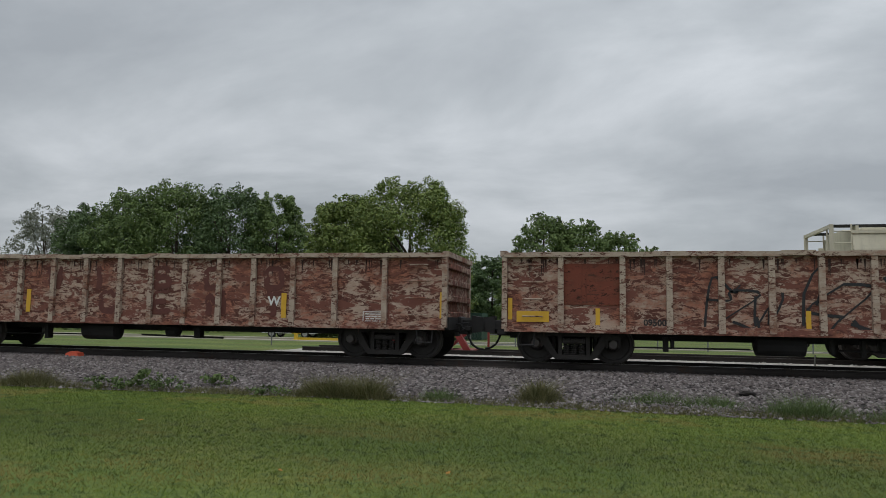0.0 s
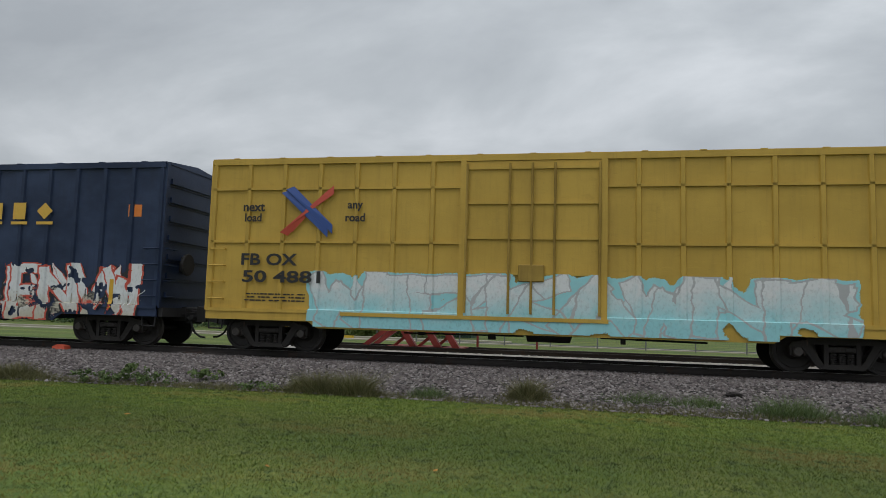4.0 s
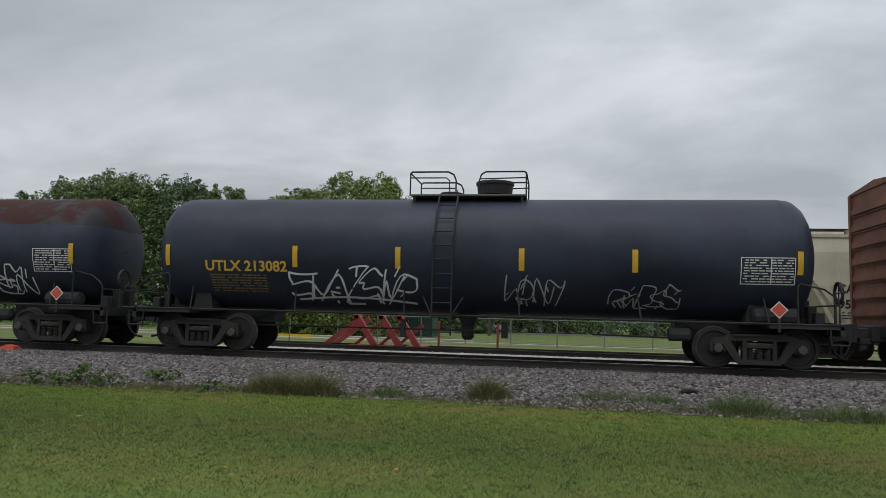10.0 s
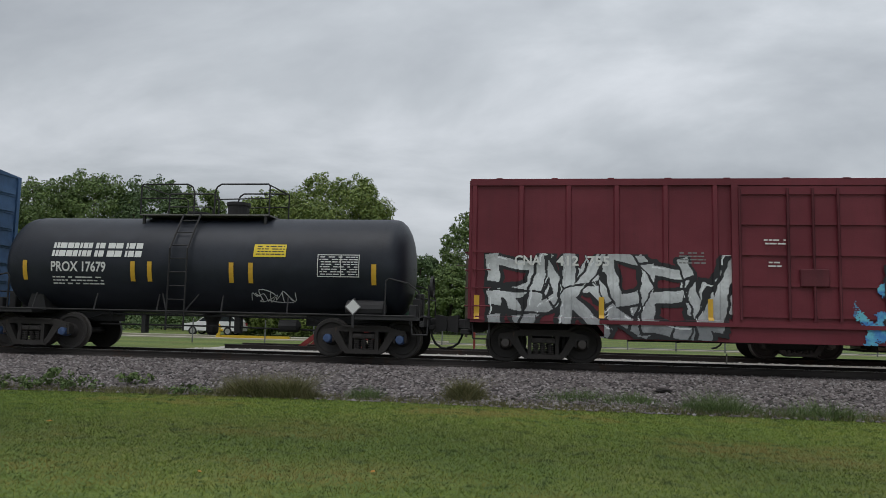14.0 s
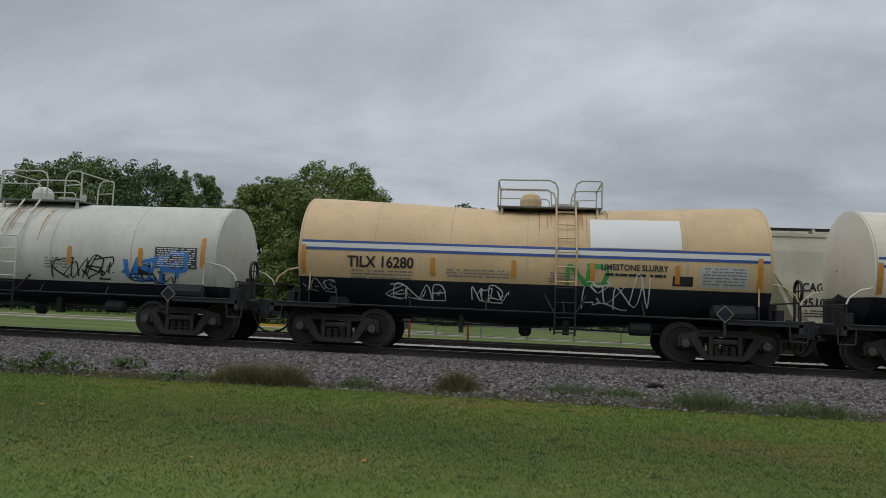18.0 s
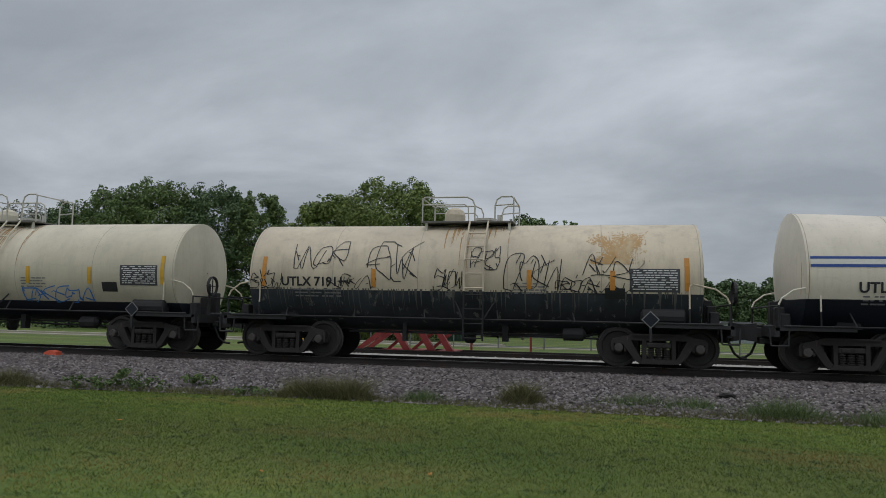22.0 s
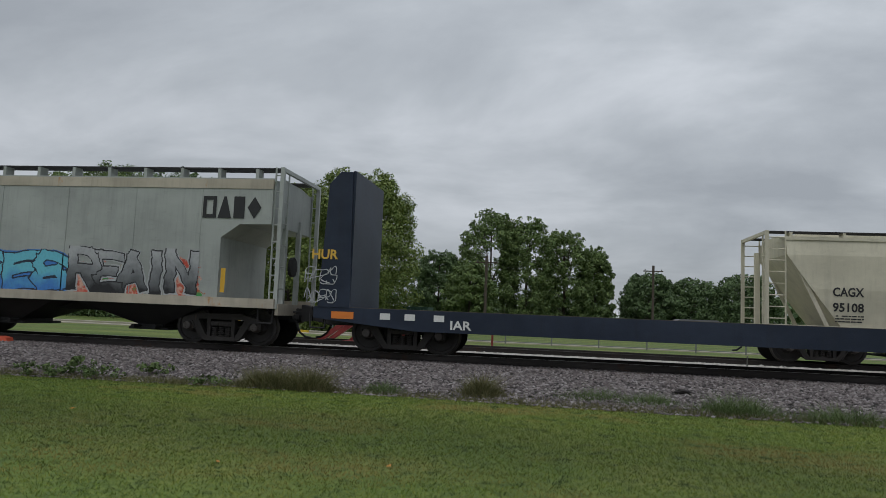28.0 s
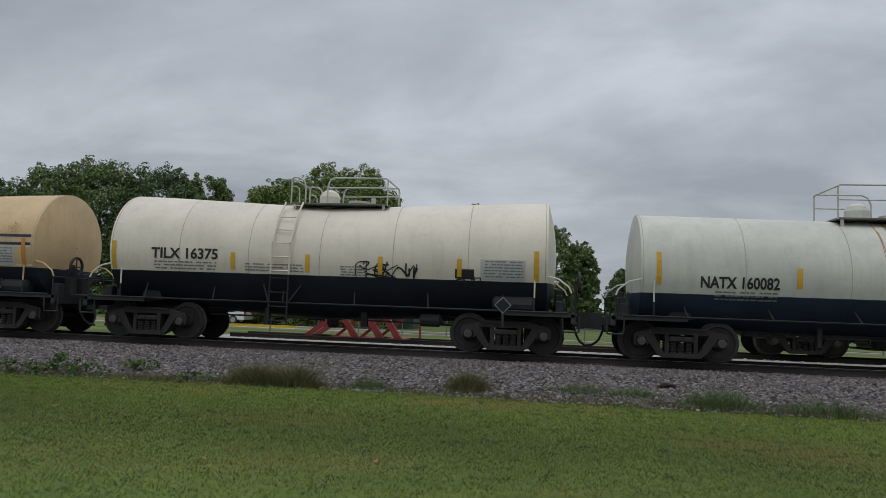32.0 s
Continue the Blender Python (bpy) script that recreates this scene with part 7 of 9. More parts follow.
GREYW = paint("tank_grey_white", (0.56, 0.555, 0.49), 0.03, 0.14, 0.5, 48, (0.36, 0.2, 0.07), 0.2)
DIRTC = paint("tank_dirty_cream", (0.56, 0.485, 0.365), 0.08, 0.2, 0.55, 49, (0.38, 0.2, 0.07), 0.35)
LOWBLK = paint("tank_lower_black", (0.0095, 0.0125, 0.022), 0.02, 0.3, 0.5, 50, grime=0.2)
LOWSTR = paint("tank_lower_streaked", (0.030, 0.035, 0.042), 0.42, 0.5, 0.6, 51, (0.115, 0.115, 0.105), 0.5, 4.5, 0.05)
TEAL = paint("tank_teal_grey", (0.115, 0.165, 0.185), 0.03, 0.22, 0.45, 52, grime=0.25)
SEAM = plain("seam_line", (0.40, 0.36, 0.29), 0.6, 0.3, 6)
WRAIL = plain("pale_rail", (0.50, 0.48, 0.42), 0.6, 0.15)
STRB = plain("stripe_blue", (0.03, 0.075, 0.28), 0.5, 0.1)
STRN = plain("stripe_navy", (0.02, 0.025, 0.06), 0.5, 0.1)
STRW = plain("stripe_white", (0.66, 0.65, 0.60), 0.5, 0.1)
STRC = plain("band_cream", (0.63, 0.585, 0.46), 0.5, 0.12, 3)
PATCHW = plain("white_patch", (0.70, 0.70, 0.68), 0.5, 0.06, 2)
OREF = plain("reflector_orange", (0.55, 0.24, 0.04), 0.5, 0.15)
YSIGN = plain("sign_yellow", (0.70, 0.52, 0.02), 0.5, 0.05)


def placard(root, sf, x, z, s, mat, edge=None):
    """A diamond sign on its holder."""
    y = min(sf(x, z), -1.36) - 0.05
    for k, (q, mt) in enumerate(((s, edge or GREYTX), (s * 0.85, mat))):
        raw("placard", [(x - q, y - 0.004 * k, z), (x, y - 0.004 * k, z - q), (x + q, y - 0.004 * k, z), (x, y - 0.004 * k, z + q)], [(0, 1, 2, 3)], [mt], root)
    part("placard_bracket", B(x - 0.03, x + 0.03, y + 0.002, y + 0.05, z - s - 0.3, z), IRON, root)


REF6 = (-7.5, -4.15, -1.2, 1.6, 4.3, 7.55)
LONG = dict(r=1.47, zc=2.52, tx=2.1, head=0.72, seams=7, gap=0.76)
t3, hb, sf = tankcar(K[2], K[3], "long slate-grey tank car with gold lettering", DGREY, style=1, dome=0.28, ladders=(-0.3,), seed=1, band=(-0.3, 1.0, DGREY), loops=(0.17, 0.57), railh=0.62, **dict(LONG, zc=2.46))
sign("UTLX 664033", -6.51, 2.1, 0.27, GOLD, t3, sf, 2.17)
bars(t3, sf, -6.4, 2.02, 1.5, 0.5, 4, plain("stencil_gold_dim", (0.25, 0.17, 0.06), 0.6), 1)
data_block(t3, sf, 6.25, 2.46, 1.1, 0.55, WHITE, 2)
table_sign(t3, sf, 5.37, 2.0, 0.44, 0.3, WHITE, 3)
patch(t3, sf, 3.18, 3.95, 1.72, 2.02, BLACK, "black_panel")
haze(t3, sf, 0.25, 1.5, 1.1, 2.25, [S_BLK, DGREY, S_BLK], 3, 0, thin=0.42, label="black overspray stain")
haze(t3, sf, -0.85, 0.3, 1.1, 3.5, [S_BLK, S_BLK, DGREY], 4, 0, thin=0.40, label="dark oily run down from the manway")
reflectors(t3, sf, [(x, 2.12) for x in REF6], 0.12, 0.48, OREF)
placard(t3, sf, 6.75, 1.2, 0.24, LOWBLK)
t4, hb, sf = tankcar(K[3], K[4], "long black tank car with white lettering", TBLACK2, style=2, dome=0.0, ladders=(0.5,), seed=2, dside=-1, loops=(0.5, 0.18), plat=2.5, **LONG)
sign("CTCX 718350", -7.45, 2.04, 0.27, WHITE, t4, sf, 2.54)
two_rows(t4, sf, -6.7, 1.95, 1.9, WHITE, 4)
data_block(t4, sf, 5.5, 2.6, 1.1, 0.56, WHITE, 5)
table_sign(t4, sf, 5.5, 1.85, 0.55, 0.32, WHITE, 6)
patch(t4, sf, 2.64, 3.3, 2.47, 2.84, YSIGN, "warning_sign", 0.012, "yellow warning sign")
bars(t4, sf, 2.7, 2.78, 0.55, 0.28, 3, BLACK, 7)
for x, z, w, r_ in ((-4.0, 2.5, 0.8, 2), (-4.0, 2.05, 0.7, 4), (-2.7, 2.5, 0.5, 2), (2.65, 2.25, 0.9, 3), (2.65, 1.8, 0.8, 3)):
    bars(t4, sf, x, z, w, r_ * 0.1, r_, WHITE, int(x * 10))
reflectors(t4, sf, [(x, 2.0) for x in (-4.9, -1.9, 1.3, 4.2)], 0.12, 0.45, GREYTX)
placard(t4, sf, 6.8, 1.3, 0.24, LOWBLK)
t5, hb, sf = tankcar(K[4], K[5], "long black tank car with a yellow panel", TBLACK2, style=2, dome=0.0, ladders=(0.5,), seed=3, dside=-1, loops=(0.5, 0.18), plat=2.5, **LONG)
sign("SHPX 213339", -7.2, 2.04, 0.27, WHITE, t5, sf, 2.4)
data_block(t5, sf, 5.5, 2.5, 1.1, 0.6, WHITE, 8)
reflectors(t5, sf, [(x, 2.1) for x in (-4.9, -1.9, 1.3, 4.2, 7.4)], 0.12, 0.45)
patch(t5, sf, -1.5, -0.8, 2.0, 2.6, YSIGN, "warning_sign")

# box cars and the hoppers among them
YBOX = paint("box_yellow", (0.50, 0.325, 0.06), 0.03, 0.14, 0.5, 61, grime=0.2)
b6, hb, sf = boxcar(K[5], K[6], "tall yellow box car with a crossed-arrows emblem", YBOX, YBOX, 4.95, ribs=18, door=(0.4, 0.6), style="plug", tx=2.3, ends=0.72, seed=6, hrail=(2.75, 4.1), sill=0.62)
sign("FB OX", -7.34, 2.15, 0.32, BLACK, b6, sf, 1.52)
sign("50 4881", -7.29, 1.72, 0.32, BLACK, b6, sf, 2.1)
for w_, x, z in (("next", -7.35, 3.52), ("load", -7.3, 3.26), ("any", -4.55, 3.52), ("road", -4.6, 3.26)):
    sign(w_, x, z, 0.22, BLACK, b6, sf)
for s_, mt in ((1, STRB), (-1, S_RED)):
    for dz in (0.0, 0.3):
        vs = [(-6.29, 0, 3.48 + s_ * 0.5), (-6.1, 0, 3.48 + s_ * 0.58), (-5.04, 0, 3.48 - s_ * 0.5 + 0.1), (-5.04, 0, 3.48 - s_ * 0.5 - 0.12)]
        vs = [(x + (0.12 if dz else 0), sf(x, z) - 0.08 - (0.004 if s_ > 0 else 0) - dz * 0.01, z + dz * 0.3) for x, y, z in vs]
        raw("emblem", vs, [(0, 1, 2, 3)] if s_ > 0 else [(3, 2, 1, 0)], [mt], b6)
spray(b6, sf, -5.6, 7.0, 0.66, 2.05, "WEZKAWNR", [S_AQU, S_WHT], S_SIL, S_AQU, 6, 0.44, 0.04, 0.2, rough_strokes=8, facets=12, block=True)
two_rows(b6, sf, -7.2, 1.45, 1.6, BLACK, 9)

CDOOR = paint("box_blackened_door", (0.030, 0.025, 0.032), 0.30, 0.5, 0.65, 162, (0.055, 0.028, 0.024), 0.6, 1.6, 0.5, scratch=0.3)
S_FCR, S_FGR = plain("spray_faded_white", (0.50, 0.47, 0.38), 0.7, 0.3, 5), plain("spray_faded_grey", (0.20, 0.21, 0.22), 0.7, 0.3, 5)
CBLUE = paint("box_dark_blue", (0.014, 0.028, 0.070), 0.10, 0.45, 0.5, 62, (0.06, 0.03, 0.03), 0.3)
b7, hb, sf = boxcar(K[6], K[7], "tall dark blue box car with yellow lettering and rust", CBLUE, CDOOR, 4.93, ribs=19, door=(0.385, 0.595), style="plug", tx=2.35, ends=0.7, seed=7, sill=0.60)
for ch, x in zip("BIG", (-5.58, -4.75, -4.15)):
    sign(ch, x, 3.92, 0.46, GOLD, b7, sf)
for ch, x in zip("BLUE", (-5.56, -4.86, -4.12, -3.32)):
    sign(ch, x, 3.34, 0.46, GOLD, b7, sf)
sign("CS XT", -7.05, 2.12, 0.27, GOLD, b7, sf, 1.08)
for w_, x in (("15", -7.0), ("12", -6.35), ("78", -5.52)):
    sign(w_, x, 1.72, 0.27, GOLD, b7, lambda x, z: sf(x, z) - 0.02, 0.36)
emblem_row(b7, lambda x, z: -1.52, (2.36, 3.16, 3.97), 3.32, 3.78, 0.5, GOLD, kinds=(0, 2, 3))
for x in (2.36, 3.16, 3.97):
    patch(b7, lambda x, z: -1.52, x, x + 0.52, 3.18, 3.26, GOLD, "emblem", 0.012)
bars(b7, sf, -0.85, 4.15, 0.85, 0.3, 3, GOLD, 3)
haze(b7, sf, -6.2, -1.2, 0.62, 1.5, [S_FCR, S_TAN, S_TAN, S_FGR], 107, 0, thin=0.45)
spray(b7, sf, -5.9, -1.2, 0.64, 2.2, "DABO", [S_TAN, S_FCR, S_WHT], S_BLK, None, 8, 0.38, 0.035, 0.12, worn=0.33, rough_strokes=4)
haze(b7, sf, 1.3, 7.5, 0.58, 1.6, [S_RED, S_FCR, S_BLK, S_FCR], 108, 0, thin=0.5)
spray(b7, sf, 1.2, 7.4, 0.60, 2.15, "SUENVW", [S_FCR, S_WHT, S_WHT], S_RED, S_BLK, 8, 0.28, 0.045, 0.05, rough_strokes=8, block=True, worn=0.36)
haze(b7, sf, -0.9, 1.4, 0.6, 1.7, [S_FGR, S_BLK], 109, 0, thin=0.62)
patch(b7, sf, -7.75, -7.4, 3.4, 3.72, S_ORG, "panel")
patch(b7, sf, 6.75, 7.15, 3.4, 3.72, S_ORG, "panel")
reflectors(b7, sf, [(-7.05, 0.95), (6.4, 0.98)], 0.12, 0.75)
two_rows(b7, sf, -6.3, 1.5, 0.5, GOLD, 3)
bars(b7, sf, -3.2, 2.9, 0.6, 0.3, 2, GOLD, 4)
tag_scrawl(b7, sf, 6.7, 7.4, 0.95, 1.7, S_WHT, 77, 0.025, 2)

FL = [(1.42, 1.25), (1.42, 2.6), (1.42, 3.9), (1.38, 4.02), (0.5, 4.16)]
HB = paint("hopper_greige", (0.300, 0.226, 0.178), 0.16, 0.3, 0.6, 63, (0.20, 0.11, 0.055), 0.5)
HBP = paint("hopper_greige_rib", (0.37, 0.305, 0.25), 0.22, 0.2, 0.6, 64, (0.25, 0.14, 0.06), 0.3)
h8, hb, sf = hopper(K[7], K[8], "grey-tan ribbed covered hopper with black bays", HB, FL, 17, 3, 2.35, 0.62, 1.25, (3.6, 1.3), 8, IRON, paint("hopper_end_frame", (0.20, 0.165, 0.135), 0.25, 0.3, 0.65, 165), HBP, 4.25, HB, inset=0.12, notch=1.25, skirt=True, endmat=paint("hopper_end_sheet", (0.085, 0.068, 0.058), 0.25, 0.3, 0.7, 166))
sign("ER CX", -6.19, 2.40, 0.28, BLACK, h8, lambda x, z: sf(x, z) - 0.05, 1.22)
sign("60 25", -6.18, 1.96, 0.28, BLACK, h8, lambda x, z: sf(x, z) - 0.05, 1.18)
sg = lambda x, z: sf(x, z) - 0.05
two_rows(h8, sg, -6.15, 1.8, 1.1, BLACK, 1)
for x in (-3.55, -2.35, -1.1):
    bars(h8, sg, x, 1.6, 0.75, 0.1, 1, BLACK, int(x * 10))
for x in (3.88, 4.75, 5.6):
    bars(h8, sg, x, 2.97, 0.55, 0.15, 1, BLACK, int(x * 10))
S_FRD = plain("faded_red_ring", (0.33, 0.16, 0.12), 0.7, 0.3, 6)
for r_ in (0.27, 0.17, 0.08):
    band(h8, -1.485, bend(5.1, 3.27, r_, 20, 375, 24), 0.045, S_FRD, "faded red ring emblem")
reflectors(h8, sg, [(-7.0, 1.35), (-3.85, 1.3), (-0.5, 1.25), (2.9, 1.25), (6.9, 1.35)], 0.13, 0.6)

MAR = paint("box_maroon", (0.100, 0.022, 0.027), 0.10, 0.3, 0.55, 67, (0.17, 0.075, 0.03), 0.3)
MARD = paint("box_red_door", (0.25, 0.034, 0.042), 0.04, 0.2, 0.5, 68)
S_RBR = plain("scribble_faded_tan", (0.135, 0.078, 0.050), 0.8, 0.45, 6)
WORNW = plain("stencil_worn_pinkish", (0.42, 0.34, 0.34), 0.7, 0.35, 4)
b9, hb, sf = boxcar(K[8], K[9], "maroon box car with a brighter red door and rusted foot", MAR, MARD, 4.31, ribs=16, door=(0.415, 0.60), style="panel", tx=2.4, ends=0.7, seed=9, sill=0.62, over=0.92)
sign("OA R", -5.74, 2.04, 0.25, WORNW, b9, sf, 0.86)
sign("61 205", -5.8, 1.58, 0.25, WORNW, b9, sf, 1.5)
S_RST = plain("spray_faded_ochre", (0.235, 0.115, 0.048), 0.7, 0.4, 4)
S_RS2 = plain("spray_faded_cream", (0.33, 0.235, 0.145), 0.7, 0.4, 4)
spray(b9, sf, -7.3, -1.7, 0.66, 1.95, "SQEOUW", [S_RST, S_RS2], S_RBR, None, 9, 0.035, 0.022, 0.08, worn=0.34)
for i_ in range(5):
    tag_scrawl(b9, sf, -7.4 + 1.2 * i_, -6.0 + 1.2 * i_, 0.68, 1.85, (S_RBR, S_DKB, S_RBR)[i_ % 3], 94 + i_, 0.026, 5)
haze(b9, sf, -7.4, -1.4, 0.6, 1.7, [S_RST, MAR, S_DKB], 209, 0, thin=0.46)
spray(b9, sf, 1.75, 7.0, 0.66, 1.95, "VAUMEW", [S_RST, S_RST, S_RS2], S_BLK, None, 10, 0.34, 0.03, 0.1, facets=15, worn=0.36)
haze(b9, sf, 1.6, 7.4, 0.6, 1.75, [S_RST, S_RS2, S_RST, MAR], 210, 0, thin=0.36)
reflectors(b9, sf, [(-6.9, 0.98), (-6.9, 1.6), (-3.3, 1.0), (3.5, 1.0), (6.4, 0.98), (6.4, 1.6), (-1.6, 1.0)], 0.13, 0.45)
for z_ in (2.9, 2.62, 2.1):
    table_sign(b9, sf, -2.45, z_, 0.62, 0.14 if z_ != 2.62 else 0.45, GREYTX, 12)
bars(b9, sf, -5.9, 1.35, 1.2, 0.3, 3, WHITE, 13)

BBLU = paint("box_mid_blue", (0.011, 0.060, 0.185), 0.02, 0.2, 0.5, 69, grime=0.2)
b10, hb, sf = boxcar(K[9], K[10], "tall blue box car with white letters and bright graffiti", BBLU, BBLU, 4.98, ribs=18, door=(0.385, 0.615), style="plug", tx=2.35, ends=0.77, seed=10, hrail=(2.75, 4.15), sill=0.60, endmat=BBLU, over=0.92)
emblem_row(b10, lambda x, z: -1.52, (3.62, 4.42, 5.28, 6.05), 3.37, 3.98, 0.52, WHITE)
sign("LR S", -5.91, 2.43, 0.27, WHITE, b10, sf, 1.08)
sign("10 03 33", -5.86, 1.98, 0.27, WHITE, b10, sf, 2.07)
haze(b10, sf, 1.4, 7.25, 0.58, 1.9, [S_PUR, S_PNK, S_ORG, S_ORG], 311, 0.9, 0.03)
spray(b10, sf, 1.45, 7.15, 0.62, 2.2, "MUKED", [S_PNK, S_PNK, S_ORG, S_ORG, S_ORG], S_WHT, S_PNK, 12, 0.38, 0.045, 0.05, block=True, wild=0.16, grad=0.95)

haze(b10, sf, -6.2, 0.9, 0.58, 2.3, [S_CYA, S_NAV, S_PNK], 312, 0.2, thin=0.42)
spray(b10, sf, -4.9, 0.6, 0.60, 2.3, "TAZE", [S_CYA, S_AQU, S_CYA], S_NAV, S_PNK, 13, 0.36, 0.045, 0.12, rough_strokes=5, block=True, wild=0.2, halo=S_AQU)
tag_scrawl(b10, sf, -7.6, -5.3, 0.75, 1.9, S_PNK, 13, 0.07, 3)
tag_scrawl(b10, sf, -6.9, -6.1, 1.2, 2.6, S_SIL, 14, 0.02, 4)
patch(b10, sf, -5.95, -5.3, 0.96, 1.18, S_ORG, "reflective_strip")
bars(b10, sf, -1.0, 4.5, 0.9, 0.65, 6, WHITE, 14)
bars(b10, sf, -2.6, 3.1, 0.5, 0.7, 5, WHITE, 15)
bars(b10, sf, 4.4, 2.5, 1.3, 0.5, 5, GREYTX, 16)

BRED = paint("box_red", (0.185, 0.024, 0.037), 0.03, 0.2, 0.5, 70, grime=0.25)
b11, hb, sf = boxcar(K[10], K[11], "red box car with white letters and large graffiti", BRED, BRED, 4.33, ribs=17, door=(0.41, 0.60), style="corrugated", tx=2.4, ends=0.79, seed=11, sill=0.62, over=0.92)
emblem_row(b11, lambda x, z: -1.52, (3.52, 4.36, 5.2, 6.0), 2.74, 3.3, 0.5, WHITE)
sign("CA GY", -6.82, 2.30, 0.25, WHITE, b11, sf, 1.2)
sv = lambda x, z: -1.572
for a_0, a_1, z_0 in ((-6.95, -4.6, 0.92), (-2.75, -0.2, 0.62)):
    patch(b11, lambda x, z: -1.562, a_0, a_1, z_0, 2.2, S_NAV, "painted_panel", 0.004, "black sprayed panel")
for a_0, a_1, z_0, z_1 in ((-6.87, -4.6, 2.13, 2.21), (-2.65, -0.37, 2.13, 2.21), (-6.98, -6.88, 0.92, 2.21), (-0.36, -0.08, 0.6, 2.21), (-5.14, -4.5, 1.30, 2.12), (-5.62, -5.15, 0.95, 1.85), (-2.25, -1.78, 0.85, 1.95), (-2.75, -2.66, 0.7, 2.2)):
    patch(b11, sv, a_0, a_1, z_0, z_1, S_WHT, "painted_stroke")
for a_0, a_1, z_0, z_1, mt in ((-5.48, -5.3, 1.1, 1.55, S_SIL), (-2.08, -1.95, 1.0, 1.5, S_RED), (-4.95, -4.72, 1.30, 1.85, S_NAV)):
    patch(b11, lambda x, z: -1.578, a_0, a_1, z_0, z_1, mt, "painted_stroke")
patch(b11, lambda x, z: -1.562, -4.6, -2.76, 0.64, 1.02, S_NAV, "painted_panel", 0.004)
for i, (a_0, a_1, z_1, ch) in enumerate(((-4.75, -3.9, 1.62, "N"), (-3.85, -3.4, 2.05, "I"), (-3.5, -2.45, 2.25, "K"))):
    spray(b11, lambda x, z: -1.576 - 0.006 * i, a_0, a_1, 0.6, z_1, ch, S_NAV, S_WHT, None, 14 + i, 0.34, 0.045, 0.0, wild=0.05)
sign("173", -6.75, 1.85, 0.25, WHITE, b11, sv, 0.5)
spray(b11, lambda x, z: sf(x, z) - 0.004, 1.2, 7.1, 0.66, 2.02, "YADIE", [S_PNK, S_PEA, S_TAN, S_TAN], S_BLK, None, 16, 0.44, 0.028, 0.1, halo=S_PEA, rough_strokes=4)
haze(b11, sf, 0.7, 7.6, 0.6, 2.0, [S_BLU, S_BLU, S_CYA], 315, 0, thin=0.34)
raw("painted_dot", [(0.55 + 0.29 * math.cos(a_), -1.59, 1.0 + 0.29 * math.sin(a_)) for a_ in np.linspace(0, 2 * math.pi, 25)[:-1]], [tuple(range(24))], [S_PNK], b11, label="round pink sprayed dot")
bars(b11, sf, 5.9, 2.2, 0.8, 0.35, 3, WHITE, 17)
bars(b11, sf, -0.9, 3.2, 1.2, 0.4, 3, WHITE, 18)
reflectors(b11, sf, [(6.65, 1.1), (1.5, 1.2)], 0.12, 0.75)

BRWN = paint("box_brown", (0.18, 0.070, 0.047), 0.34, 0.45, 0.6, 71, (0.085, 0.030, 0.028), 0.5, 0.8)
BRWD = paint("box_brown_red_door", (0.170, 0.023, 0.032), 0.05, 0.2, 0.5, 72)
b12, hb, sf = boxcar(K[11], K[12], "brown box car with a red door and wide yellow graffiti", BRWN, BRWD, 4.42, ribs=16, door=(0.405, 0.60), style="corrugated", tx=2.45, ends=0.83, seed=12, sill=0.56)
haze(b12, sf, -7.72, -1.55, 1.0, 2.62, [S_BLK, S_NAV, S_BLK], 317, 0, 0.10)
spray(b12, sf, -6.95, -2.6, 1.62, 2.42, "OEOS", [S_FGR, S_FCR], S_FCR, None, 17, 0.13, 0.035, 0.08, worn=0.34)
haze(b12, lambda x, z: sf(x, z) - 0.004, -7.4, 1.5, 0.56, 1.85, [S_PUR, S_CYA, S_BLU, S_PUR, S_PNK], 318, 0, 0.08)
sw = lambda x, z: sf(x, z) - 0.008
patch(b12, lambda x, z: sf(x, z) - 0.004, -6.92, -3.62, 1.66, 2.10, BRWD, "repaint_panel", 0.004)
patch(b12, lambda x, z: sf(x, z) - 0.006, -6.92, -6.05, 0.96, 1.50, S_BLK, "stencil_panel", 0.004)
patch(b12, lambda x, z: sf(x, z) - 0.006, -5.72, -4.95, 0.94, 1.42, S_BLK, "stencil_panel", 0.004)
sign("ATW", -6.79, 1.76, 0.28, WHITE, b12, sw, 0.7)
sign("210 016", -5.43, 1.76, 0.28, WHITE, b12, sw, 1.42)
sign("CUSHI N-CAR", -5.82, 2.43, 0.22, WHITE, b12, sw, 2.14)
sign("15700", -5.6, 1.2, 0.15, WHITE, b12, sw)
sign("83000", -5.6, 1.0, 0.15, WHITE, b12, sw)
sign("LD LMT", -6.8, 1.28, 0.12, WHITE, b12, sw)
sign("LT WT", -6.8, 1.06, 0.12, WHITE, b12, sw)
spray(b12, lambda x, z: sf(x, z) - 0.016, -5.2, -1.0, 0.66, 1.88, "DADA", [S_RED, S_ORG, S_ORG, S_YEL, S_YEL], S_PUR, None, 18, 0.29, 0.026, 0.12, halo=S_WHT, grad=0.92)
spray(b12, lambda x, z: sf(x, z) - 0.014, -0.82, 0.92, 1.06, 2.15, "GAS", [S_ORG, S_YEL, S_YEL, S_TAN], S_BLK, None, 19, 0.17, 0.022, 0.10, halo=S_TAN)
haze(b12, sf, 1.5, 7.74, 0.56, 2.95, [S_LGN, S_GRN, S_LGN, S_BLK, S_BLK], 319, 0.8, 0.06)
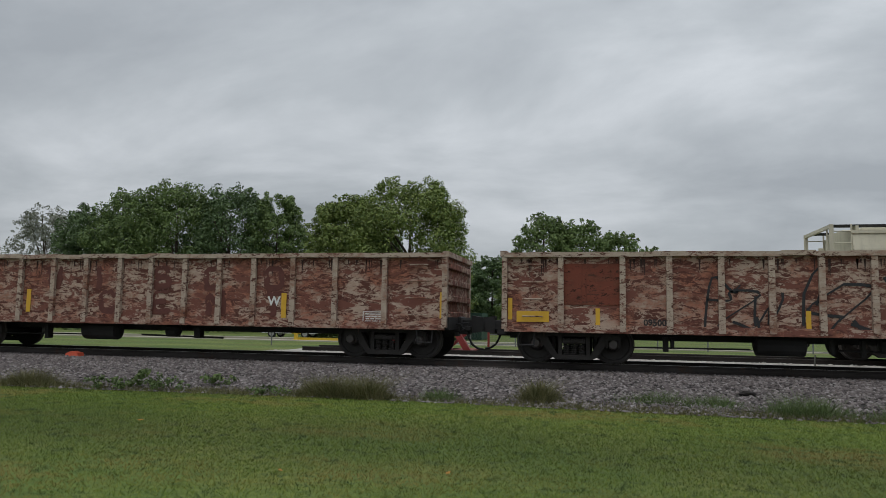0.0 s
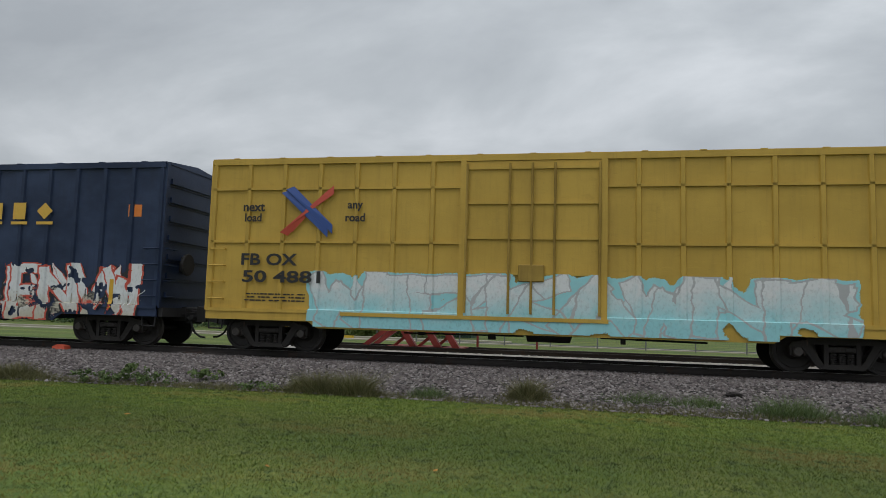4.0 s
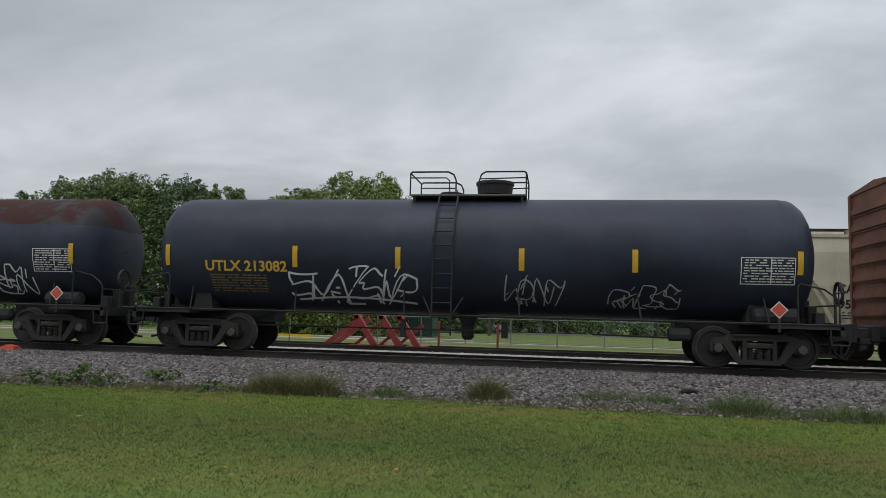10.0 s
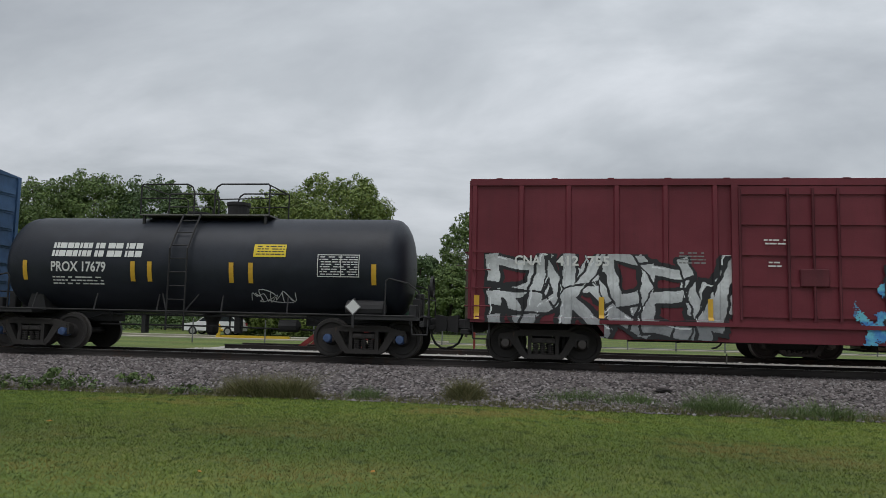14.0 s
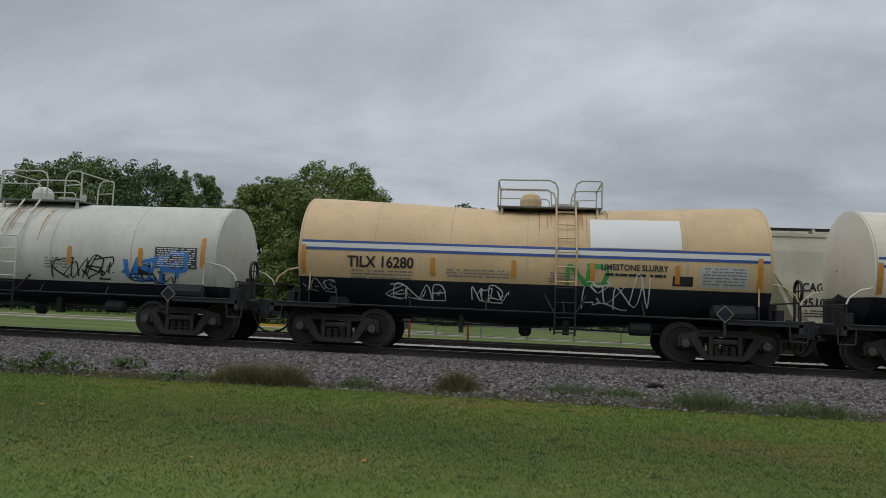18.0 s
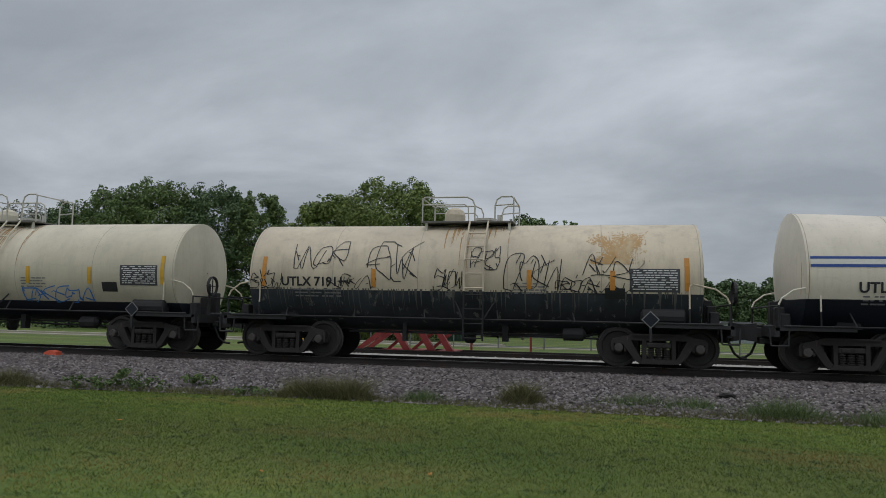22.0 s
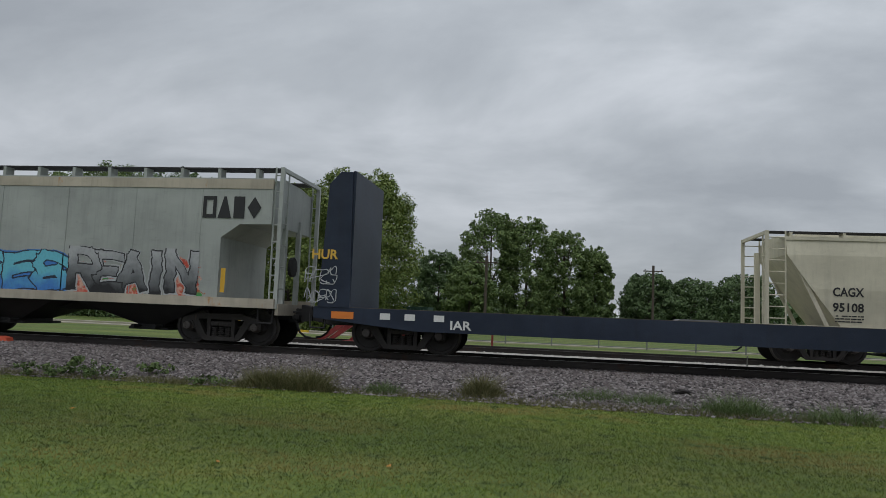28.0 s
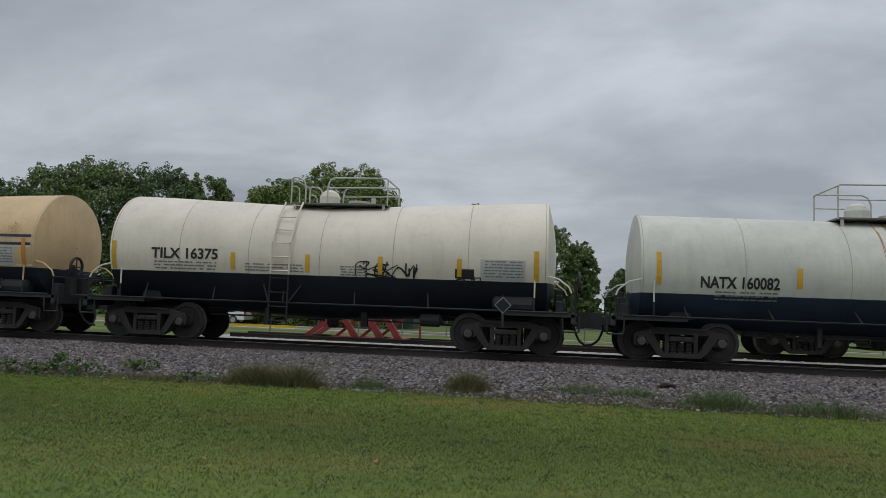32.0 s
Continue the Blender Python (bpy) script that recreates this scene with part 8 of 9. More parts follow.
spray(b12, sw, 1.62, 7.0, 0.56, 2.55, "SRENWDE", [S_ORG, S_YEL, S_YEL, S_TAN], S_BLK, None, 20, 0.22, 0.045, 0.05, rough_strokes=20, facets=10, block=True, wild=0.3, shine=S_TAN)
tag_scrawl(b12, sw, 6.95, 7.6, 0.8, 2.3, S_LGN, 84, 0.04, 5)
part("door_track", B(-1.55, 4.7, -1.60, -1.50, 0.86, 0.95), BRWD, b12)
spray(b12, sw, -0.1, 1.3, 0.60, 0.84, "MWSR", S_BLK, S_GRN, S_GRN, 21, 0.05, 0.04, 0.2)
patch(b12, sw, -0.8, 0.62, 2.62, 2.82, WHITE, "sign_plate")
sign("DOOR OPENING W 10-0 H 10-6", -0.75, 2.66, 0.12, BLACK, b12, lambda x, z: sf(x, z) - 0.02, 1.32)
reflectors(b12, sw, [(-7.62, 1.0), (7.62, 1.0), (1.72, 1.1)], 0.12, 0.9)

TB3, hb, sf = tankcar(K[12], K[13], "long black tank car with gold lettering and white scrawls", TBLACK2, style=2, dome=0.0, ladders=(-0.45,), seed=13, loops=(0.40, 0.40), **LONG)
sign("UTLX 213082", -6.48, 1.98, 0.28, GOLD, TB3, sf, 2.14)
bars(TB3, sf, -6.4, 1.9, 1.5, 0.45, 4, plain("stencil_gold_dim", (0.25, 0.17, 0.06), 0.6), 21)
data_block(TB3, sf, 6.25, 2.48, 1.15, 0.6, WHITE, 22)
tag_scrawl(TB3, sf, -4.3, -1.1, 1.25, 2.15, S_WHT, 31, 0.045, 7)
tag_scrawl(TB3, sf, 0.95, 2.4, 1.3, 2.0, S_SIL, 32, 0.03, 4)
tag_scrawl(TB3, sf, 3.4, 5.0, 1.3, 1.85, S_SIL, 33, 0.025, 5)
reflectors(TB3, sf, [(x, 2.1) for x in (-7.5, -4.13, -1.55, 1.4, 3.97, 7.5)], 0.13, 0.52)
placard(TB3, sf, 7.05, 1.33, 0.19, S_RED, WHITE)
TB4, hb, sf = tankcar(K[13], K[14], "long black tank car with a rust-red top", TRUSTY, TBLACK2, split=3.12, style=2, dome=-0.25, ladders=(0.33,), seed=14, dside=-1, loops=(0.56, 0.24), **LONG)
sign("UTLX 213078", -6.51, 2.0, 0.27, GOLD, TB4, sf, 2.09)
bars(TB4, sf, -6.4, 1.9, 1.5, 0.45, 4, plain("stencil_gold_dim", (0.25, 0.17, 0.06), 0.6), 23)
data_block(TB4, sf, 6.3, 2.48, 1.1, 0.6, WHITE, 24)
tag_scrawl(TB4, sf, 3.9, 6.2, 1.3, 2.05, S_WHT, 34, 0.04, 6)
tag_scrawl(TB4, sf, 1.1, 2.1, 1.4, 2.0, S_SIL, 35, 0.02, 2)
tag_scrawl(TB4, sf, -4.9, -4.2, 1.4, 1.95, S_WHT, 36, 0.025, 1)
reflectors(TB4, sf, [(x, 2.1) for x in (-7.5, -4.2, -1.55, 1.2, 4.0, 7.4)], 0.13, 0.52)
placard(TB4, sf, 7.05, 1.33, 0.19, S_RED, WHITE)

CY = [(1.32, 1.15), (1.50, 1.55), (1.58, 2.1), (1.57, 2.6), (1.48, 3.15), (1.30, 3.65), (1.05, 3.98), (0.5, 4.12)]
HBR = rusty("hopper_brown_ochre", (0.255, 0.165, 0.040), (0.110, 0.054, 0.040), 73, 0.58, 0.6, (0.055, 0.030, 0.026), 0.85, (1.7, 1, 0.28), 0.55)
HBRD = paint("hopper_dark_brown", (0.06, 0.035, 0.025), 0.4, 0.3, 0.7, 74, (0.085, 0.04, 0.028), 0.4)
h15, hb, sf = hopper(K[14], K[15], "rusty brown and ochre cylindrical covered hopper", HBR, CY, 12, 4, 2.1, 0.6, 1.15, (3.3, 1.0), 15, IRON, HBRD, HBRD, 4.22, HBRD, inset=0.55, ribw=0.04)
s15 = lambda x, z: sf(x, z) - 0.05
for ch, x in zip("LEO,IR", (-6.2, -5.35, -4.45, -3.3, -2.4, -1.4)):
    if ch != ",":
        sign(ch, x, 2.65, 0.7, rusty("faded_yellow", (0.29, 0.20, 0.035), (0.09, 0.045, 0.025), 173, 0.45, 1.5), h15, s15, 0.5)
for z in (1.35, 2.0):
    patch(h15, s15, -6.35, -4.95, z, z + 0.35, rusty("faded_cream_patch", (0.42, 0.33, 0.17), (0.12, 0.055, 0.03), 176, 0.5, 1.5), "stencil_panel")
patch(h15, s15, 2.45, 3.6, 1.35, 1.72, BLACK, "stencil_panel")
table_sign(h15, lambda x, z: s15(x, z) - 0.006, 2.5, 1.7, 1.05, 0.32, WHITE, 25)
reflectors(h15, s15, [(-7.4, 1.5), (-3.9, 1.35), (-2.0, 1.35), (1.2, 1.35), (5.5, 1.35), (7.2, 1.5)], 0.12, 0.5)
tag_scrawl(h15, s15, -7.1, -6.5, 1.5, 2.0, S_WHT, 37, 0.02, 2)

HST = rusty("hopper_cream_rust", (0.52, 0.40, 0.22), (0.25, 0.082, 0.050), 77, 0.60, 0.7, (0.15, 0.055, 0.036), 0.55, (0.35, 1, 1.5), 0.555)
HSTF = rusty("hopper_cream_frame", (0.38, 0.29, 0.18), (0.17, 0.075, 0.045), 78, 0.6)
HSTR = rusty("hopper_rust_rib", (0.30, 0.19, 0.10), (0.15, 0.065, 0.04), 79, 0.8)
h16, hb, sf = hopper(K[15], K[16], "rusted cream cylindrical covered hopper with bubble graffiti", HST, CY, 12, 4, 2.1, 0.6, 1.15, (3.3, 1.0), 16, IRON, HSTF, HSTR, 4.22, HSTF, inset=0.55, ribw=0.035)
s16 = lambda x, z: sf(x, z) - 0.05
patch(h16, s16, -6.5, -5.25, 1.3, 2.65, rusty("faded_blue_patch", (0.32, 0.33, 0.31), (0.22, 0.13, 0.07), 179, 0.4), "stencil_panel")
sign("STRX", -6.32, 2.31, 0.23, BLACK, h16, lambda x, z: s16(x, z) - 0.008, 0.75)
sign("490400", -6.37, 1.92, 0.27, BLACK, h16, lambda x, z: s16(x, z) - 0.008, 1.02)
bars(h16, s16, -6.3, 1.75, 1.0, 0.3, 3, BLACK, 26)
spray(h16, s16, -3.6, 0.5, 1.2, 2.15, "GOUOS", HST, S_BLK, None, 22, 0.22, 0.025, 0.1, 0.024)
tag_scrawl(h16, s16, -5.1, -3.6, 1.6, 2.3, S_BLK, 38, 0.02, 4)
bars(h16, s16, -1.2, 2.75, 2.3, 0.35, 1, plain("faded_dark_script", (0.12, 0.05, 0.05), 0.8, 0.3), 27)
reflectors(h16, s16, [(-7.2, 1.8), (-4.1, 1.6), (-1.7, 1.6), (1.6, 1.3), (6.8, 1.6)], 0.12, 0.5)

CNR = paint("box_maroon_red", (0.142, 0.021, 0.032), 0.03, 0.2, 0.5, 80, grime=0.25)
b17, hb, sf = boxcar(K[16], K[17], "dark red box car with a white emblem and silver graffiti", CNR, CNR, 4.35, ribs=15, door=(0.385, 0.60), style="plug", tx=2.4, ends=0.7, seed=17, sill=0.60, over=0.92)
band(b17, -1.535, [(5.42, 3.15)] + bend(5.0, 2.97, 0.18, 90, 180) + bend(5.0, 2.79, 0.18, 180, 270) + bend(5.38, 2.75, 0.14, 270, 360) + bend(5.64, 3.03, 0.12, 180, 30) + bend(5.98, 2.74, 0.12, 210, 360) + [(6.1, 3.2)], 0.15, WHITE, "white bent-band emblem")
bars(b17, sf, 4.65, 2.47, 2.0, 0.18, 1, WHITE, 28)
sign("CNA", -6.68, 2.26, 0.24, WHITE, b17, sf, 0.6)
sign("412", -5.72, 2.26, 0.24, WHITE, b17, sf, 0.5)
sign("755", -5.02, 2.26, 0.24, WHITE, b17, sf, 0.5)
haze(b17, sf, 0.6, 2.2, 0.6, 2.2, [S_CYA, S_BLU, S_CYA], 323, 0, thin=0.5)
haze(b17, sf, 5.9, 7.6, 0.6, 2.75, [S_CYA, S_BLU, S_CYA], 324, 0, thin=0.25)
spray(b17, sf, 1.2, 7.5, 0.62, 2.55, "CUPOA", [S_FGR, S_SIL, S_WHT, S_SIL], S_BLK, S_BLK, 23, 0.33, 0.055, 0.07, rough_strokes=9, facets=12, block=True, wild=0.25, shine=S_WHT)
spray(b17, sf, -7.4, -1.7, 0.62, 2.55, "RAKSEW", [S_FGR, S_SIL, S_WHT, S_SIL], S_BLK, S_BLK, 24, 0.25, 0.055, 0.04, rough_strokes=12, facets=12, block=True, wild=0.28, shine=S_WHT)
reflectors(b17, sf, [(-7.55, 1.0), (7.5, 1.0), (-4.7, 1.0), (-2.3, 1.0), (2.4, 1.1), (4.0, 1.1)], 0.12, 0.55)
bars(b17, sf, -3.0, 2.6, 0.6, 0.3, 3, GREYTX, 29)
bars(b17, sf, -1.2, 2.9, 0.5, 0.16, 2, WHITE, 30)
bars(b17, sf, -1.1, 2.4, 0.3, 0.16, 2, WHITE, 130)
tag_scrawl(b17, sf, 6.8, 7.4, 2.6, 3.4, S_SIL, 39, 0.016, 2)

t18, hb, sf = tankcar(K[17], K[18], "short black tank car with a wide top platform", TBLACK, r=1.28, zc=2.22, style=1, dome=-0.05, ladders=(-0.35,), seed=18, blue=True, seams=4, tx=1.9, gap=0.88, plat=3.5, railh=0.82)
bars(t18, sf, -3.83, 2.72, 2.45, 0.6, 1, WHITE, 31, "emblem")
sign("PROX 17679", -3.83, 1.97, 0.28, WHITE, t18, sf, 1.5)
two_rows(t18, sf, -3.8, 1.85, 1.4, WHITE, 32)
patch(t18, sf, 1.55, 2.38, 2.40, 2.72, YSIGN, "warning_sign", 0.012, "yellow warning sign")
bars(t18, sf, 1.6, 2.68, 0.74, 0.26, 2, BLACK, 33)
data_block(t18, sf, 3.19, 2.48, 1.05, 0.55, WHITE, 34)
tag_scrawl(t18, sf, 1.4, 2.6, 1.3, 1.6, S_WHT, 40, 0.02, 4)
reflectors(t18, sf, [(x, 1.75) for x in (-4.55, -1.6, -1.15, 1.0, 1.5, 4.6)], 0.12, 0.5)
placard(t18, sf, 4.15, 1.22, 0.2, WHITE)

DBL = paint("box_weathered_blue", (0.028, 0.070, 0.15), 0.10, 0.6, 0.6, 81, (0.16, 0.19, 0.23), 0.3, 0.9, 0.2)
DBD = paint("box_red_double_door", (0.28, 0.038, 0.046), 0.05, 0.25, 0.55, 82)
b19, hb, sf = boxcar(K[18], K[19], "tall weathered blue box car with red double doors", DBL, DBD, 5.0, ribs=18, door=(0.292, 0.612), style="corrugated", door2=0.456, tx=2.45, ends=0.78, seed=19, sill=0.58)
for a_0, a_1, z_0, z_1 in ((-7.25, -6.2, 2.2, 3.1), (-5.75, -5.3, 2.2, 2.65)):
    patch(b19, sf, a_0, a_1, z_0, z_1, paint("faded_red_block", (0.30, 0.12, 0.09), 0.2, 0.3, 0.6, 83), "stencil_panel", 0.006)
sign("DW C", -7.22, 2.75, 0.28, WHITE, b19, sw and (lambda x, z: sf(x, z) - 0.01), 0.93)
sign("55 85 78", -7.22, 2.33, 0.28, WHITE, b19, lambda x, z: sf(x, z) - 0.01, 1.86)
bars(b19, sf, -7.2, 2.0, 1.2, 0.9, 6, WHITE, 35)
spray(b19, sf, -6.8, 0.4, 0.58, 2.85, "DATEK", [S_LIM, S_GRN, S_BLK, S_BLK, S_BLK], S_BLK, None, 25, 0.32, 0.03, 0.09, rough_strokes=8, facets=6, block=False, wild=0.3, halo=S_GRN, grad=0.3)
S_RD2 = col("coral", (0.42, 0.085, 0.05))
haze(b19, sf, -0.2, 7.5, 0.58, 2.8, [S_RD2, S_RD2, S_RED], 326, 0, 0.05, thin=0.3)
spray(b19, lambda x, z: sf(x, z) - 0.004, 0.1, 7.0, 0.58, 2.65, "FUOSA", [S_NAV, S_BLK, S_BLK, S_NAV], S_BLK, S_CYA, 26, 0.42, 0.03, 0.16, rough_strokes=7, wild=0.3, halo=S_AQU, shine=S_WHT)
tag_scrawl(b19, sf, 6.5, 7.7, 2.7, 3.6, S_WHT, 41, 0.025, 4)
reflectors(b19, sf, [(-7.6, 0.95), (-7.6, 1.55), (7.7, 0.95), (-5.6, 0.9), (-3.7, 0.9), (1.9, 0.9)], 0.13, 0.6)
bars(b19, sf, 6.6, 2.1, 0.55, 0.6, 5, WHITE, 36)

HTN = paint("hopper_tan", (0.33, 0.215, 0.115), 0.05, 0.2, 0.6, 84, (0.28, 0.15, 0.06), 0.35)
HTNR = paint("hopper_tan_rib", (0.38, 0.25, 0.13), 0.06, 0.2, 0.6, 85, (0.28, 0.15, 0.06), 0.35)
HGF = paint("hopper_grey_frame", (0.16, 0.145, 0.125), 0.2, 0.3, 0.7, 86)
h20, hb, sf = hopper(K[19], K[20], "short tan ribbed covered hopper with grey ends", HTN, FL, 12, 2, 2.0, 0.55, 1.25, (3.75, 1.25), 20, IRON, HGF, HTNR, 4.25, HTN, inset=0.15, notch=1.3, endmat=HGF)
s20 = lambda x, z: sf(x, z) - 0.05
sign("GA CX", -3.92, 2.48, 0.2, BLACK, h20, s20, 1.08)
sign("298 45", -4.07, 2.0, 0.24, BLACK, h20, s20, 1.5)
reflectors(h20, s20, [(-1.6, 1.35), (0.4, 1.35), (2.1, 1.35), (4.1, 1.4)], 0.12, 0.5)
table_sign(h20, s20, 2.45, 1.75, 0.45, 0.3, WHITE, 37)


def slurry(k0, k1, label, top, text, tx0, tz, tw, sz=0.29, stripes="blue", split=1.66, dip=0.22, seed=0, ref=OREF, patchw=None, words=True, rail=None, dome=0.1, lad=0.0, r=1.45, zc=2.30, low=None, txmat=None, loops=(0.15, 0.62), plat=2.5):
    t, hb, sf = tankcar(k0, k1, label, top, low or LOWBLK, r=r, zc=zc, dip=dip, split=split, dome=dome, ladders=(lad,), seed=seed, rail=rail or WRAIL, seams=7, jacket=True, head=0.22, seammat=SEAM, gap=0.84, loops=loops, plat=plat, railh=0.68)
    if stripes == "blue":
        st = [(2.49, 2.545, STRB), (2.31, 2.37, STRB), (2.375, 2.485, STRW)]
    elif stripes == "navy":
        st = [(2.45, 2.52, STRN), (2.24, 2.31, STRN), (split + 0.03, 2.235, STRC)]
        sign("VENT BEFORE UNLOADING", -0.1 if not words else 0.0, 2.06, 0.11, BLACK, t, sf, 1.45)
    else:
        st = []
    for za, zb, mt in st:
        gx = np.linspace(-hb + 0.3, hb - 0.3, 40)
        vs, fs = [], []
        for x in gx:
            for z in (za, zb):
                vs.append((x, sf(x, z) - 0.008, z))
        fs = [(2 * i, 2 * i + 2, 2 * i + 3, 2 * i + 1) for i in range(39)]
        raw("stripe", vs, fs, [mt], t)
    sign(text, tx0, tz, sz, txmat or BLACK, t, sf, tw)
    two_rows(t, sf, tx0 + 0.05, tz - 0.06, tw * 0.95, GREYTX, seed)
    if patchw:
        patch(t, sf, patchw[0], patchw[1], 2.56, 3.28, PATCHW, "white_patch", 0.01, nz=8)
    if words:
        sign("LIMESTONE SLURRY", 1.7, 2.05, 0.15, BLACK, t, sf, 1.5)
        bars(t, sf, 1.75, 1.98, 1.4, 0.1, 1, BLACK, seed + 2)
    bars(t, sf, -1.9, 1.95, 1.5, 0.22, 3, GREYTX, seed + 3)
    bars(t, sf, 0.5, 1.95, 0.7, 0.26, 3, GREYTX, seed + 4)
    patch(t, sf, 3.9, 4.95, 1.72, 2.2, plain("pale_label", (0.5, 0.5, 0.48), 0.6, 0.1), "data_panel", 0.006)
    bars(t, sf, 3.95, 2.17, 0.95, 0.42, 5, GREYTX, seed + 5)
    patch(t, sf, 3.3, 3.75, 1.74, 1.96, BLACK, "stencil_panel", 0.006)
    for x in (-5.35, -2.2, -0.3, 1.5, 3.4, 5.2):
        if ref is not None:
            reflectors(t, sf, [(x, 1.78 if abs(x) < 5 else 1.72)], 0.11, 0.42 if abs(x) < 5 else 0.7, ref)
    placard(t, sf, 4.45, 1.15, 0.2, LOWBLK)
    rust_ = plain("tank_rust_run", (0.36, 0.22, 0.10), 0.8, 0.35, 5)
    if low is LOWSTR:
        drips(t, sf, -hb + 0.5, hb - 0.5, split + 0.04, split - 0.6, 70, plain("cream_run", (0.10, 0.10, 0.092), 0.8, 0.5, 6), seed + 3, "pale_run")
    if stripes:
        drips(t, sf, lad - 0.7, lad + 1.1, zc + r - 0.12, zc + 0.2, 60 if seed == 27 else 26, rust_, seed)
    return t, hb, sf


X, hb, sf = slurry(K[20], K[20.5], "tan tank car with a black belly and blue stripes", TANTOP, "TILX 16", -4.3, 1.92, 1.2, seed=205, patchw=(1.6, 3.2))
X, hb, sf = slurry(K[20.5], K[21], "cream tank car with a black belly and blue stripes", TCREAM2, "NATX 160042", -4.5, 1.92, 1.95, seed=21)
X, hb, sf = slurry(K[21], K[22], "tan tank car with a white patch, blue stripes and black belly", TANTOP, "TILX 16280", -4.27, 1.92, 1.61, seed=22, patchw=(1.45, 3.5), lad=0.9, dome=0.5, loops=(0.58, 0.26))
tag_scrawl(X, sf, -3.4, -1.9, 1.2, 1.62, S_WHT, 51, 0.025, 5)
tag_scrawl(X, sf, -1.3, -0.4, 1.2, 1.6, S_WHT, 52, 0.025, 4)
tag_scrawl(X, sf, 1.3, 2.8, 1.15, 2.0, S_WHT, 53, 0.025, 4)
tag_scrawl(X, sf, -5.4, -4.6, 1.3, 1.62, S_SIL, 54, 0.02, 3)
spray(X, sf, 0.9, 1.9, 1.65, 2.2, "NO", S_GRN, S_GRN, None, 55, 0.07, 0.02, 0.05)


def plaintank(k0, k1, label, top, low, text, tx0, tz, tw, sz=0.3, split=1.45, r=1.36, zc=2.06, seed=0, ref=OREF, dome=0.0, lad=0.6, txmat=None, rail=None, sign_mat=None, dip=0.0, gap=None):
    t, hb, sf = tankcar(k0, k1, label, top, low, r=r, zc=zc, dip=dip, split=split, dome=dome, ladders=(lad,), seed=seed, rail=rail or WRAIL, seams=6, gap=gap or (0.90 if top in (GREYW, DIRTC, CREAM) else 0.46), jacket=top in (GREYW, DIRTC, CREAM), head=0.16 if top in (GREYW, DIRTC, CREAM) else 0.6, loops=(0.58, 0.20), railh=0.64 if top is DIRTC else None, seammat=SEAM if top in (GREYW, DIRTC, CREAM) else None)
    sign(text, tx0, tz, sz, txmat or BLACK, t, sf, tw)
    two_rows(t, sf, tx0 + 0.3, tz - 0.06, tw * 0.8, GREYTX, seed)
    patch(t, sf, hb - 1.75, hb - 0.65, 1.72, 2.25, sign_mat or plain("dark_label", (0.06, 0.06, 0.065), 0.6, 0.1), "data_panel", 0.006)
    bars(t, sf, hb - 1.7, 2.22, 1.0, 0.48, 9, WHITE, seed + 5)
    for x in (-hb + 0.55, -2.2, 1.6, 3.5, hb - 0.5):
        reflectors(t, sf, [(x, 1.75)], 0.11, 0.45 if abs(x) < 4.5 else 0.75, ref)
    patch(t, sf, hb - 2.3, hb - 1.85, 1.55, 1.8, BLACK, "stencil_panel", 0.006)
    bars(t, sf, 0.9 + lad, 1.9, 0.8, 0.3, 3, GREYTX, seed + 6)
    placard(t, sf, hb - 1.3, 1.1, 0.2, LOWBLK)
    if low is LOWSTR:
        drips(t, sf, -hb + 0.5, hb - 0.5, split + 0.04, split - 0.6, 130, plain("cream_run", (0.10, 0.10, 0.092), 0.8, 0.5, 6), seed + 3, "pale_run")
    if top in (GREYW, DIRTC, CREAM):
        rust_ = plain("tank_rust_run", (0.36, 0.22, 0.10), 0.8, 0.35, 5)
        drips(t, sf, lad - 0.8, lad + 0.8, zc + r - 0.1, zc + 0.1, 20, rust_, seed)
    return t, hb, sf


X, hb, sf = plaintank(K[22], K[23], "grey-white tank car with red and black scrawls", GREYW, LOWBLK, "UTLX 303312", -4.71, 1.74, 1.9, 0.33, 1.32, seed=23, dome=0.2, lad=0.0)
tag_scrawl(X, sf, -5.5, -4.9, 1.7, 2.2, S_RED, 56, 0.02, 2)
tag_scrawl(X, sf, -3.1, -1.6, 1.35, 1.9, S_RED, 57, 0.035, 4)
patch(X, sf, -1.6, -0.8, 1.6, 1.85, plain("tan_orange_sign", (0.46, 0.22, 0.08), 0.6, 0.15), "panel")
bars(X, sf, -1.55, 1.82, 0.70, 0.19, 4, BLACK, 401)
tag_scrawl(X, sf, 1.1, 2.8, 1.4, 2.0, S_BLK, 58, 0.035, 5)
tag_scrawl(X, sf, 3.2, 4.4, 1.35, 1.7, S_BLK, 59, 0.03, 4)
tag_scrawl(X, sf, 3.0, 4.7, 1.35, 2.1, S_BLU, 60, 0.10, 4)
X, hb, sf = slurry(K[23], K[24], "tan tank car with a white patch and blue scrawls", TANTOP, "TILX 16303", -4.43, 1.89, 1.67, seed=24, patchw=(1.5, 3.25), lad=-0.85, dome=0.3)
tag_scrawl(X, sf, 0.1, 2.0, 1.2, 1.6, S_BLU, 61, 0.03, 5)
tag_scrawl(X, sf, 1.1, 2.4, 1.5, 1.95, S_BLU, 62, 0.03, 5)
X, hb, sf = slurry(K[24], K[25], "cream tank car with blue stripes and a streaked black belly", TCREAM2, "NATX 160019", -4.54, 1.93, 1.94, seed=25, low=LOWSTR, split=1.55, lad=0.25, dome=0.0, dip=0.2, loops=(0.58, 0.26))
spray(X, sf, -2.3, -0.7, 1.6, 2.1, "OLDO", TCREAM2, S_SIL, None, 63, 0.12, 0.015, 0.05)
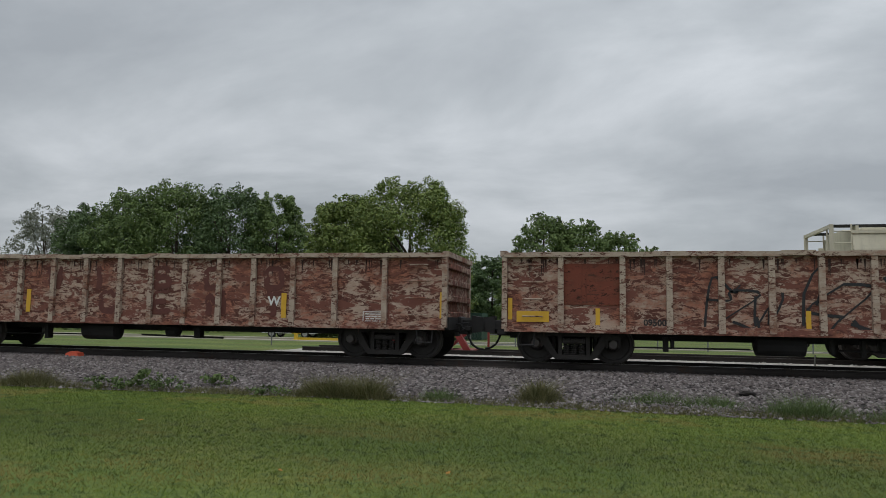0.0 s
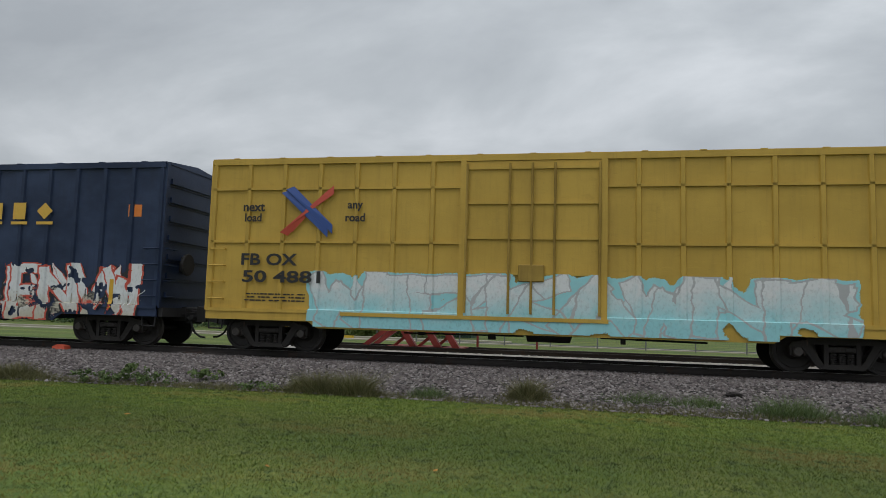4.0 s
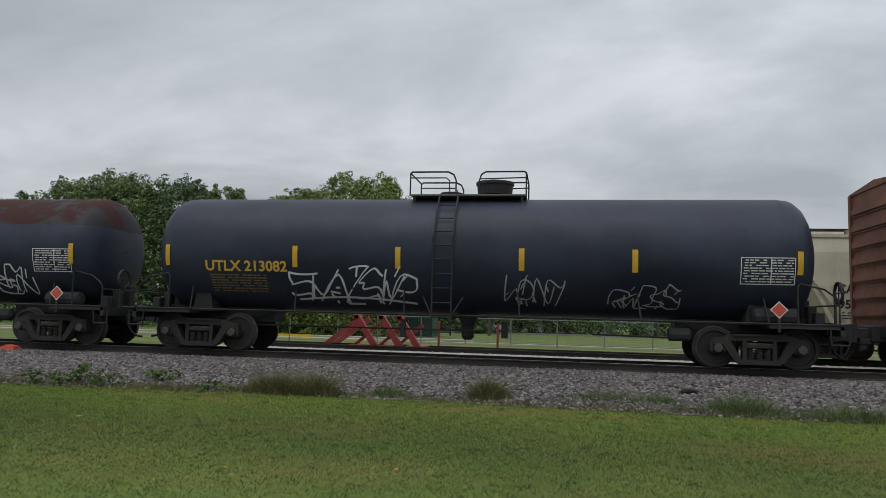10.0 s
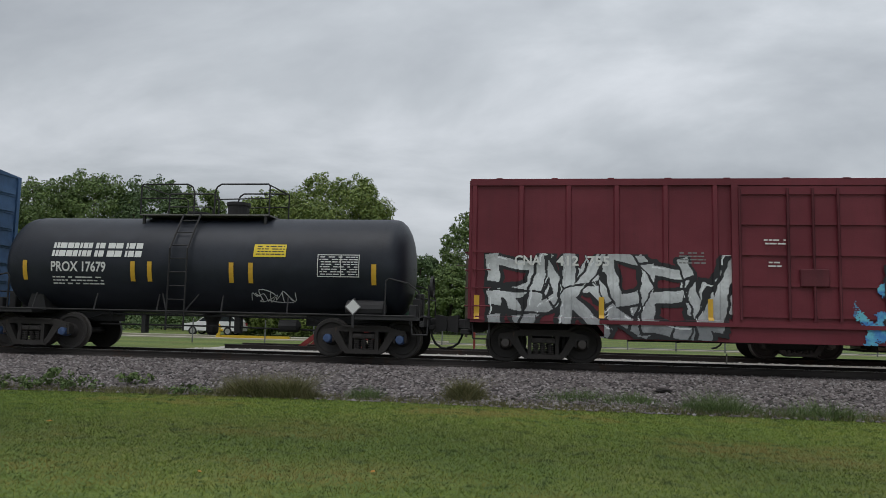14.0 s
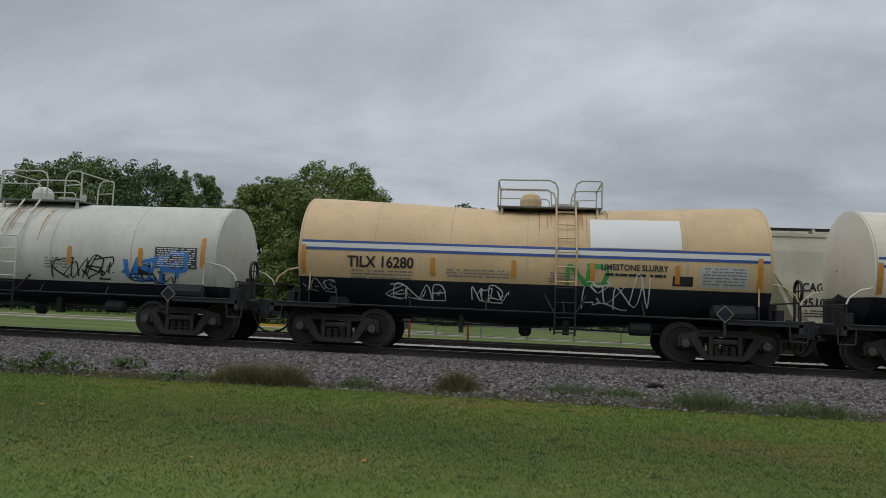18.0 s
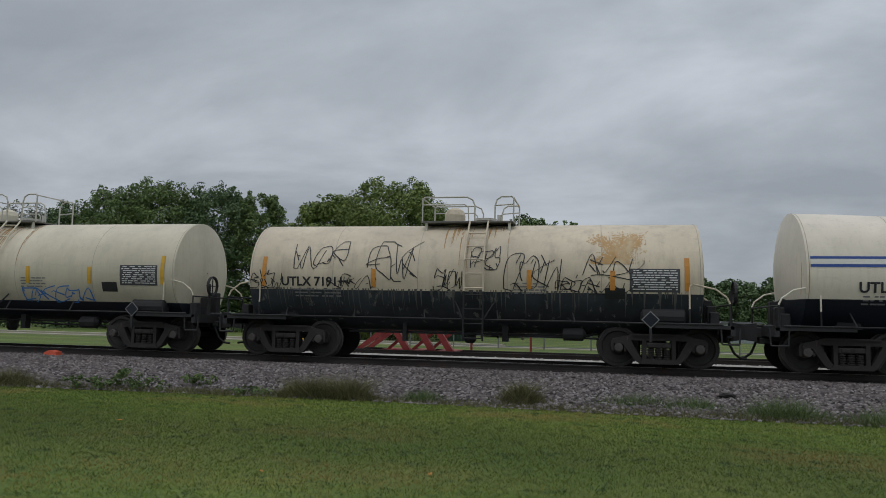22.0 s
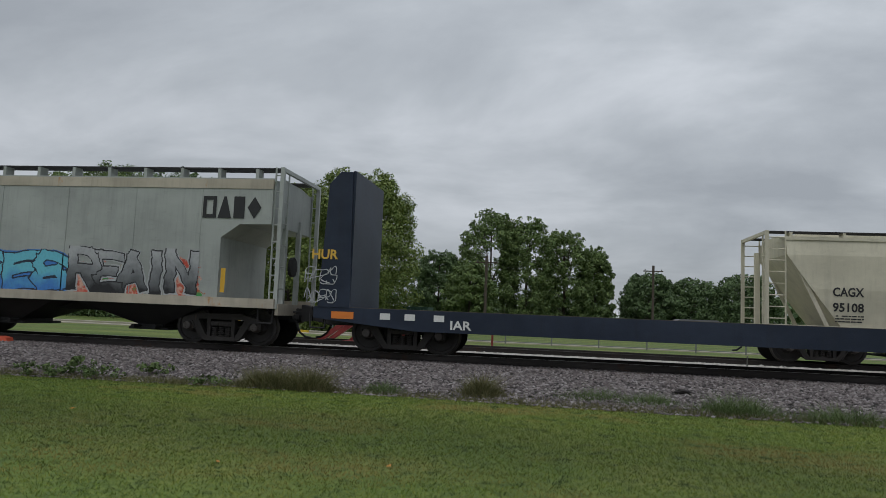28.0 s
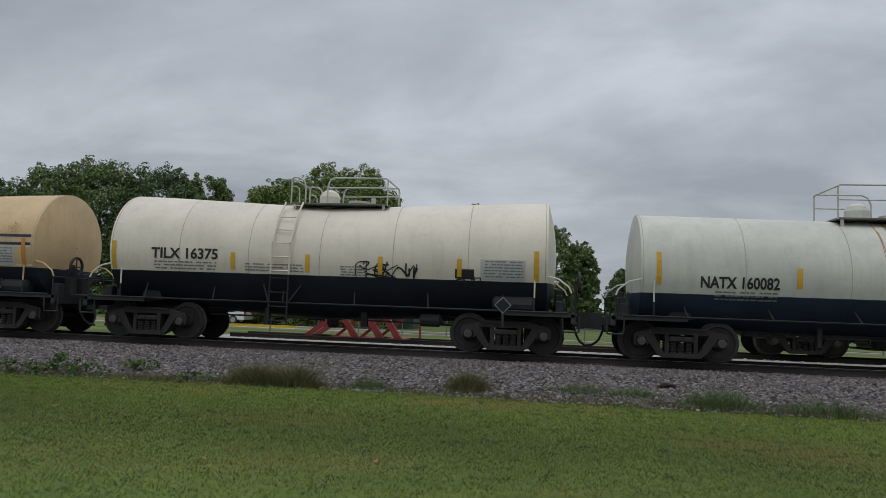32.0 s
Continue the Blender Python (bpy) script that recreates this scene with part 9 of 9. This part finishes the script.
tag_scrawl(X, sf, -0.4, 0.4, 1.7, 2.0, S_GRN, 64, 0.035, 4)
tag_scrawl(X, sf, 2.0, 2.9, 1.6, 1.95, S_BLK, 65, 0.03, 4)
tag_scrawl(X, sf, -4.4, -3.8, 1.2, 1.5, S_WHT, 66, 0.02, 4)
X, hb, sf = plaintank(K[25], K[26], "dirty cream tank car with a streaked black belly", DIRTC, LOWSTR, "UTLX 303352", -4.56, 1.68, 1.99, 0.27, 1.62, seed=26, dome=0.0, lad=0.55)
patch(X, sf, -1.3, -0.6, 1.3, 1.6, plain("tan_orange_sign", (0.46, 0.22, 0.08), 0.6, 0.15), "panel")
bars(X, sf, -1.25, 1.57, 0.60, 0.24, 4, BLACK, 401)
X, hb, sf = slurry(K[26], K[27], "cream tank car sagging in the middle with rust streaks", TCREAM2, "UTLX 301448", -4.32, 1.76, 1.82, 0.25, split=1.62, dip=0.24, seed=27, lad=-1.1, dome=-0.2, ref=YELLOW, loops=(0.44, 0.40), zc=2.22)
tag_scrawl(X, sf, -0.6, 1.0, 1.65, 2.0, S_BLK, 67, 0.03, 5)
tag_scrawl(X, sf, 1.0, 2.6, 1.65, 2.0, S_BLK, 68, 0.03, 5)
tag_scrawl(X, sf, 0.6, 2.2, 1.15, 1.5, S_WHT, 69, 0.02, 5)
tag_scrawl(X, sf, -2.3, -1.9, 1.75, 2.05, S_BLK, 70, 0.02, 2)
X, hb, sf = plaintank(K[27], K[28], "dirty cream tank car with black scrawls and a streaked belly", DIRTC, LOWSTR, "UTLX 71911", -4.60, 1.76, 1.59, 0.25, 1.68, seed=28, dome=0.0, lad=0.3)
for a_0, a_1, z_0, z_1 in ((-4.4, -2.9, 2.2, 2.9), (-2.4, -1.0, 1.9, 2.9), (-0.7, 0.0, 1.7, 2.3), (1.0, 2.4, 1.7, 2.8), (2.8, 4.2, 2.0, 2.6), (2.8, 4.0, 1.6, 2.0), (-5.5, -4.6, 1.7, 2.2), (-3.4, -2.2, 1.7, 2.1), (0.2, 0.9, 2.2, 2.8), (2.2, 3.0, 1.7, 2.1)):
    tag_scrawl(X, sf, a_0, a_1, z_0, z_1, S_BLK, int(a_0 * 10 + 90), 0.02, 4)
SRUST, SRUST2 = plain("soft_rust", (0.46, 0.28, 0.11), 0.8, 0.3, 4), plain("pale_rust_stain", (0.52, 0.40, 0.24), 0.8, 0.3, 4)
haze(X, sf, 2.9, 4.4, 2.35, 3.2, [SRUST2, SRUST, SRUST], 71, 0.3, 0.3)
X, hb, sf = plaintank(K[28], K[29], "cream tank car with black scrawls and yellow markers", CREAM, LOWBLK, "SHPX  15335", -4.66, 1.89, 2.11, 0.28, 1.28, 1.38, 2.13, seed=29, ref=YELLOW, dome=0.0, lad=0.45)
patch(X, sf, -4.75, -3.5, 1.84, 2.24, TCREAM2, "repaint_panel", 0.004)
tag_scrawl(X, sf, -6.2, -5.2, 1.7, 2.7, S_BLK, 72, 0.035, 2)
tag_scrawl(X, sf, -4.8, -3.1, 1.35, 1.65, S_BLK, 73, 0.025, 5)
tag_scrawl(X, sf, -1.4, 0.1, 1.5, 2.05, S_BLK, 74, 0.035, "SUER")
tag_scrawl(X, sf, 1.3, 3.6, 1.25, 1.75, S_BLU, 75, 0.03, 6)
X, hb, sf = slurry(K[29], K[30], "tan tank car with navy stripes and turquoise bubble graffiti", TANTOP, "SHPX 206258", -3.91, 1.74, 2.26, 0.34, "navy", 1.75, 0.2, 30, patchw=(1.2, 3.1), ref=YELLOW, words=False, lad=-0.5, dome=0.2)
spray(X, sf, 0.25, 4.35, 0.98, 2.25, "GSOEM", [S_CYA, S_AQU, S_CYA], S_NAV, S_CYA, 76, 0.50, 0.02, 0.06, halo=S_CYA, worn=0.12)
tag_scrawl(X, sf, -3.2, -2.2, 1.25, 1.6, S_WHT, 77, 0.02, 4)
X, hb, sf = plaintank(K[30], K[31], "cream tank car with a scrawled face and dark belly", CREAM, LOWBLK, "SHPX  15391", -4.65, 1.82, 1.82, 0.28, 1.3, 1.38, 2.13, seed=31, ref=YELLOW, dome=-0.2, lad=-1.3)
tag_scrawl(X, sf, -6.3, -5.4, 1.6, 2.9, S_BLK, 78, 0.035, 2)
tag_scrawl(X, sf, -2.6, -1.4, 1.4, 1.8, S_BLK, 79, 0.015, 5)
tag_scrawl(X, sf, 2.3, 3.3, 1.6, 1.95, S_BLK, 80, 0.03, 4)
X, hb, sf = plaintank(K[31], K[32], "black tank car with white lettering and orange markers", TBLACK, TBLACK, "PROX 60234", -4.24, 1.83, 1.82, 0.31, None, 1.34, 2.17, seed=32, dome=-0.2, lad=-0.2, txmat=WHITE, rail=IRON)
bars(X, sf, -4.35, 2.62, 2.3, 0.55, 1, WHITE, 81, "emblem")
spray(X, sf, -4.95, -4.5, 2.15, 2.65, "O", WHITE, WHITE, None, 82, 0.12, 0.03, 0.02)
patch(X, sf, 2.4, 3.3, 1.7, 2.02, YSIGN, "warning_sign", 0.012, "yellow warning sign")
bars(X, sf, 2.45, 1.98, 0.8, 0.26, 2, BLACK, 83)
bars(X, sf, 1.3, 2.2, 0.8, 0.5, 5, WHITE, 84)

NC = [(1.40, 1.0), (1.48, 1.6), (1.52, 2.3), (1.505, 2.85), (1.42, 3.7), (1.28, 4.08), (0.5, 4.22)]
HNC = paint("hopper_cream_orange", (0.39, 0.225, 0.10), 0.16, 0.25, 0.6, 87, (0.30, 0.105, 0.04), 0.3, 0.7, 0.5)
HNU = paint("hopper_cream_upper", (0.405, 0.285, 0.16), 0.10, 0.25, 0.6, 187, (0.30, 0.12, 0.05), 0.35, 0.7, 0.5)
HNW = paint("hopper_end_white", (0.52, 0.49, 0.42), 0.08, 0.25, 0.6, 88, (0.25, 0.12, 0.06), 0.3)
HNF = paint("hopper_frame_rust", (0.28, 0.16, 0.10), 0.5, 0.3, 0.7, 89)
h33, hb, sf = hopper(K[32], K[33], "long cream covered hopper with orange rust and outlined graffiti", HNC, NC, 0, 4, 2.3, 0.45, 1.0, (2.95, 1.75), 33, HBRD, HNF, None, 4.39, HNC, inset=0.75, upper=(2.9, HNU))
for s_ in (-1, 1):
    for y_ in (-1.44, 1.44):
        part("end_panel", slab(bmesh.new(), [(s_ * (hb - 0.75), 3.6), (s_ * (hb - 0.75), 2.95), (s_ * (hb - 2.5), 1.0), (s_ * (hb - 0.55), 1.0), (s_ * (hb - 0.62), 3.6)], y_ - 0.03, y_ + 0.03), HNW, h33, "cream triangular end panel")
for x in (-4.6, 0.0, 4.6):
    vs = []
    for w, z in NC[:-1]:
        vs += [(x - 0.03, -w - 0.012, z), (x + 0.03, -w - 0.012, z)]
    raw("panel_seam", vs, [(2 * i, 2 * i + 1, 2 * i + 3, 2 * i + 2) for i in range(len(NC) - 2)], [HNC], h33)
part("side_bead", pipe(bmesh.new(), [(-hb + 1.4, -1.515, 2.85), (hb - 1.4, -1.515, 2.85)], 0.02), HNC, h33)
sign("NCUX", -6.59, 2.51, 0.24, BLACK, h33, sf, 0.65)
sign("50164", -6.57, 2.07, 0.24, BLACK, h33, sf, 0.68)
spray(h33, sf, -4.75, 2.1, 0.98, 2.08, "COERBEN", [S_FGR, HNC, HNC, HNC], S_BLK, None, 86, 0.24, 0.036, 0.03, wild=0.3, rough_strokes=9)
table_sign(h33, sf, -5.75, 2.6, 0.22, 0.24, BLACK, 86)
table_sign(h33, sf, 4.2, 1.5, 0.5, 0.3, WHITE, 87)
tag_scrawl(h33, sf, -8.3, -7.3, 1.4, 1.9, S_BLK, 88, 0.02, 4)
tag_scrawl(h33, sf, 4.9, 6.3, 1.25, 1.6, HBRD, 91, 0.02, 5)
tag_scrawl(h33, sf, 2.6, 3.4, 1.4, 1.9, HBRD, 89, 0.025, 3)
RSTK = plain("running_rust", (0.30, 0.105, 0.04), 0.85, 0.3, 5)
RSTP = plain("pale_running_rust", (0.36, 0.19, 0.09), 0.85, 0.3, 5)
haze(h33, sf, -hb + 0.9, hb - 0.9, 3.55, 3.98, [RSTP, RSTK, RSTK], 505, 0.7, 0.2, thin=0.40)
drips(h33, sf, -hb + 1.0, hb - 1.0, 3.75, 3.2, 90, RSTK, 5)

X, hb, sf = plaintank(K[33], K[34], "teal-grey tank car with white lettering", TEAL, TEAL, "HOKX 286070", -4.52, 1.95, 2.32, 0.30, None, 1.45, 2.33, seed=34, dome=0.2, lad=-1.3, txmat=WHITE, rail=TEAL, gap=0.93)
patch(X, sf, 1.2, 2.1, 2.05, 2.35, YSIGN, "warning_sign", 0.012, "yellow warning sign")
bars(X, sf, 1.25, 2.32, 0.8, 0.26, 2, BLACK, 90)
bars(X, sf, -0.1, 1.8, 1.0, 0.4, 4, WHITE, 91)

FLB = paint("flat_navy", (0.014, 0.022, 0.042), 0.05, 0.3, 0.5, 90, (0.10, 0.05, 0.03))
f35, hb, sf = bulkhead_flat(K[34], K[35], "empty dark navy bulkhead flat car with tall end walls", FLB)
sign("IAR", -6.5, 0.63, 0.22, WHITE, f35, sf, 0.5)
patch(f35, sf, -9.4, -8.85, 0.78, 0.95, S_ORG, "panel")
for x in (-8.2, -7.6, -6.9, 7.5, 8.6):
    patch(f35, sf, x, x + 0.25, 0.8, 0.95, WHITE, "stencil_panel")
fe = lambda x, z: -1.475
sign("HUR", -9.95, 2.2, 0.25, GOLD, f35, fe)
tag_scrawl(f35, fe, -10.1, -9.3, 1.6, 2.05, S_SIL, 92, 0.02, 4)
tag_scrawl(f35, fe, -10.1, -9.3, 1.15, 1.5, S_SIL, 93, 0.02, 4)
patch(f35, fe, 9.3, 9.55, 2.6, 2.8, WHITE, "round_mark")

G2 = [(1.46, 1.15), (1.46, 3.88), (1.36, 4.13), (0.5, 4.25)]
HGA = paint("hopper_grey", (0.34, 0.36, 0.34), 0.03, 0.2, 0.55, 91, (0.25, 0.14, 0.06), 0.25)
HGR = paint("hopper_roof_rust", (0.43, 0.385, 0.31), 0.35, 0.3, 0.6, 92, (0.30, 0.15, 0.06), 0.3)
h36, hb, sf = hopper(K[35], K[36], "short grey covered hopper with blue and black graffiti", HGA, G2, 0, 2, 2.05, 0.55, 1.15, (3.02, 1.3), 36, IRON, HGA, None, 4.46, HGR, inset=0.2, notch=0.35, endmat=HGA, step=0.62)
part("roof_band", B(-hb + 0.2, hb - 0.2, -1.475, -1.35, 3.90, 4.14), HGR, h36, "rust-stained roof edge")
for x in (-3.6, -1.9, 0, 1.9, 3.7):
    part("panel_seam", B(x - 0.015, x + 0.015, -1.472, -1.46, 1.2, 3.88), HGA, h36)
emblem_row(h36, sf, (3.75, 4.15, 4.53, 4.93), 3.15, 3.7, 0.36, BLACK)
sign("GACX", -3.98, 2.32, 0.22, BLACK, h36, sf, 0.85)
sign("12225", -3.92, 1.88, 0.23, BLACK, h36, sf, 0.8)
haze(h36, sf, -4.0, 4.15, 1.16, 2.25, [S_RED, S_PEA, S_RED, S_GRN], 394, 0, 0.06, thin=0.42)
spray(h36, lambda x, z: sf(x, z) - 0.003, -3.3, 0.25, 1.16, 2.25, "OPES", [S_BLU, S_CYA, S_CYA], S_NAV, S_BLU, 94, 0.25, 0.035, 0.06, block=True)
spray(h36, lambda x, z: sf(x, z) - 0.006, 0.15, 3.75, 1.16, 2.35, "REAIN", [S_BLK, S_FGR, S_SIL], S_BLK, S_SIL, 95, 0.22, 0.03, 0.03, block=True)
reflectors(h36, sf, [(-4.6, 1.3), (4.4, 1.3), (1.7, 1.3), (-2.4, 1.4)], 0.12, 0.6)

X, hb, sf = slurry(K[36], K[37], "clean cream tank car with a black belly and yellow markers", TCREAM2, "TILX 16427", -4.33, 1.96, 1.67, stripes=None, split=1.7, seed=37, ref=YELLOW, words=False, lad=-0.95, dome=0.2)
X["label"] = "clean cream tank car with a black belly and yellow markers"
tag_scrawl(X, sf, -0.6, 0.4, 1.1, 1.5, S_BLU, 96, 0.02, 4)
X, hb, sf = slurry(K[37], K[38], "tan tank car with navy stripes and a white patch", TANTOP, "SHPX 206141", -4.26, 1.77, 1.93, 0.32, "navy", 1.68, 0.2, 38, patchw=(1.9, 3.5), words=True, lad=-0.6, dome=0.2)
sign("CALCIUM CARBONATE", -5.1, 2.78, 0.15, BLACK, X, sf, 2.5)
X, hb, sf = slurry(K[38], K[39], "tan tank car with navy stripes and dark belly", TANTOP, "SHPX 206340", -4.26, 1.77, 1.93, 0.32, "navy", 1.68, 0.2, 39, patchw=(1.9, 3.5), words=True, lad=-0.6, dome=0.2)
X, hb, sf = plaintank(K[39], K[40], "grey-white tank car with a navy belly", GREYW, paint("tank_lower_navy", (0.020, 0.030, 0.058), 0.02, 0.3, 0.5, 150, grime=0.2), "NATX 160082", -4.32, 1.70, 1.7, 0.29, 1.56, 1.38, 2.12, seed=40, ref=YELLOW, dome=0.0, lad=0.2, dip=0.08)
X, hb, sf = slurry(K[40], K[41], "cream tank car with a black belly and dark scrawls", TCREAM2, "TILX 16375", -4.34, 2.01, 1.75, stripes=None, split=1.7, seed=41, ref=YELLOW, words=False, lad=-0.95, dome=0.2)
tag_scrawl(X, sf, 0.9, 2.4, 1.7, 2.1, S_BLK, 97, 0.035, 6)
tag_scrawl(X, sf, 3.3, 3.9, 1.55, 1.8, S_BLK, 98, 0.025, 3)
X, hb, sf = slurry(K[41], K[42], "tan tank car with navy stripes at the train's tail", TANTOP, "SHPX 206151", -4.26, 1.77, 1.93, 0.32, "navy", 1.68, 0.2, 42, patchw=(1.9, 3.5), words=True)
haze(X, sf, 4.2, 5.3, 2.0, 3.1, [SRUST2, SRUST], 99, 0.3, 0.3, thin=0.5)

# a hopper parked on the siding
PARK = paint("parked_hopper_cream", (0.52, 0.49, 0.38), 0.04, 0.18, 0.6, 95, (0.25, 0.14, 0.06), 0.3)
n_cars, n_wheels = len(CARS), len(WHEELS)
hp, hb, sf = hopper(0, 17.4, "pale cream covered hopper parked on the siding", PARK, [(1.42, 1.1), (1.5, 2.2), (1.46, 3.2), (1.36, 3.7), (0.5, 3.85)], 0, 3, 2.2, 0.55, 1.1, (3.1, 1.5), 99, PARK, PARK, None, 3.92, PARK, inset=0.55)
del CARS[n_cars:], WHEELS[n_wheels:]
hp.location = (5.75 + 8.7, 24.0, -0.03)
del hp["group"]
sign("CAGX", -6.35, 2.0, 0.28, BLACK, hp, sf, 0.85)
sign("95108", -6.35, 1.55, 0.28, BLACK, hp, sf, 0.85)
two_rows(hp, sf, -6.3, 1.45, 0.8, BLACK, 101)

# small things on the lawn and in the ballast
FALL = plain("fallen_leaf_orange", (0.42, 0.20, 0.04), 0.8, 0.25, 20)
for x, y, r_ in ((-6.7, 9.45, 0.4), (-1.6, 7.3, 1.2), (-3.25, 6.9, 2.4)):
    ob = raw("fallen_leaf", [(-0.045, 0, 0.004), (0, -0.022, 0.0), (0.05, 0, 0.012), (0, 0.024, 0.008), (0.0, 0.0, 0.018)], [(0, 1, 4), (1, 2, 4), (2, 3, 4), (3, 0, 4)], [FALL], None)
    tagged(ob, "small orange fallen leaf lying on the mown grass", "leaf", "fallen leaves")
    ob.matrix_basis = pose(x, y, ground_z(x, y) + 0.025, 0, 0, r_ * 57)
bm = bmesh.new()
bmesh.ops.create_icosphere(bm, subdivisions=2, radius=1)
rr_ = random.Random(8)
for v in bm.verts:
    v.co *= rr_.uniform(0.8, 1.2)
    v.co.x *= 0.16; v.co.y *= 0.1; v.co.z *= 0.06
ob = part("clod", bm, plain("dark_clod", (0.018, 0.015, 0.014), 0.95, 0.4, 12))
tagged(ob, "dark clod of earth lying on the ballast stones", "clod")
ob.location = (2.6, 15.0, ground_z(2.6, 15.0) + 0.05)

# a thin stake by the rail
root = tagged(new("stake"), "thin pale wooden stake standing in the ballast", "stake")
part("shaft", rod(bmesh.new(), (0, 0, 0), (0.02, 0, 0.48), 0.018, 6), plain("stake_wood", (0.35, 0.33, 0.3), 0.8), root)
root.location = (5.05, 19.9, -0.25)


def travel(t):
    """How far the train has run since the start."""
    u = t / 32
    return 654.694 * u - 27.900 * u ** 2 - 18.648 * u ** 3 + 6.732 * u ** 4


def motions():
    ts = list(range(0, 33))
    for root, back in CARS:
        walk(root, [(t, pose(travel(t) - back, TRACK_Y, 0)) for t in ts])
    # wheels turn while their car crosses the view, frame by frame
    for w, x, xt, back in WHEELS:
        f0 = next((f for f in range(0, 961) if travel(f / FPS) - back + xt > -17), 961)
        f1 = next((f for f in range(0, 961) if travel(f / FPS) - back + xt > 13), 961)
        rows = [(0, pose(x, 0, WR))] if f0 > 0 else []
        s0 = travel(f0 / FPS)
        for f in range(f0, min(f1, 960) + 1):
            rows.append((f / FPS, pose(x, 0, WR, 0, math.degrees((travel(f / FPS) - s0) / WR), 0)))
        if len(rows) < 2 or rows[-1][0] < 32:
            last = rows[-1][1] if rows else pose(x, 0, WR)
            rows.append((32, last))
        walk(w, rows)


motions()
